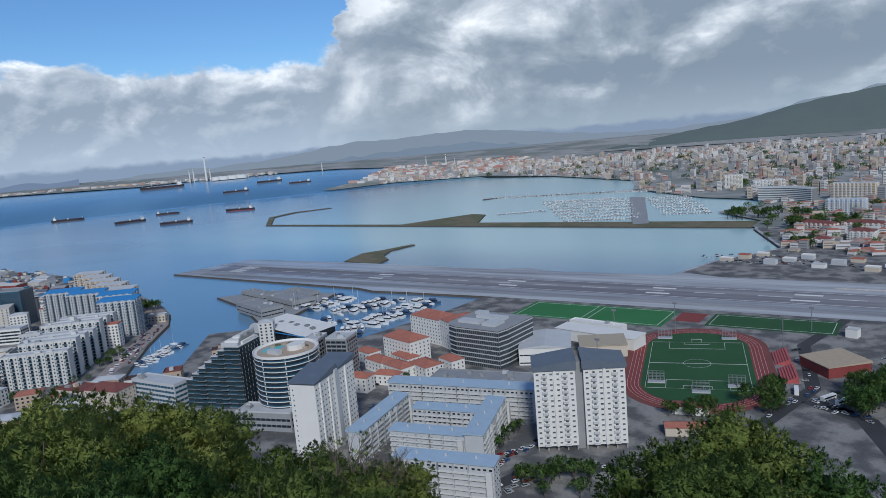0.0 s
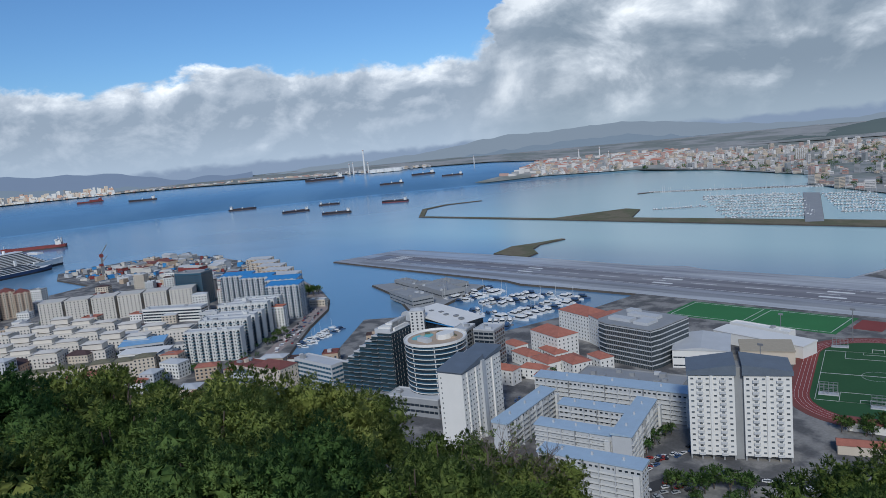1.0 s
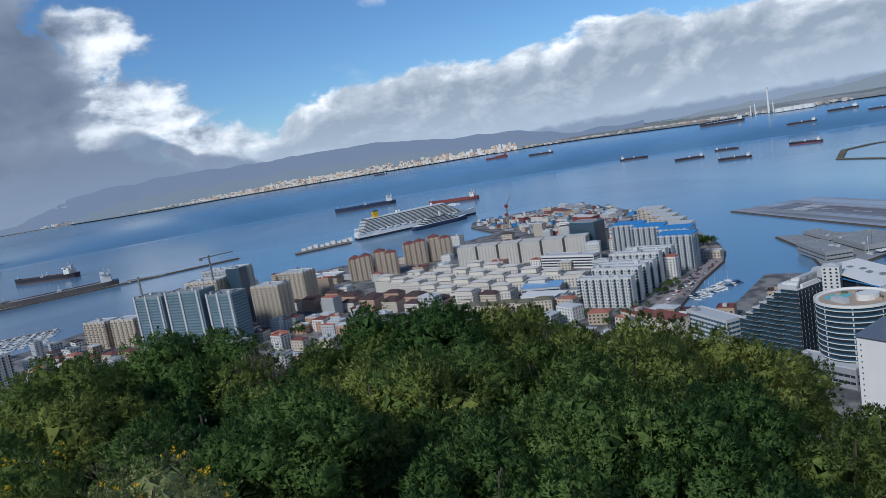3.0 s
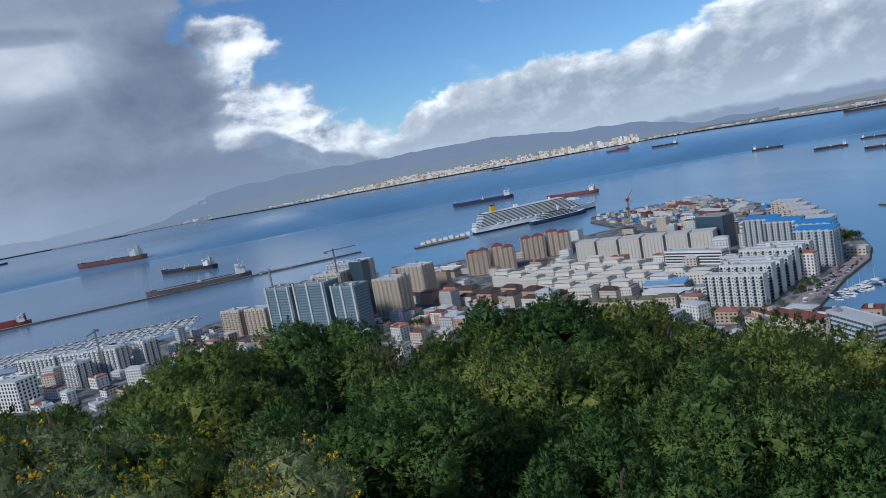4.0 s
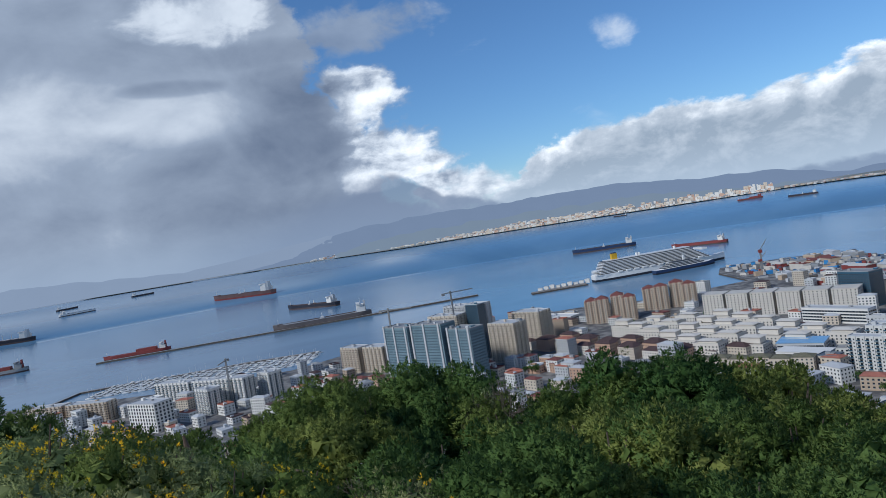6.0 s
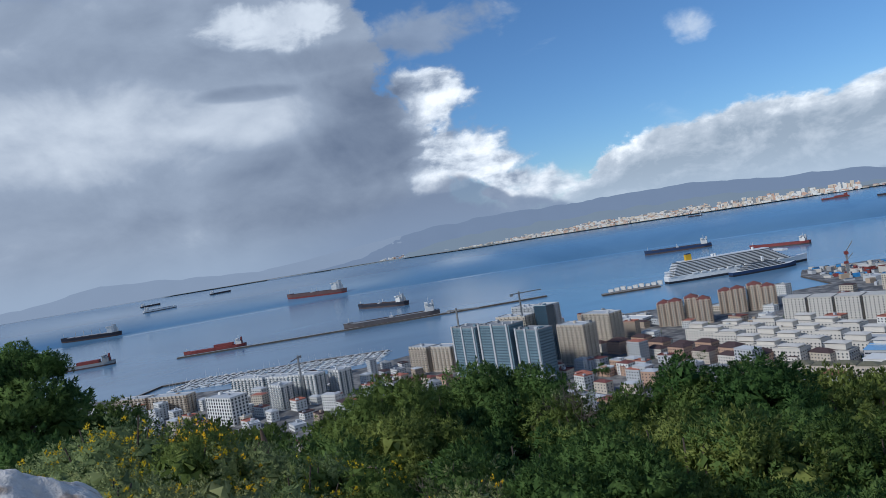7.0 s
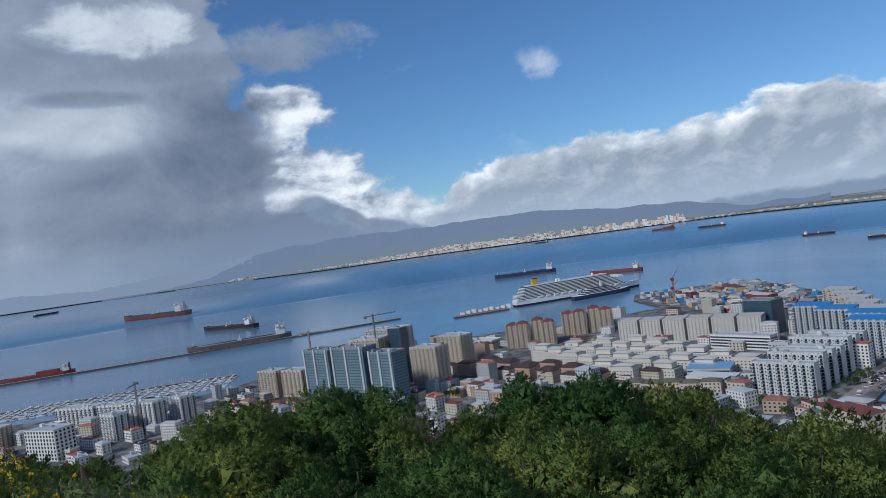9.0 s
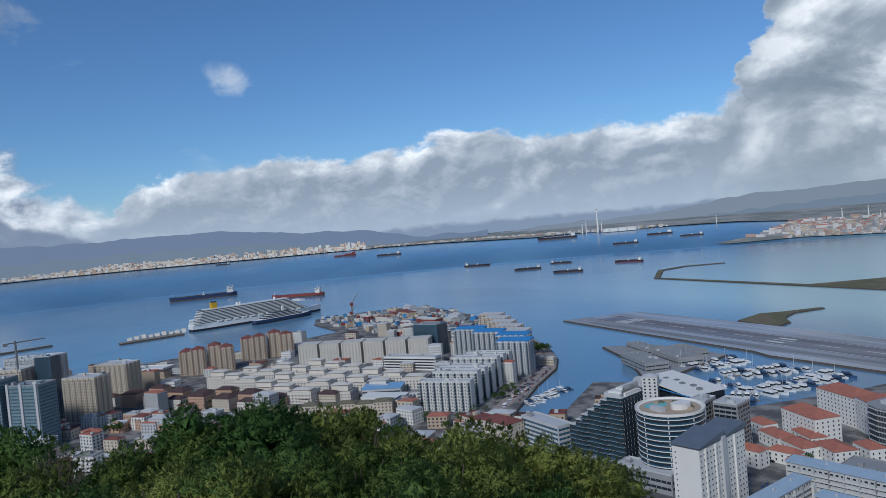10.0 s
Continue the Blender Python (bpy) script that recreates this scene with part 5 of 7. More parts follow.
def branches(seed, n=9):
    rng = random.Random(seed)
    s = Shape()
    tube(s, (0, 0, -2.2), (0.05, 0.02, -0.9), 0.07, 0.055, 7)
    for _ in range(n):
        a, e = rng.uniform(0, 6.28), rng.uniform(0.2, 1.2)
        q = Vector((math.cos(a) * math.cos(e), math.sin(a) * math.cos(e), math.sin(e) * 0.8)) * rng.uniform(0.5, 0.9)
        mid = Vector((q.x * 0.4, q.y * 0.4, -0.6 + q.z * 0.3))
        tube(s, (0.05, 0.02, -0.95), mid, 0.045, 0.03)
        tube(s, mid, q, 0.03, 0.008)
    return s


CROWNS = [crown_mesh(11 + k, 27000, 0.043, 18, 1.2, core=0.44) for k in range(4)]
CROWN_MESHES = {}
for nm, m_ in (("olive", OLIVE), ("deep", DEEP)):
    CROWN_MESHES[nm] = [make_mesh("crown", v, f, m_, q) for v, f, q in CROWNS]
BRANCHES = [branches(k).mesh("trunk", [BARK]) for k in range(3)]


def shrub(b, el, r, rad, tone, k, label, group="hillside shrubs"):
    """A wild olive whose top stands at the bearing b and height angle el, r metres off."""
    x, y = polar(b, r)
    top = EYE + math.tan(radians(el)) * r
    t = thing("shrub", label, "shrub", pose(x, y, top - rad * 0.80, 0, 0, 77 * k), group)
    t.scale = (rad,) * 3
    t.matrix_basis = pose(x, y, top - rad * 0.80, 0, 0, 77 * k) @ Matrix.Diagonal((rad, rad, rad * 0.95, 1))
    part("crown", CROWN_MESHES[tone][k % 4], None, t)
    part("trunk", BRANCHES[k % 3], None, t)
    return t


PROFILE = [(-140, -0.5), (-136, -1.2), (-133, -4.0), (-131, -7.0), (-128, -9.0), (-123, -11.2), (-117, -11.4), (-112.4, -9.6), (-108, -10.6), (-101.8, -10.3), (-97.7, -10.8), (-95.2, -13.8), (-91.4, -12.2), (-87, -11.9), (-84.4, -11.3), (-81, -12.6), (-78.7, -14.3), (-73.8, -13.1),
           (-68, -13.9), (-65.9, -14.5), (-62.8, -17.2), (-58, -18.6), (-55, -19.2), (-51, -21.5), (-48, -24), (-42, -23.5), (-39.5, -27), (-34, -33), (-28, -32), (-25, -27.5), (-22, -25.5), (-15.6, -23), (-10, -21.6), (-5.3, -23.5), (-3, -27), (4, -29)]


def profile(b):
    return float(np.interp(b, [p[0] for p in PROFILE], [p[1] for p in PROFILE]))


SR = random.Random(3)
count = 0
for ring, (r, rad, step, drop) in enumerate(((15.5, 1.75, 5.2, 0.0), (12.3, 1.6, 7.0, 2.8), (9.8, 1.45, 9.0, 6.4), (7.8, 1.25, 11.0, 11.0))):
    b = -138.0 + ring * 1.7
    while b < 4:
        rr, ra = r * SR.uniform(0.90, 1.10), rad * SR.uniform(0.7, 1.2)
        half = math.degrees(ra / rr) * 0.75
        el = min(profile(b), profile(b - half) + 1.2, profile(b + half) + 1.2) - drop * SR.uniform(0.5, 1.5)
        if not (-37 < b < -27) and not (b < -112 and ring > 1) and not (-51 < b < -38 and ring == 0) and el > -38:
            tone = "deep" if (-108 < b < -98 or -88 < b < -80 or b < -134) or SR.random() < 0.2 else "olive"
            shrub(b, el, rr, ra, tone, count, "dense dark-green wild olive on the slope" if tone == "deep" else "olive-green leafy shrub on the slope")
            count += 1
        b += step * SR.uniform(0.8, 1.2)


for k, (b, el, r, rad) in enumerate(((-50.0, -22.6, 12.0, 1.1), (-47.5, -25.5, 11.0, 1.1), (-44.0, -26.5, 10.8, 1.0), (-41.3, -25.5, 11.5, 0.85), (-46.0, -29.0, 9.5, 1.2), (-41.0, -30.0, 9.5, 1.0), (-53.0, -25.0, 9.5, 1.2), (-49.5, -29.0, 8.5, 1.1))):
    shrub(b, el, r, rad, "olive", count + k, "olive-green leafy shrub on the slope")


# a taller clump above the boulder
for k, (b, el, r, rad) in enumerate(((-137.6, -1.2, 15.0, 1.0), (-134.9, -2.6, 14.6, 0.6))):
    shrub(b, el, r, rad, "deep", count + 20 + k, "tall dark-green wild olive above the boulder")


for k in range(9):
    b = -104.0 + 6.2 * k
    shrub(b, profile(b) - 8.5 - 2.5 * (k % 2), 8.8 + 0.6 * (k % 3), 1.35, "olive" if k % 3 else "deep", count + 9 + k, "low leafy shrub filling the slope")


# bare grey bush at the edge of the thicket
def twig_bush(b, el, r, rad, seed, label):
    rng = random.Random(seed)
    s = Shape()

    def grow(p, d, ln, th, depth):
        q = p + d * ln
        tube(s, p, q, th, th * 0.7, 4)
        if depth == 0:
            return
        for _ in range(rng.choice((2, 3))):
            e = (d + Vector((rng.gauss(0, 0.45), rng.gauss(0, 0.45), rng.gauss(0.08, 0.3)))).normalized()
            grow(q, e, ln * rng.uniform(0.6, 0.85), th * 0.62, depth - 1)

    for _ in range(7):
        grow(Vector((rng.gauss(0, 0.1), rng.gauss(0, 0.1), -1.2)), Vector((rng.gauss(0, 0.4), rng.gauss(0, 0.4), 1)).normalized(), 0.55, 0.03, 5)
    x, y = polar(b, r)
    top = EYE + math.tan(radians(el)) * r
    t = thing("bare_bush", label, "bush", pose(x, y, top - rad))
    t.matrix_basis = pose(x, y, top - rad) @ Matrix.Diagonal((rad, rad, rad, 1))
    part("twig_tangle", s, mat("grey_twig", (0.16, 0.13, 0.11), 0.9, 0.2, 2.0, 12.0), t)
    v, f, q = crown_mesh(seed, 900, 0.05, 12, 0.9)
    part("sparse_leaves", make_mesh("sparse_leaves", v, f, GREYGREEN, q), None, t)


twig_bush(-46.0, -21.6, 11.5, 1.0, 71, "leafless grey bush with fine tangled twigs")
twig_bush(-43.2, -23.0, 12.0, 0.8, 72, "thin grey bush with few leaves")
twig_bush(-96.0, -11.4, 15.0, 0.8, 73, "thin grey bush with few leaves")
twig_bush(-107.0, -15.0, 9.5, 1.0, 74, "pale twiggy bush among the olives")
twig_bush(-116.0, -17.0, 8.5, 0.9, 75, "pale twiggy bush among the olives")


# yellow-flowering broom in front of the rock
def broom(b, el, r, rad, k):
    x, y = polar(b, r)
    top = EYE + math.tan(radians(el)) * r
    t = thing("flowering_bush", "grey-green broom with bright yellow blossom", "bush", pose(x, y, top - rad * 0.8), "yellow broom")
    t.matrix_basis = pose(x, y, top - rad * 0.8, 0, 0, k * 60) @ Matrix.Diagonal((rad, rad, rad, 1))
    v, f, q = crown_mesh(90 + k, 16000, 0.030, 18, 1.0, core=0.5, tuft=10)
    part("foliage", make_mesh("foliage", v, f, OLIVE if k % 3 == 1 else GREYGREEN, q), None, t)
    v, f, _ = crown_mesh(90 + k, 4200, 0.027, 18, 1.1, tuft=14)
    v = v[:12600].reshape(-1, 3, 3)
    v = v[(v[:, 0, 2] > 0.1) & (np.sin(v[:, 0, 0] * 7 + k) + np.sin(v[:, 0, 1] * 6) > 0.15)].reshape(-1, 3)
    part("blossom", make_mesh("blossom", v, np.arange(len(v)).reshape(-1, 3), GOLD), None, t, "clusters of yellow blossom")
    part("trunk", BRANCHES[k % 3], None, t)


for k, (b, el, r, rad) in enumerate(((-131.0, -7.0, 8.5, 1.0), (-127.5, -9.5, 8.0, 0.9), (-123.5, -10.8, 7.8, 0.8), (-120.0, -12.6, 7.5, 0.8), (-116.5, -13.6, 7.4, 0.75), (-126, -13, 6.4, 0.7), (-121, -16, 6.2, 0.7), (-113, -16.5, 6.8, 0.8), (-109, -18, 6.6, 0.8), (-133, -9.8, 6.6, 0.8), (-129.5, -14.5, 5.6, 0.6))):
    broom(b, el, r, rad, k)


# limestone boulder and dead wood
def boulder():
    bm = bmesh.new()
    bmesh.ops.create_icosphere(bm, subdivisions=5, radius=1.0)
    for v in bm.verts:
        n = v.co.normalized()
        v.co = n * (1 + 0.22 * noise.noise(n * 1.3) + 0.10 * noise.noise(n * 3.1) + 0.04 * noise.noise(n * 8) + 0.015 * noise.noise(n * 22))
        v.co.x *= 0.36
        v.co.y *= 0.42
        v.co.z *= 0.46
    me = bpy.data.meshes.new("boulder")
    bm.to_mesh(me)
    bm.free()
    me.polygons.foreach_set("use_smooth", [True] * len(me.polygons))
    me.materials.append(mat("limestone", (0.70, 0.66, 0.61), 0.9, 0.30, 5.0, 26.0, bump=0.03, second=(0.36, 0.27, 0.20), share=0.57))
    x, y = polar(-138.2, 4.2)
    ob = tagged(new("boulder", me), "pale weathered limestone boulder beside the path", "rock")
    ob.matrix_basis = pose(x, y, EYE - 1.12, 0, 0, 45)


boulder()
s = Shape()
tube(s, (0, 0, -1.4), (0.05, 0.05, 0.0), 0.11, 0.08, 8)
tube(s, (0.05, 0.05, 0.0), (0.10, 0.02, 0.45), 0.08, 0.015, 8)
x, y = polar(-120.6, 10.0)
solid("dead_stump", s, WOOD, "dark splintered dead stump among the bushes", "stump", m=pose(x, y, EYE - 2.45))
s = Shape()
for k in range(6):
    tube(s, (k * 0.3, 0.1 * math.sin(k), 0.04 * k), ((k + 1) * 0.3, 0.1 * math.sin(k + 1), 0.04 * (k + 1)), 0.06 - 0.007 * k, 0.053 - 0.007 * k, 6)
x, y = polar(-113.5, 9.2)
solid("fallen_branch", s, WOOD, "grey fallen branch lying over the bushes", "branch", m=pose(x, y, EYE - 2.62, 0, 0, 25))

# ---- far hills ----
RIDGE = [(-180, 0.3), (-150, 0.1), (-134, -0.3), (-129, 0.5), (-125, 0.3), (-117.5, -0.3), (-112, 0.2), (-106, 0.8), (-100, 1.2), (-96.3, 1.2), (-91.8, 1.1), (-86.6, 1.2), (-81.6, 1.1), (-77, 0.5), (-71.3, 0.2), (-67, -0.7), (-61, -0.5), (-54, -0.6), (-48, -0.4), (-43, 0.3), (-38, 0.4),
         (-33, 0.6), (-27, 0.0), (-21, -0.7), (-16.5, -0.6), (-12, -0.4), (-7, 0.65), (-3, 1.1), (6, 1.6), (30, 0.8), (60, 0.2)]


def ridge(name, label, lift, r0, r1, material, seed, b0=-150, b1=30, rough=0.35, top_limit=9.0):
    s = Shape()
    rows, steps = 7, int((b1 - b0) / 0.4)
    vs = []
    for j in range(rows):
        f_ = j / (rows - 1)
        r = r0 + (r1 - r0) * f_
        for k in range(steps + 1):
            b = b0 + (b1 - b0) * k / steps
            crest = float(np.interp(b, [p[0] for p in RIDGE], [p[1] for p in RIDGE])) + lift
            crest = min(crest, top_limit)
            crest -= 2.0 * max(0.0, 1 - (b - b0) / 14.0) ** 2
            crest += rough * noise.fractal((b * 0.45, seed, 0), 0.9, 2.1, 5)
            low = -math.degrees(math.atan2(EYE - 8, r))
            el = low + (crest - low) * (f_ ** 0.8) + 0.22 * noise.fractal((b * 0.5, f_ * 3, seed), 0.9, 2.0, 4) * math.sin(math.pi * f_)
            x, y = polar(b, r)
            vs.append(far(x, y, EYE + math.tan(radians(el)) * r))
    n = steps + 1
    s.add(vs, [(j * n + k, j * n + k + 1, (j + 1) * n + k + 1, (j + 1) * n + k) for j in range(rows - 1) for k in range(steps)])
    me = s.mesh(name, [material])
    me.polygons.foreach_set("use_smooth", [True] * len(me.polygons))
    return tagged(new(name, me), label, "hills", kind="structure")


# Each ridge glows in its own painted haze colour; no air is modelled.
ridge("backdrop", "blue-grey mountain ridge beyond the bay with painted haze glow", 0.0, 9400, 11600, painted_haze("haze_glow_ridge", (0.03, 0.035, 0.045), (0.118, 0.155, 0.225)), 3.0, -117, -62, rough=0.18)
ridge("south_hills", "faint low hills with painted rain haze glow", 0.0, 9750, 11750, painted_haze("rain_glow_ridge", (0.03, 0.035, 0.045), (0.165, 0.205, 0.275)), 3.0, -150, -106, rough=0.14)
ridge("north_hills", "pale grey hills fading into low cloud, haze painted as glow", 0.0, 9400, 11600, painted_haze("mist_glow_ridge", (0.03, 0.035, 0.04), (0.158, 0.19, 0.23)), 3.0, -68, 30, rough=0.18)
ridge("foothills", "low green foothills behind the far towns with painted haze glow", -1.0, 8900, 9700, painted_haze("haze_glow_foothill", (0.03, 0.036, 0.034), (0.125, 0.16, 0.21)), 8.0, -112, 30, 0.3, 0.0)
ridge("east_hill", "dark grey-green hill rising behind the border town", -0.05, 5200, 7600, painted_haze("haze_glow_near_hill", (0.05, 0.06, 0.045), (0.05, 0.066, 0.078)), 5.0, -24, 30, 0.12)


# ---- far towns: boxes with dark window bands, too many to count ----
def town(name, label, spots, mats, kind="stuff", bands=True):
    """spots: x, y, width, depth, height, turn, wall slot, roof slot."""
    s = Shape()
    for x, y, w, d, h, a, wm, rm in spots:
        c, q = math.cos(a), math.sin(a)
        z = 2 + max(0, math.hypot(x, y) - 1700) * 0.001 - 1
        one = Shape()
        one.box(-w / 2, -d / 2, 0, w / 2, d / 2, h, wm, bottom=False)
        if rm >= 0:
            one.add([(-w / 2 - .4, -d / 2 - .4, h), (w / 2 + .4, -d / 2 - .4, h), (w / 2 + .4, d / 2 + .4, h), (-w / 2 - .4, d / 2 + .4, h), (-w / 4, 0, h + d * 0.16), (w / 4, 0, h + d * 0.16)],
                    [(0, 1, 5, 4), (1, 2, 5), (2, 3, 4, 5), (3, 0, 4)], rm)
        if bands:
            for j in range(int(h / 3.2)):
                zz = j * 3.2 + 1.2
                one.add([(-w / 2 + 0.8, -d / 2 - 0.06, zz), (w / 2 - 0.8, -d / 2 - 0.06, zz), (w / 2 - 0.8, -d / 2 - 0.06, zz + 1.3), (-w / 2 + 0.8, -d / 2 - 0.06, zz + 1.3)], [(0, 1, 2, 3)], 0)
                one.add([(-w / 2 - 0.06, d / 2 - 0.8, zz), (-w / 2 - 0.06, -d / 2 + 0.8, zz), (-w / 2 - 0.06, -d / 2 + 0.8, zz + 1.3), (-w / 2 - 0.06, d / 2 - 0.8, zz + 1.3)], [(0, 1, 2, 3)], 0)
        o = len(s.v)
        s.v += [far(x + px * c - py * q, y + px * q + py * c, z + pz) for px, py, pz in one.v]
        s.f += [tuple(o + j for j in fc) for fc in one.f]
        s.i += one.i
    return solid(name, s, mats, label, "town", kind=kind)


def inside(x, y, ring):
    r, n = False, len(ring)
    for k in range(n):
        (x0, y0), (x1, y1) = ring[k], ring[k - 1]
        if (y0 > y) != (y1 > y) and x < (x1 - x0) * (y - y0) / (y1 - y0) + x0:
            r = not r
    return r


TR = random.Random(21)
TOWN_MATS = [mat("shaded_windows", (0.16, 0.17, 0.18), 0.6, 0.3), mat("town_white", (0.62, 0.60, 0.58), 0.9, 0.12, 0.02, 0.1), mat("town_cream", (0.52, 0.44, 0.35), 0.9, 0.12, 0.02, 0.1), mat("town_tan", (0.36, 0.25, 0.18), 0.9, 0.12, 0.02, 0.1),
             mat("town_grey", (0.32, 0.33, 0.34), 0.9, 0.12, 0.02, 0.1), RED_TILE, mat("town_flat_roof", (0.34, 0.31, 0.29), 0.9, 0.2, 0.02, 0.1), mat("town_pink", (0.46, 0.31, 0.27), 0.9, 0.12, 0.02, 0.1), mat("town_faded_tile", (0.36, 0.25, 0.21), 0.9, 0.2, 0.02, 0.1)]
spots = []
while len(spots) < 3800:
    b = TR.uniform(-40, 4)
    r = 1200 + 3000 * TR.random() ** 0.85
    x, y = polar(b, r)
    if not inside(x, y, MAINLAND) or (r < 1750 and x < -330) or (y < 1320 and x < -200 + (1320 - y) * 0.6):
        continue
    if noise.noise((x * 0.004, y * 0.004, 2)) < -0.22:
        continue
    tall = TR.random() < 0.22
    w, d = TR.uniform(8, 20), TR.uniform(8, 13)
    spots.append((x, y, w, d, TR.uniform(14, 30) if tall else TR.uniform(5, 11), TR.choice((0.1, 0.3, -0.3, 1.2)), TR.choice((1, 1, 1, 1, 2, 2, 4, 7)), TR.choice((-1, -1, 6)) if tall else TR.choice((-1, -1, 5, 6, 6, 8, 8))))
town("border_town", "dense pale border town with tan and red roofs", spots, TOWN_MATS)
spots = []
for _ in range(420):
    b = TR.uniform(-47, -28)
    r = TR.uniform(3400, 5000)
    x, y = polar(b, r)
    if inside(x, y, MAINLAND):
        spots.append((x, y, TR.uniform(20, 60), TR.uniform(15, 30), TR.uniform(8, 22), TR.uniform(0, 3), TR.choice((1, 1, 2, 4, 7)), TR.choice((-1, 5, 6))))
town("north_suburb", "distant low suburbs and works along the north shore", spots, TOWN_MATS, bands=False)
spots = []
# Lighter versions of the town walls: sunshine is put into their colour.
SUN_PAINTED = [TOWN_MATS[0], mat("sun_painted_white", (0.82, 0.80, 0.75), 0.9, 0.08, 0.01, 0.1), mat("sun_painted_cream", (0.74, 0.64, 0.52), 0.9, 0.08, 0.01, 0.1), mat("sun_painted_orange", (0.66, 0.44, 0.33), 0.9, 0.08, 0.01, 0.1), TOWN_MATS[4], RED_TILE, TOWN_MATS[6]]
for _ in range(2300):
    b = TR.choice((TR.uniform(-108, -72), TR.uniform(-98, -82), TR.gauss(-90, 4)))
    sh = float(np.interp(b, [-110, -100, -92, -84, -76, -70], [9350, 8750, 8250, 8050, 7750, 7550]))
    r = sh + 40 + 1300 * TR.random() ** 1.8
    x, y = polar(b, r)
    spots.append((x, y, TR.uniform(12, 46), TR.uniform(15, 30), TR.uniform(5, 17) + 22 * math.exp(-((b + 90) / 5) ** 2) * TR.random() ** 2 + (r - sh) * 0.045, math.radians(-b) + TR.uniform(-0.4, 0.4), TR.choice((1, 1, 1, 2, 2, 3, 4)), -1))
town("far_city", "white city strung along the far shore, sunshine put into its paint", spots, SUN_PAINTED, bands=False)
spots = []
for _ in range(260):
    b = TR.uniform(-72, -48)
    r = TR.uniform(0, 500) + float(np.interp(b, [-72, -66, -60, -54, -48], [7700, 7600, 7000, 6350, 6200]))
    x, y = polar(b, r)
    spots.append((x, y, TR.uniform(15, 50), TR.uniform(15, 30), TR.uniform(6, 18), TR.uniform(0, 3), TR.choice((1, 1, 2, 4, 7)), -1))
town("west_shore_works", "scattered pale works and houses on the west shore", spots, TOWN_MATS, bands=False)


spots = []
while len(spots) < 330:
    x, y = TR.uniform(-235, 90), TR.uniform(925, 1420)
    if x < -150 - (y - 925) * 0.16 or noise.noise((x * 0.011, y * 0.011, 5)) < -0.28:
        continue
    spots.append((x, y, TR.uniform(8, 18), TR.uniform(7, 11), TR.uniform(4, 9) + 6 * (TR.random() < 0.2), TR.choice((0.25, -0.2, 1.3)), TR.choice((1, 1, 1, 2, 7, 4)), TR.choice((5, 5, 8, 6, -1))))
land("frontier_ground", [(880, 775), (880, 985), (62, 1176), (-118, 1130), (-224, 1143), (-221, 1126), (-159, 970), (-194, 909), (-218, 869), (-238, 800), (-190, 782), (60, 776)], 2.23, (EARTH, EARTH), "mottled grey ground with roads at the frontier", slope=0.5, z0=1.9)
town("frontier_quarter", "close-set low houses with red and grey roofs at the frontier", spots, TOWN_MATS)
spots = []
YARD_MATS = [TOWN_MATS[0], STONE, GREY, HULL_RED, BLUE_SHEET, TAN, SLATE, PALE]
for _ in range(420):
    x, y = TR.uniform(-1480, -1000), TR.uniform(350, 590)
    if inside(x, y, [(-1480, 365), (-1400, 345), (-1010, 400), (-985, 545), (-1075, 572), (-1300, 590), (-1430, 580)]):
        spots.append((x, y, TR.uniform(3, 16), TR.uniform(3, 9), TR.uniform(2.5, 9), TR.uniform(0, 3), TR.choice((1, 1, 2, 3, 4, 5, 7, 7)), TR.choice((-1, -1, 6))))
town("dockyard_stores", "jumble of containers, plant and small stores in the dockyard", spots, YARD_MATS, bands=False)


def far_pose(x, y, z=0.0, turn=0.0):
    """Pose and shrink for a thing that stands beyond the near field."""
    d = math.hypot(x, y)
    k = min(1.0, (NEAR + (d - NEAR) * SQUEEZE) / d)
    p = far(x, y, z)
    return pose(*p, 0, 0, turn) @ Matrix.Diagonal((k, k, k, 1))


# refinery stacks
for b, r, top in ((-53.3, 6250, 208), (-54.2, 6250, 105), (-54.5, 6300, 100), (-53.0, 6300, 95), (-44.5, 6000, 70), (-34.6, 4900, 72), (-36.2, 4900, 66), (-33.9, 4700, 45)):
    x, y = polar(b, r)
    ch = thing("refinery_stack", "tall pale refinery chimney on the north shore", "chimney", far_pose(x, y, 2), group="refinery stacks")
    n = 10
    ring = lambda q: [(q * math.cos(2 * math.pi * k / n), q * math.sin(2 * math.pi * k / n)) for k in range(n)]
    part("shaft", Shape().prism(ring(2 + top * 0.035), 0, top, ring2=ring(1.5 + top * 0.02)), BRIGHT, ch)
    part("collar", Shape().prism(ring(2 + top * 0.026), top - 12, top - 8), HULL_RED, ch)
for k in range(7):
    x, y = polar(-52.6 + 0.33 * k, 6180 + 40 * (k % 2))
    ring = [(38 * math.cos(2 * math.pi * q / 16), 38 * math.sin(2 * math.pi * q / 16)) for q in range(16)]
    solid("storage_tank", Shape().prism(ring, 0, 26).prism([(px * 0.98, py * 0.98) for px, py in ring], 26, 31, ring2=[(px * 0.1, py * 0.1) for px, py in ring]), BRIGHT, "round white fuel storage tank on the shore", "tank", "storage tanks", m=far_pose(x, y, 2))


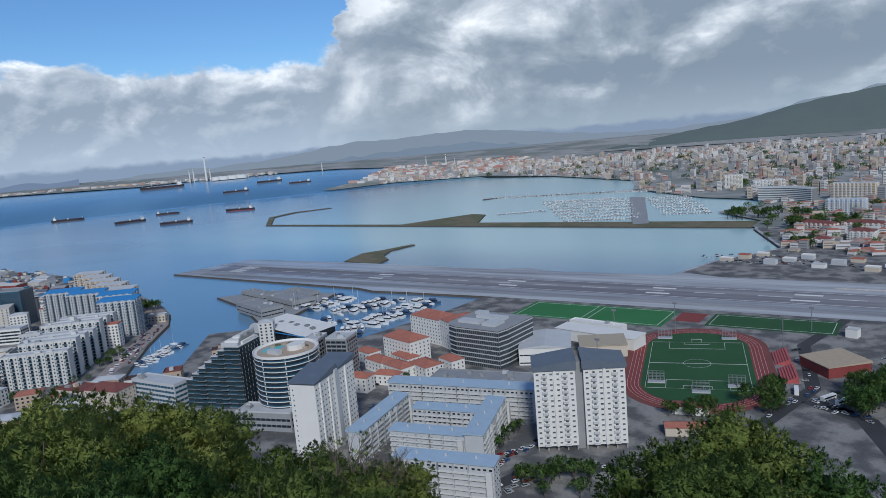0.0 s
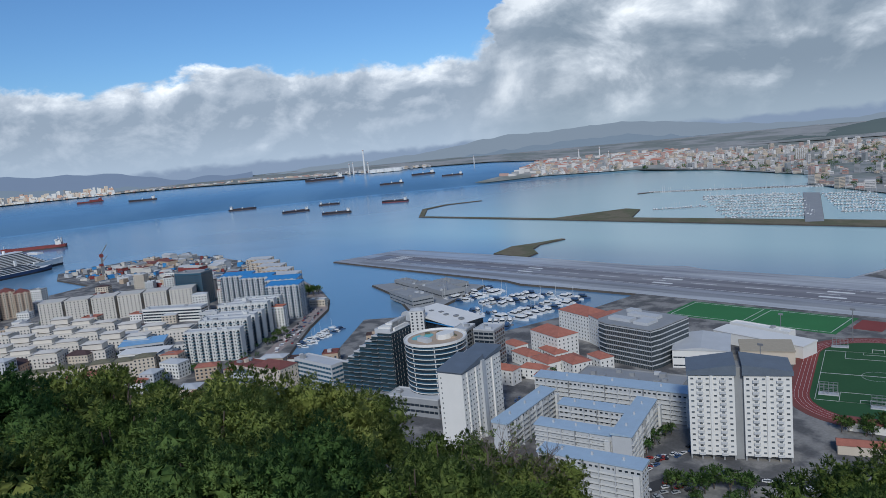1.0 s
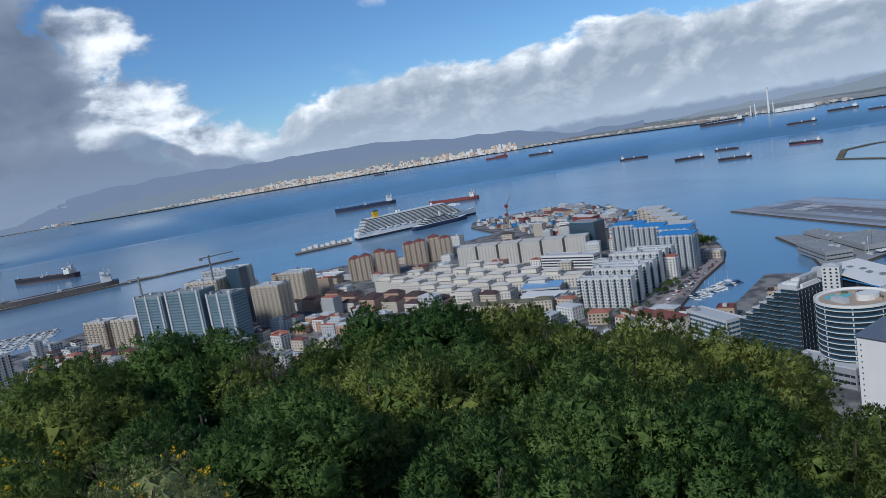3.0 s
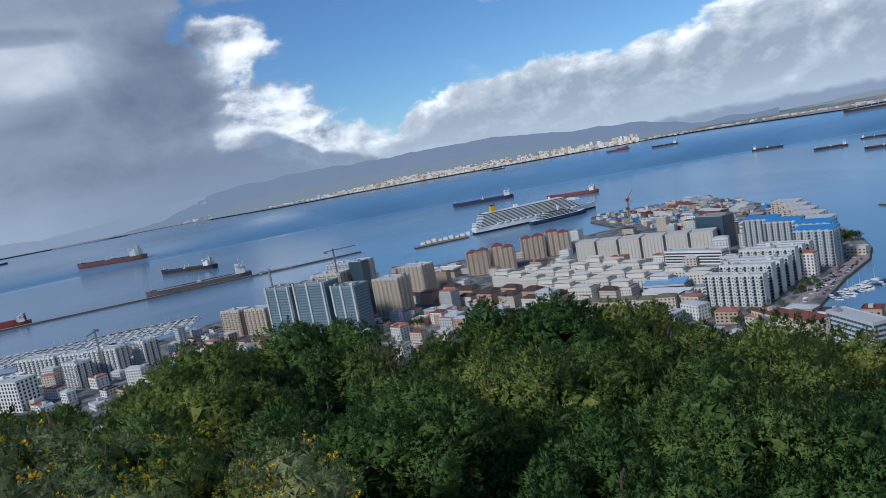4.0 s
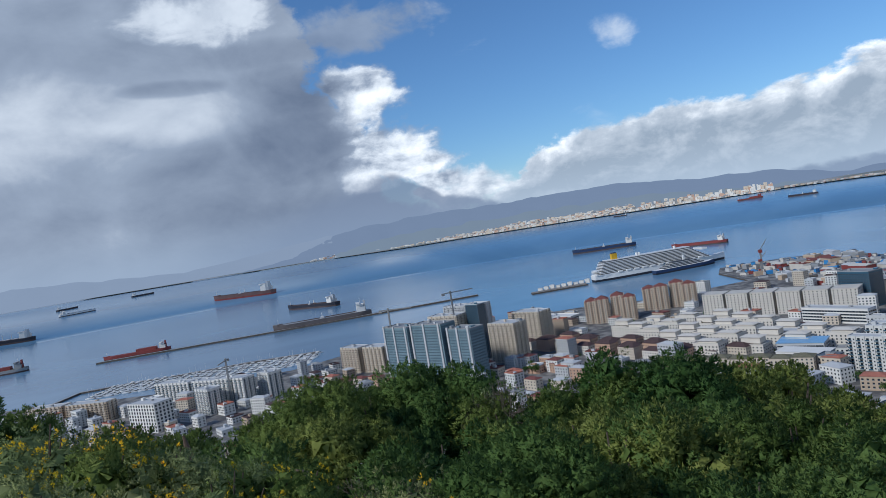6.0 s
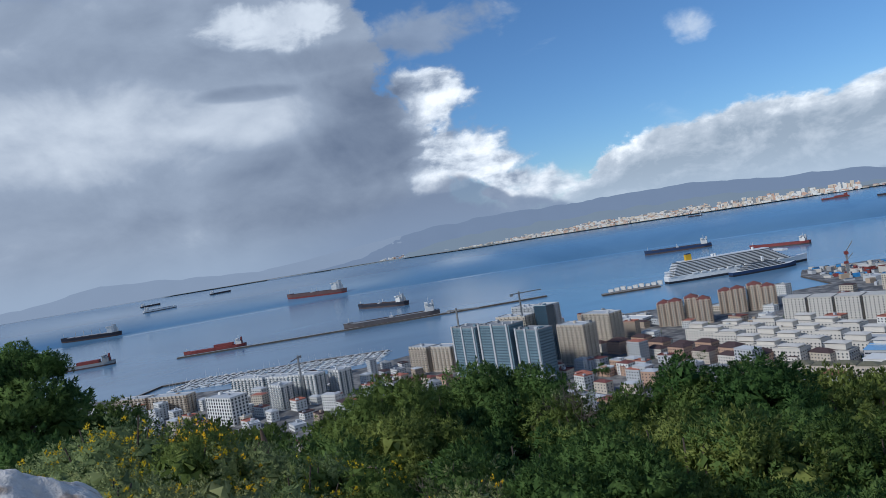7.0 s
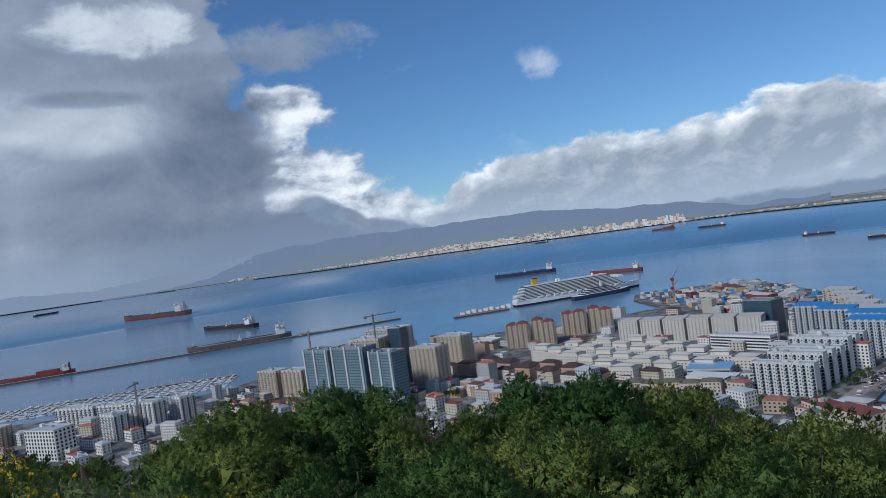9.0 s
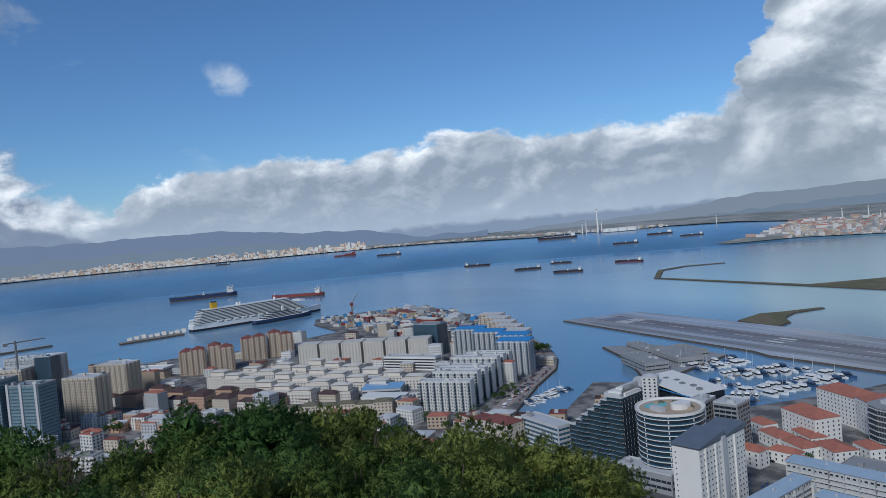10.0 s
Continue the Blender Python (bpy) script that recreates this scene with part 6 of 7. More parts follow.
# landmark blocks in the border town
def striped_hotel():
    h = thing("striped_hotel", "long curved hotel with white balcony stripes", "building", placed((-292, 1495), (-215, 1450), 2))
    w = 118
    n = 14
    arc = [(w * k / n, 10 * math.sin(math.pi * k / n)) for k in range(n + 1)]
    ring = arc + [(x, y + 16) for x, y in arc[::-1]]
    part("wall", Shape().prism(ring, -1, 27), STEEL, h)
    for j in range(8):
        part("balcony_stripe", Shape().prism([(x, y - 1.5) for x, y in arc] + [(x, y + 2) for x, y in arc[::-1]], j * 3.5 + 1.2, j * 3.5 + 2.9), BRIGHT, h)
    part("roof", Shape().prism(ring, 27, 28), PALE, h)


striped_hotel()
for a_, b_, d_, h_, wm, lab in (((-150, 1285), (-95, 1275), 20, 24, mat("sky_blue_render", (0.30, 0.45, 0.66), 0.85, 0.1), "sky-blue and white apartment building"), ((-165, 1490), (-95, 1470), 22, 30, mat("ochre_render", (0.55, 0.36, 0.15), 0.85, 0.1), "ochre apartment building in the border town"),
                                ((-330, 1640), (-270, 1660), 20, 26, PALE, "long pale apartment slab in the border town"), ((-420, 1760), (-380, 1770), 20, 30, CREAM, "cream apartment slab in the border town"), ((-1020, 2690), (-985, 2690), 25, 45, TAN, "lone tan tower near the lagoon"),
                                ((-95, 1020), (-66, 1012), 18, 14, BRIGHT, "white villa block with red roof"), ((-170, 1115), (-120, 1090), 18, 12, PINK, "long low barracks with a red roof"), ((-110, 1110), (-60, 1095), 16, 12, CREAM, "long low barracks with a red roof"),
                                ((-130, 985), (-110, 980), 14, 9, BRIGHT, "white house with a red roof"), ((-60, 1080), (-30, 1070), 16, 13, BRIGHT, "white flats near the border"), ((-20, 1020), (20, 1000), 16, 12, BRIGHT, "white flats near the border")):
    block(lab, a_, b_, d_, h_, wm, "hip" if h_ < 15 else "flat", BRICKRED if h_ < 15 else PALE, rise=4, style="mixed", bal=(BRIGHT, BRIGHT), group="border landmarks")
# shops and sheds along the frontier road
for k in range(16):
    x, y = -215 + k * 17, 872 + (k % 3) * 22 - k * 4
    block("low frontier shed beside parked cars", (x, y), (x + 13, y - 3), 8, 4 + k % 2, DICE.choice((BRIGHT, PALE, CREAM)), "flat", DICE.choice((BRIGHT, PALE, RED_TILE)), style="none", group="frontier sheds", name="frontier_shed", clutter=0)

# dark greenery between the houses of the border town
def greenery(name, label, seed, count, place):
    rng = random.Random(seed)
    vs, ns = [], []
    kinds = [crown_mesh(300 + k, 150, 0.34, 9, 0.9, tuft=5) for k in range(4)]
    while len(vs) < count:
        spot = place(rng)
        if spot is None:
            continue
        x, y, rad = spot
        v, _, n = kinds[rng.randrange(4)]
        base = 2 + max(0, math.hypot(x, y) - 1700) * 0.001
        vs.append(np.array([far(x + p[0] * rad, y + p[1] * rad, base + rad * 0.45 + p[2] * rad) for p in v]))
        ns.append(n)
    v = np.vstack(vs)
    me = make_mesh(name, v, np.arange(len(v)).reshape(-1, 3), DEEP, np.vstack(ns))
    return tagged(new(name, me), label, "trees", kind="stuff")


def border_spot(rng):
    b, r = rng.uniform(-34, 5), 1220 + 2500 * rng.random() ** 0.9
    x, y = polar(b, r)
    ok = inside(x, y, MAINLAND) and not (r < 1750 and x < -330) and noise.noise((x * 0.006, y * 0.006, 8)) > -0.05
    return (x, y, rng.uniform(5, 11)) if ok else None


def frontier_spot(rng):
    x, y = rng.uniform(-190, 60), rng.uniform(930, 1420)
    return (x, y, rng.uniform(3, 7)) if x > -150 - (y - 925) * 0.16 else None


def quarter_spot(rng):
    x, y = rng.uniform(-1000, -480), rng.uniform(-330, 330)
    ok = inside_ring(x, y, TOWN, 15) and hill_height(x, y) < 1.0 and min((x - p - 5) ** 2 + (y - q - 5) ** 2 for p, q in TAKEN) > 11 ** 2
    return (x, y, rng.uniform(2, 4)) if ok else None


greenery("border_greenery", "dark tree clumps among the houses of the border town", 51, 420, border_spot)
greenery("frontier_greenery", "garden trees between the frontier houses", 52, 90, frontier_spot)
greenery("town_greenery", "street trees and gardens between the town blocks", 53, 160, quarter_spot)

# ---- moles ----
land("detached_mole", [(-1440, -985), (-1532, -640), (-1600, -396), (-1678, -155), (-1668, -152), (-1590, -393), (-1522, -638), (-1430, -982)], 3.5, (GREY, ROCK), "long thin stone mole across the harbour mouth", "mole", kind="", slope=3)
land("north_mole", [(-1545, -25), (-1592, 92), (-1548, 98), (-1522, -22)], 3.0, (PALE_GROUND, ROCK), "concrete cruise mole with low sheds", "mole", kind="", slope=2)
land("marina_mole", [(-1075, -775), (-1100, -690), (-1105, -635), (-1140, -510), (-1150, -385), (-1142, -384), (-1131, -510), (-1096, -636), (-1090, -690), (-1066, -770), (-985, -765), (-985, -772)], 2.6, (GREY, ROCK), "curved stone mole round the southern marina", "mole", kind="", slope=2)
for k in range(9):
    y = -10 + k * 13
    block("low white shed on the cruise mole", (-1560 - k * 2.4, y), (-1558 - k * 2.4, y + 10), 8, 4 + k % 3 * 1.5, BRIGHT, style="none", group="mole sheds", name="mole_shed", z=3.0, clutter=0)


# ---- ships ----
def hull(length, beam, depth, draft_z=-0.5, sheer=0.08):
    s = Shape()
    n = 14
    low, high = [], []
    for k in range(n + 1):
        f_ = k / n
        wl = beam / 2 * min(1.0, (0.55 + f_ * 3.0), (1 - f_) * 4.2 + 0.03)
        dk = beam / 2 * min(1.0, (0.75 + f_ * 3.0), (1 - f_) * 5.5 + 0.05)
        x = length * (f_ - 0.5)
        bow = max(0.0, f_ - 0.86) * 5
        low.append((x - bow * length * 0.01, wl, draft_z))
        high.append((x, dk, depth + bow * depth * sheer * 4))
    rings = [[(x, y, z) for x, y, z in row] + [(x, -y, z) for x, y, z in row[::-1]] for row in (low, [(a[0] * 0.5 + b[0] * 0.5, a[1] * 0.5 + b[1] * 0.5, depth * 0.35) for a, b in zip(low, high)], high)]
    m_ = len(rings[0])
    s.v = [p for r in rings for p in r]
    for j in range(2):
        for k in range(m_):
            s.f.append((j * m_ + k, j * m_ + (k + 1) % m_, (j + 1) * m_ + (k + 1) % m_, (j + 1) * m_ + k)[::-1])
            s.i.append(1 - j)
    s.f.append(tuple(range(2 * m_, 3 * m_))[::-1])
    s.i.append(2)
    return s


def ship(stern, bow, paint=None, boot=None, deck=None, label="dark tanker at anchor in the bay", gear="tanker", house=None, group="ships at anchor"):
    (x0, y0), (x1, y1) = stern, bow
    length = math.hypot(x1 - x0, y1 - y0)
    afloat = pose((x0 + x1) / 2, (y0 + y1) / 2, 0, 0, 0, math.degrees(math.atan2(y1 - y0, x1 - x0)))
    base = Vector(far((x0 + x1) / 2, (y0 + y1) / 2, 0))
    t = thing("ship", label, "ship", Matrix.Translation(base), group)
    beam, depth = length * 0.15, length * 0.050 + 1.5
    house = house or BRIGHT
    part("hull", hull(length, beam, depth), [paint or HULL_DARK, boot or DECK, deck or DECK], t)
    hx = -length * 0.44
    hl = length * 0.085
    hh = length * 0.085
    s = Shape()
    s.box(hx, -beam * 0.42, depth, hx + hl, beam * 0.42, depth + hh * 0.55).box(hx + hl * 0.15, -beam * 0.36, depth + hh * 0.55, hx + hl, beam * 0.36, depth + hh * 0.85).box(hx + hl * 0.6, -beam * 0.52, depth + hh * 0.85, hx + hl, beam * 0.52, depth + hh * 1.02)
    dh = part("deckhouse", s, house, t)
    part("bridge_windows", Shape().box(hx + hl + 0.02, -beam * 0.48, depth + hh * 0.9, hx + hl + 0.25, beam * 0.48, depth + hh * 0.98), DARK_GLASS, dh)
    part("funnel", Shape().box(hx - hl * 0.1, -beam * 0.14, depth, hx + hl * 0.12, beam * 0.14, depth + hh * 1.25), HULL_RED if gear == "red" else PALE, t)
    part("mast", Shape().box(hx + hl * 0.5, -0.3, depth + hh, hx + hl * 0.5 + 0.6, 0.3, depth + hh * 1.6), BRIGHT, dh)
    part("foremast", Shape().box(length * 0.44, -0.4, depth, length * 0.44 + 0.8, 0.4, depth + hh * 0.7), BRIGHT, t)
    part("forecastle", Shape().box(length * 0.40, -beam * 0.2, depth, length * 0.455, beam * 0.2, depth + length * 0.012), paint or HULL_DARK, t)
    if gear == "tanker":
        part("pipe_rack", Shape().box(-length * 0.34, -1.2, depth + 0.3, length * 0.38, 1.2, depth + 1.8), DECK, t)
        part("manifold", Shape().box(-length * 0.02, -beam * 0.4, depth, length * 0.02, beam * 0.4, depth + 2.6), PALE, t)
        for q in (-1, 1):
            part("hose_crane", Shape().box(-0.6, q * beam * 0.25 - 0.6, depth, 0.6, q * beam * 0.25 + 0.6, depth + length * 0.05), BRIGHT, t)
    elif gear == "bulk":
        for k in range(5):
            x = -length * 0.3 + k * length * 0.14
            part("hatch", Shape().box(x, -beam * 0.28, depth, x + length * 0.09, beam * 0.28, depth + 2.2), PALE, t)
            part("deck_crane", Shape().box(x - length * 0.03, -0.8, depth, x - length * 0.03 + 1.6, 0.8, depth + length * 0.07), BRIGHT, t)
    elif gear == "red":
        part("wheelhouse_block", Shape().box(-length * 0.3, -beam * 0.35, depth, length * 0.0, beam * 0.35, depth + hh * 0.5), HULL_RED, t)
    # lay every part on the drawn-in surface of the bay
    for ob in t.children_recursive:
        for v in ob.data.vertices:
            v.co = Vector(far(*(afloat @ v.co))) - base
    return t


for st_, bw, kw in (((-2609, 1265), (-2540, 1348), {}), ((-2083, 1301), (-2117, 1215), {}), ((-2222, 1431), (-2166, 1485), {}), ((-1791, 1267), (-1853, 1200), {}), ((-1860, 1557), (-1945, 1508), dict(boot=HULL_RED)),
                    ((-2921, 2423), (-2976, 2305), {}), ((-4529, 3174), (-4663, 2905), dict(deck=HULL_RED, gear="bulk", label="bulk carrier with rust-red deck off the refinery")), ((-3534, 3210), (-3572, 3038), {}), ((-2971, 2920), (-3034, 2812), {}),
                    ((-2579, 351), (-2591, 127), dict(paint=HULL_BLUE, label="long navy-blue tanker with pale lettering bars")), ((-5779, 1790), (-5753, 1594), dict(paint=HULL_RED, gear="red", house=HULL_RED, label="bright red ship off the far city")), ((-4794, 1823), (-4908, 1679), dict(label="dark tanker off the far shore")),
                    ((-3093, -1202), (-3229, -1555), dict(paint=mat("faded_rust_hull", (0.17, 0.10, 0.095), 0.6, 0.2, 0.05, 0.4), boot=HULL_RED, label="rust-red tanker at anchor")), ((-1985, -587), (-2083, -772), dict(label="dark tanker with red boot-topping near the mole")), ((-1612, -400), (-1546, -617), dict(paint=mat("worn_grey_hull", (0.13, 0.115, 0.115), 0.6, 0.2, 0.05, 0.4), deck=GREY, label="grey-decked tanker moored at the mole")),
                    ((-2463, -1930), (-2481, -2222), dict(label="dark ship with white cranes", gear="bulk")), ((-4160, -3049), (-4367, -2934), dict(paint=BOAT_WHITE, deck=HULL_BLUE, label="white passenger ferry in the bay")), ((-1508, -1208), (-1449, -1370), dict(paint=GREY, deck=PARK, house=GREY, gear="red", label="low grey barge at anchor")),
                    ((-1500, -845), (-1462, -985), dict(paint=HULL_RED, deck=HULL_RED, gear="red", house=BRIGHT, label="red workboat moored at the mole end")), ((-2105, 540), (-2190, 400), dict(paint=HULL_RED, deck=HULL_RED, gear="plain", house=BRIGHT, label="red supply ship beyond the cruise mole")),
                    ((-6900, 900), (-6950, 780), {}), ((-5900, -3600), (-6100, -3500), {}), ((-5300, -3900), (-5500, -3850), {})):
    ship(st_, bw, **kw)


def cruise_ship():
    a, b = Vector((-1588, 114)), Vector((-1672, 418))
    length = (b - a).length
    mid = (a + b) / 2
    t = thing("cruise_ship", "white cruise ship with a yellow funnel at the mole", "ship", pose(mid.x, mid.y, 0, 0, 0, math.degrees(math.atan2(b.y - a.y, b.x - a.x))))
    part("hull", hull(length, 38, 14), [BOAT_WHITE, HULL_DARK, BOAT_WHITE], t)
    for j in range(9):
        z = 14 + j * 3.1
        x0, x1 = -length * 0.47 + j * 1.6, length * (0.36 - j * 0.018)
        part("deck", Shape().box(x0, -18.5, z, x1, 18.5, z + 1.3), BOAT_WHITE, t)
        part("cabin_wall", Shape().box(x0 + 2, -16.2, z + 1.3, x1 - 2, 16.2, z + 3.1), mat("cabin_glass", (0.075, 0.085, 0.10), 0.5, 0.3, 0.2, 0.5), t)
    for j in range(4):
        part("stern_tier", Shape().box(-length * 0.49, -17 + j, 14 + j * 3.1, -length * 0.46, 17 - j, 15.6 + j * 3.1), BOAT_WHITE, t)
    part("lido_deck", Shape().box(-length * 0.4, -14, 42, length * 0.22, 14, 43.5), BOAT_WHITE, t)
    part("bridge", Shape().box(length * 0.30, -20, 32, length * 0.34, 20, 36), BOAT_WHITE, t)
    fn = part("funnel", Shape().prism([(-110, -5), (-97, -4), (-97, 4), (-110, 5)], 43, 56), YELLOW, t, "yellow funnel with dark top")
    part("funnel_cap", Shape().box(-109, -4, 56, -98, 4, 58), HULL_BLUE, fn)
    for x in (-50, -44, 40):
        part("radar_dome", Shape().prism([(x + 3 * math.cos(q * 0.785), 3 * math.sin(q * 0.785)) for q in range(8)], 43.5, 49), BOAT_WHITE, t)
    for q in range(11):
        x = -100 + q * 19
        part("lifeboat", Shape().prism([(x - 6, 18.2), (x - 5, 20.6), (x + 5, 20.6), (x + 6, 18.2)], 15, 18.2), BOAT_WHITE, t)
        part("lifeboat", Shape().prism([(x - 6, -18.2), (x + 6, -18.2), (x + 5, -20.6), (x - 5, -20.6)], 15, 18.2), BOAT_WHITE, t)


cruise_ship()


def liner():
    a, b = Vector((-1556, 240)), Vector((-1612, 380))
    length = (b - a).length
    mid = (a + b) / 2
    t = thing("moored_liner", "dark-hulled white ship moored in front of the cruise ship", "ship", pose(mid.x, mid.y, 0, 0, 0, math.degrees(math.atan2(b.y - a.y, b.x - a.x))))
    part("hull", hull(length, 24, 9), [HULL_BLUE, HULL_DARK, BOAT_WHITE], t)
    for j in range(4):
        part("deck", Shape().box(-length * 0.38 + j * 8, -10, 9 + j * 3, length * 0.3 - j * 9, 10, 9.8 + j * 3), BOAT_WHITE, t)
        part("cabin_wall", Shape().box(-length * 0.37 + j * 8, -9, 9.8 + j * 3, length * 0.29 - j * 9, 9, 12 + j * 3), mat("cabin_glass", (0.12, 0.15, 0.18), 0.3), t)
    part("mast", Shape().box(-2, -2, 21, 2, 2, 32), BOAT_WHITE, t)


liner()


# ---- boats ----
def boat_shape(kind):
    """One yacht about 10 m long, bow along x."""
    s = Shape()
    dk = [(-5, -1.5), (2, -1.6), (5.2, 0), (2, 1.6), (-5, 1.5)]
    s.prism([(x * 0.92, y * 0.8) for x, y in dk], -0.3, 1.2, 0, ring2=dk)
    if kind == "motor":
        s.prism([(-3.4, -1.2), (1.6, -1.2), (2.4, 0), (1.6, 1.2), (-3.4, 1.2)], 1.2, 2.1, 1, 0).box(-3.0, -1.0, 2.1, 0.6, 1.0, 2.9, 0)
    else:
        s.prism([(-2.5, -0.8), (1.5, -0.6), (1.5, 0.6), (-2.5, 0.8)], 1.2, 1.7, 0)
        s.box(0.3, -0.06, 1.2, 0.42, 0.06, 12).box(-4.0, -0.08, 2.4, 0.3, 0.08, 2.6)
    return s


BOAT_KINDS = [boat_shape("motor"), boat_shape("sail")]
BOAT_MESHES = [b_.mesh("boat", [hull_, DARK_GLASS]) for hull_ in (BOAT_WHITE, mat("blue_gelcoat", (0.05, 0.10, 0.20), 0.35, 0.05, 0.3, 2.0)) for b_ in BOAT_KINDS]
BR = random.Random(5)


def boat(x, y, turn, k=1.0, kind=None):
    which = (0 if BR.random() < 0.82 else 1) if kind is None else kind
    dark = BR.random() < 0.22
    ob = new("motor_yacht" if which == 0 else "sailing_yacht", BOAT_MESHES[which + 2 * dark])
    ob.matrix_basis = pose(x, y, 0.05, 0, 0, turn) @ Matrix.Diagonal((k, k, k, 1))
    return tagged(ob, f"{'navy' if dark else 'white'} motor yacht moored at a pontoon" if which == 0 else f"{'navy' if dark else 'white'} sailing yacht with a bare mast", "boat", "moored boats")


def pontoon(a, b, wd=2.2, boats=True, gap=6.0, size=1.0, both=True):
    a, b = Vector(a), Vector(b)
    d = b - a
    n = d.normalized()
    side = Vector((-n.y, n.x))
    m_ = placed(a, b, 0)
    solid("pontoon", Shape().box(0, -wd / 2, -0.4, d.length, wd / 2, 0.5), PALE_GROUND, "narrow floating pontoon with moored boats", "pontoon", "pontoons", m=m_)
    if not boats:
        return
    turn = math.degrees(math.atan2(side.y, side.x))
    q = 3.0
    while q < d.length - 2:
        for s_ in ((1, -1) if both else (1,)):
            if BR.random() < 0.86:
                k = size * BR.uniform(0.75, 1.35)
                p = a + n * q + side * s_ * (wd / 2 + 5.6 * k)
                boat(p.x, p.y, turn + (0 if s_ > 0 else 180) + 180 * (BR.random() < 0.3), k)
        q += gap * BR.uniform(0.85, 1.15) * size


for a_, b_, k_ in (((-577, 528), (-569, 606), 1.25), ((-528, 532), (-501, 610), 1.3), ((-463, 490), (-461, 612), 1.35), ((-521, 484), (-499, 522), 1.3), ((-474, 470), (-446, 488), 1.4)):
    pontoon(a_, b_, 3.0, gap=4.2, size=k_ * 1.12)
for a_, b_, both_ in (((-576, 330), (-607, 398), True), ((-566, 300), (-630, 372), False)):
    pontoon(a_, b_, 2.0, gap=5.2, size=0.8, both=both_)

def far_boats(name, label, rows):
    """Marina fleets too many and too small to count."""
    s = Shape()
    for a, b in rows:
        a, b = Vector(a), Vector(b)
        d = b - a
        n = d.normalized()
        side = Vector((-n.y, n.x))
        s.merge(Shape().box(0, -1.2, -0.3, d.length, 1.2, 0.6, 2), placed(a, b, 0))
        q = 3.0
        while q < d.length:
            for s_ in (1, -1):
                if BR.random() < 0.85:
                    k = BR.uniform(0.8, 1.4)
                    p = a + n * q + side * s_ * (1.4 + 5.5 * k)
                    s.merge(BOAT_KINDS[0 if BR.random() < 0.7 else 1], pose(p.x, p.y, 0.05, 0, 0, math.degrees(math.atan2(side.y, side.x)) + 180 * (s_ < 0)) @ Matrix.Diagonal((k, k, k, 1)))
            q += BR.uniform(4.5, 7)
    return solid(name, s, [BOAT_WHITE, DARK_GLASS, PALE_GROUND], label, "boats", kind="stuff")


far_boats("south_marina_fleet", "tight rows of white boats in the southern marina", [((-1140 + 3.4 * k, -392 - 27 * k), (-1046 + 3.4 * k, -380 - 27 * k)) for k in range(13)])
rows = []
for j in range(8):
    f_ = j / 7
    qx, qy = -590 + 150 * f_, 1600 - 330 * f_
    rows.append(((qx - 8, qy), (qx - 150 - 60 * (1 - f_), qy - 40)))
    if j < 7:
        rows.append(((qx + 34, qy + 4), (qx + 34 + 95 - 10 * f_, qy + 22)))
rows += [((-1020, 1690), (-690, 1765)), ((-690, 1765), (-500, 1775)), ((-790, 1560), (-640, 1625)), ((-800, 1340), (-705, 1395))]
far_boats("marina_fleet", "crowded rows of white boats in the far marina", rows)
land("marina_quay", [(-600, 1623), (-563, 1615), (-409, 1190), (-434, 1180)], 2.2, (GREY, ROCK), "grey quay between the boat rows", "quay", kind="", slope=2)
land("outer_pier", [(-1030, 1655), (-1040, 1672), (-1005, 1712), (-680, 1785), (-500, 1795), (-500, 1785), (-678, 1775), (-1000, 1702)], 2.2, (GREY, ROCK), "long outer pier of the far marina", "pier", kind="", slope=2)


# ---- cars ----
CAR_PAINT = [mat("white_car_paint", (0.7, 0.7, 0.7), 0.3, 0.02), mat("silver_car_paint", (0.35, 0.36, 0.37), 0.3, 0.02), mat("black_car_paint", (0.02, 0.02, 0.022), 0.3, 0.02), mat("red_car_paint", (0.35, 0.03, 0.025), 0.3, 0.02), mat("blue_car_paint", (0.04, 0.09, 0.22), 0.3, 0.02)]
RUBBER = mat("tyre_rubber", (0.02, 0.02, 0.02), 0.9, 0.05)


def make_car(paint, name):
    c = thing("car", f"small {name} car parked by the road", "car", pose(0, 0, -50), "parked cars")
    s = Shape().prism([(-2.1, -0.85), (2.1, -0.85), (2.1, 0.85), (-2.1, 0.85)], 0.3, 0.85, ring2=[(-2.1, -0.82), (2.0, -0.8), (2.0, 0.8), (-2.1, 0.82)])
    part("body", s, paint, c)
    part("cabin", Shape().prism([(-1.7, -0.75), (0.9, -0.75), (0.9, 0.75), (-1.7, 0.75)], 0.85, 1.42, 0, 1, ring2=[(-1.3, -0.62), (0.3, -0.62), (0.3, 0.62), (-1.3, 0.62)]), [DARK_GLASS, paint], c)
    for x in (-1.3, 1.3):
        for y in (-0.88, 0.72):
            part("wheel", Shape().prism([(x + 0.32 * math.cos(q * 1.047), 0.32 + 0.32 * math.sin(q * 1.047)) for q in range(6)], 0, 0.16), RUBBER, c, at=Matrix(((1, 0, 0, 0), (0, 0, 1, y), (0, 1, 0, 0), (0, 0, 0, 1))))
    return c


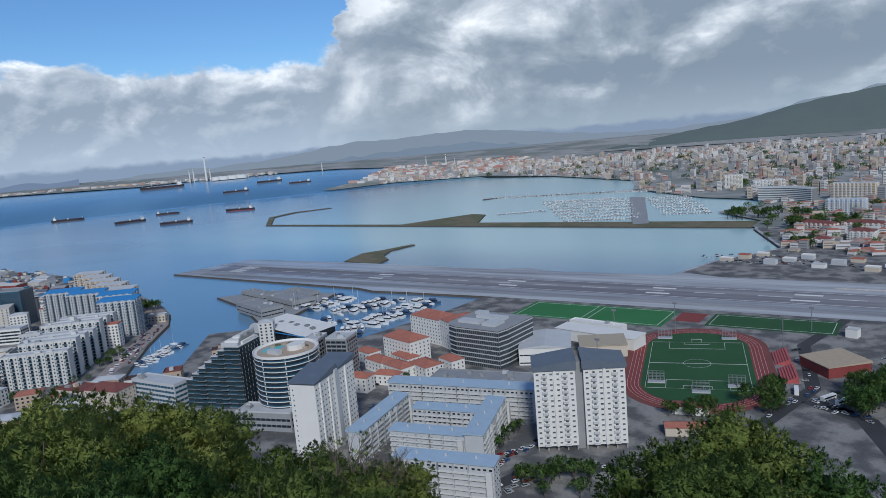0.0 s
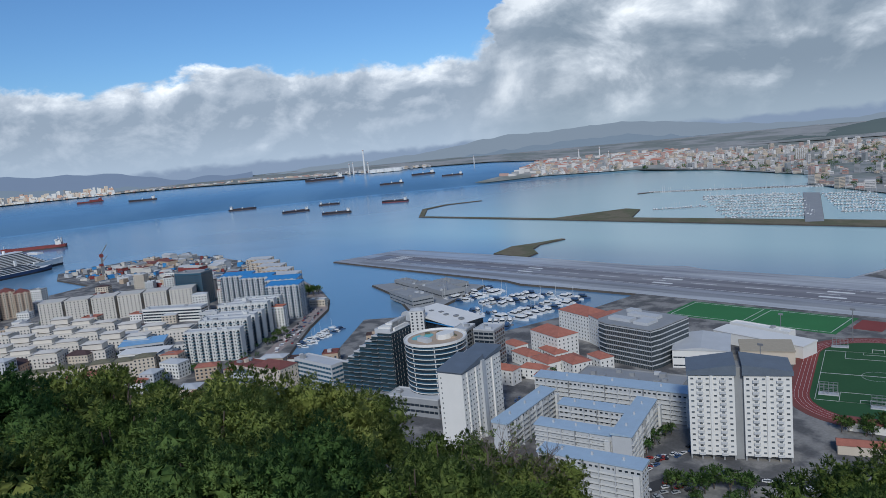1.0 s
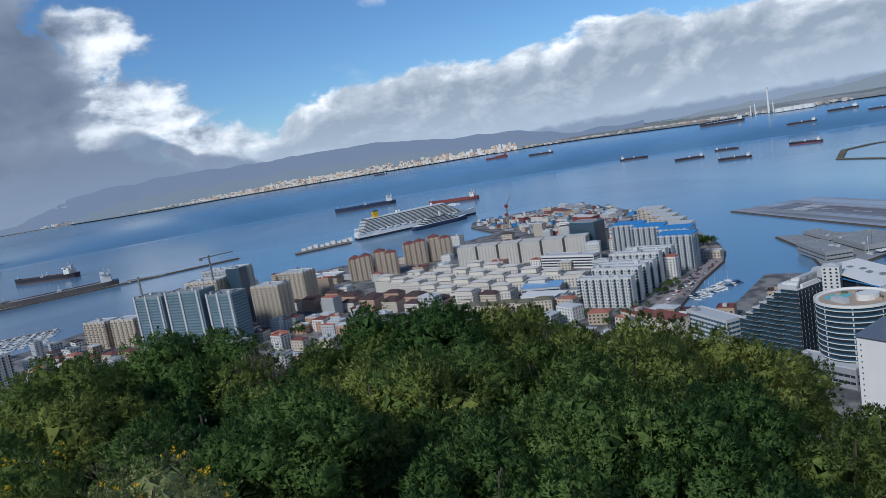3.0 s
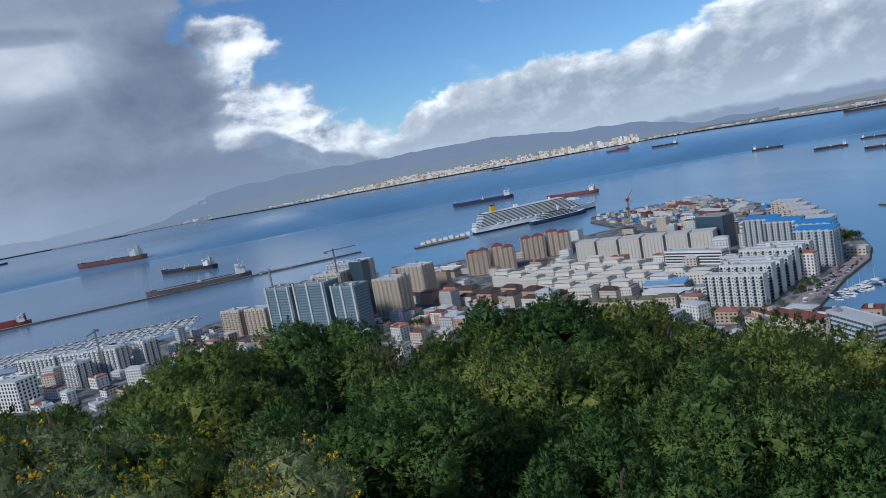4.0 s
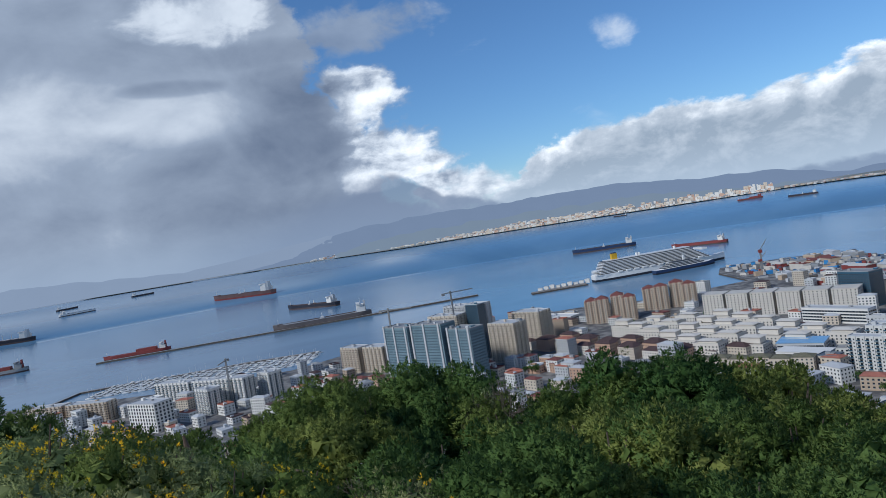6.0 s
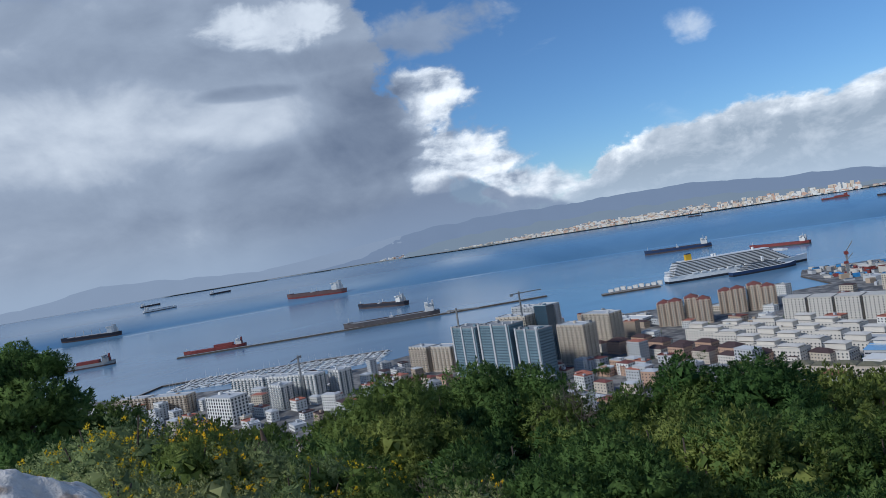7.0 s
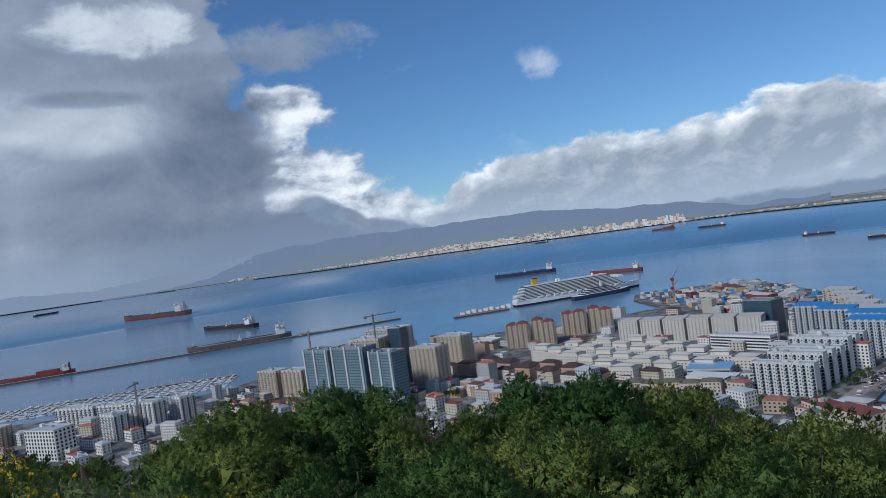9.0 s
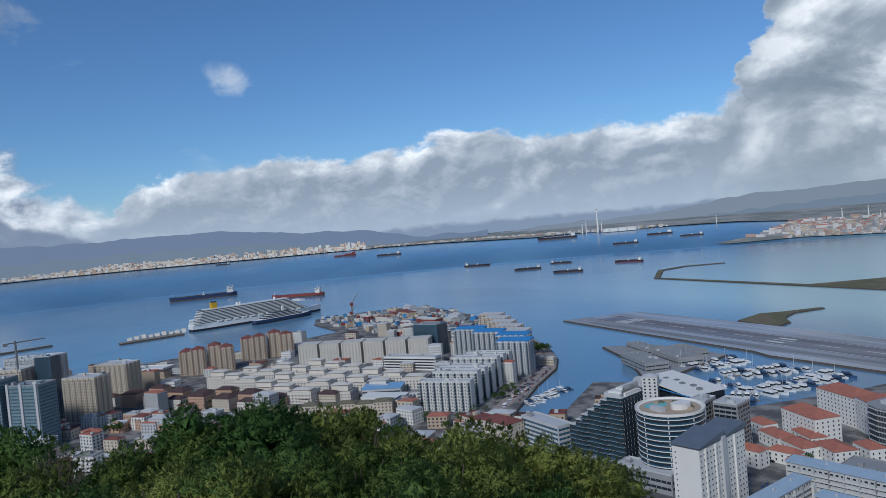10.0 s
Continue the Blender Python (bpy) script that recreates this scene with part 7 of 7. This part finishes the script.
CR = random.Random(9)
CAR_SPOTS = []
for a, b, n, jit in (((-196, 300), (-180, 340), 12, 3), ((-186, 262), (-150, 318), 20, 6), ((-190, 296), (-182, 345), 14, 2), ((-320, 330), (-300, 345), 8, 3), ((-150, 318), (-120, 326), 6, 2), ((-80, 400), (-62, 470), 12, 4), ((-62, 450), (-30, 430), 12, 5), ((-48, 445), (-30, 470), 8, 3), ((-66, 480), (-84, 555), 8, 3), ((-40, 540), (-15, 540), 6, 4),
                     ((-604, 330), (-700, 428), 40, 4), ((-590, 330), (-690, 432), 30, 2), ((-360, 372), (-335, 372), 12, 6), ((-232, 900), (-150, 900), 26, 14), ((-210, 872), (-100, 862), 26, 8), ((-140, 885), (-40, 850), 24, 6)):
    for _ in range(n):
        f_ = CR.random()
        x, y = a[0] + (b[0] - a[0]) * f_ + CR.uniform(-jit, jit), a[1] + (b[1] - a[1]) * f_ + CR.uniform(-jit, jit)
        CAR_SPOTS.append((x, y, math.degrees(math.atan2(b[1] - a[1], b[0] - a[0])) + CR.choice((0, 180, 90)) * (jit > 2)))
PROTO = [make_car(p, n) for p, n in zip(CAR_PAINT, ("white", "silver", "black", "red", "blue"))]
for k, (x, y, a) in enumerate(CAR_SPOTS):
    src = PROTO[CR.choice((0, 0, 0, 1, 1, 2, 2, 3, 4))]
    z = 2.2 if y > 645 else 2.07
    if k < 5:
        PROTO[k].matrix_basis = pose(x, y, z, 0, 0, a)
    else:
        copy_thing(src, pose(x, y, z, 0, 0, a))
# white buses at the kerb
for x, y, a in ((-52, 455, 60), (-44, 452, 60), (-36, 500, 80), (-70, 460, 100)):
    b_ = thing("bus", "white single-deck bus parked near the roundabout", "bus", pose(x, y, 2.07, 0, 0, a), "parked buses")
    part("body", Shape().box(-5.5, -1.25, 0.4, 5.5, 1.25, 3.0), BOAT_WHITE, b_)
    part("window_band", Shape().box(-5.2, -1.28, 1.5, 5.2, 1.28, 2.4), DARK_GLASS, b_)
    for q in (-3.4, 3.4):
        part("wheel", Shape().box(q - 0.5, -1.27, 0, q + 0.5, 1.27, 0.9), RUBBER, b_)

# floodlight masts and lamp posts
for x, y, h in ((-196, 452, 24), (-176, 566, 24), (-92, 548, 24), (-226, 560, 16), (-80, 600, 18)):
    p_ = thing("floodlight_mast", "thin grey floodlight mast beside the pitch", "mast", pose(x, y, 2), "floodlight masts")
    po = part("pole", Shape().prism([(0.3 * math.cos(q), 0.3 * math.sin(q)) for q in np.linspace(0, 5.2, 6)], 0, h), METAL, p_)
    part("lamp_head", Shape().box(-1.8, -0.3, h, 1.8, 0.3, h + 1.4), METAL, po)

# ---- trees in the town ----
SMALL = []
for k in range(3):
    v, f, q = crown_mesh(40 + k, 900, 0.20, 14, 0.9)
    SMALL.append(make_mesh("crown", v, f, DEEP, q))
TRUNKS = [branches(20 + k, 5).mesh("trunk", [BARK]) for k in range(2)]
NR = random.Random(31)


def town_tree(x, y, rad, k):
    t = thing("tree", "small dark-green street tree in the town", "tree", pose(x, y, 2 + rad * 1.5), "town trees")
    t.matrix_basis = pose(x, y, 2 + rad * 1.5, 0, 0, k * 50) @ Matrix.Diagonal((rad, rad, rad, 1))
    part("crown", SMALL[k % 3], None, t)
    part("trunk", TRUNKS[k % 2], None, t)


k = 0
for (cx, cy), sx, sy, n, lo, hi in (((-80, 440), 10, 22, 16, 3, 6), ((-28, 460), 12, 26, 22, 4, 7), ((-150, 290), 16, 16, 10, 3, 6), ((-780, 470), 26, 10, 12, 4, 7), ((-110, 400), 14, 10, 12, 2.5, 5), ((-330, 398), 20, 10, 8, 2, 4), ((-620, 330), 16, 30, 10, 2, 3.5), ((-200, 310), 8, 26, 8, 2.5, 4.5),
                                ((-150, 1140), 60, 30, 22, 5, 9), ((-260, 1250), 60, 20, 16, 5, 9), ((-60, 1330), 80, 30, 26, 5, 9), ((-150, 1010), 24, 24, 12, 3, 6), ((-760, -40), 60, 60, 14, 3, 5), ((-700, 60), 40, 20, 10, 3, 5), ((-560, 180), 40, 60, 18, 3, 5)):
    for _ in range(n):
        town_tree(NR.gauss(cx, sx * 0.6), NR.gauss(cy, sy * 0.6), NR.uniform(lo, hi), k)
        k += 1
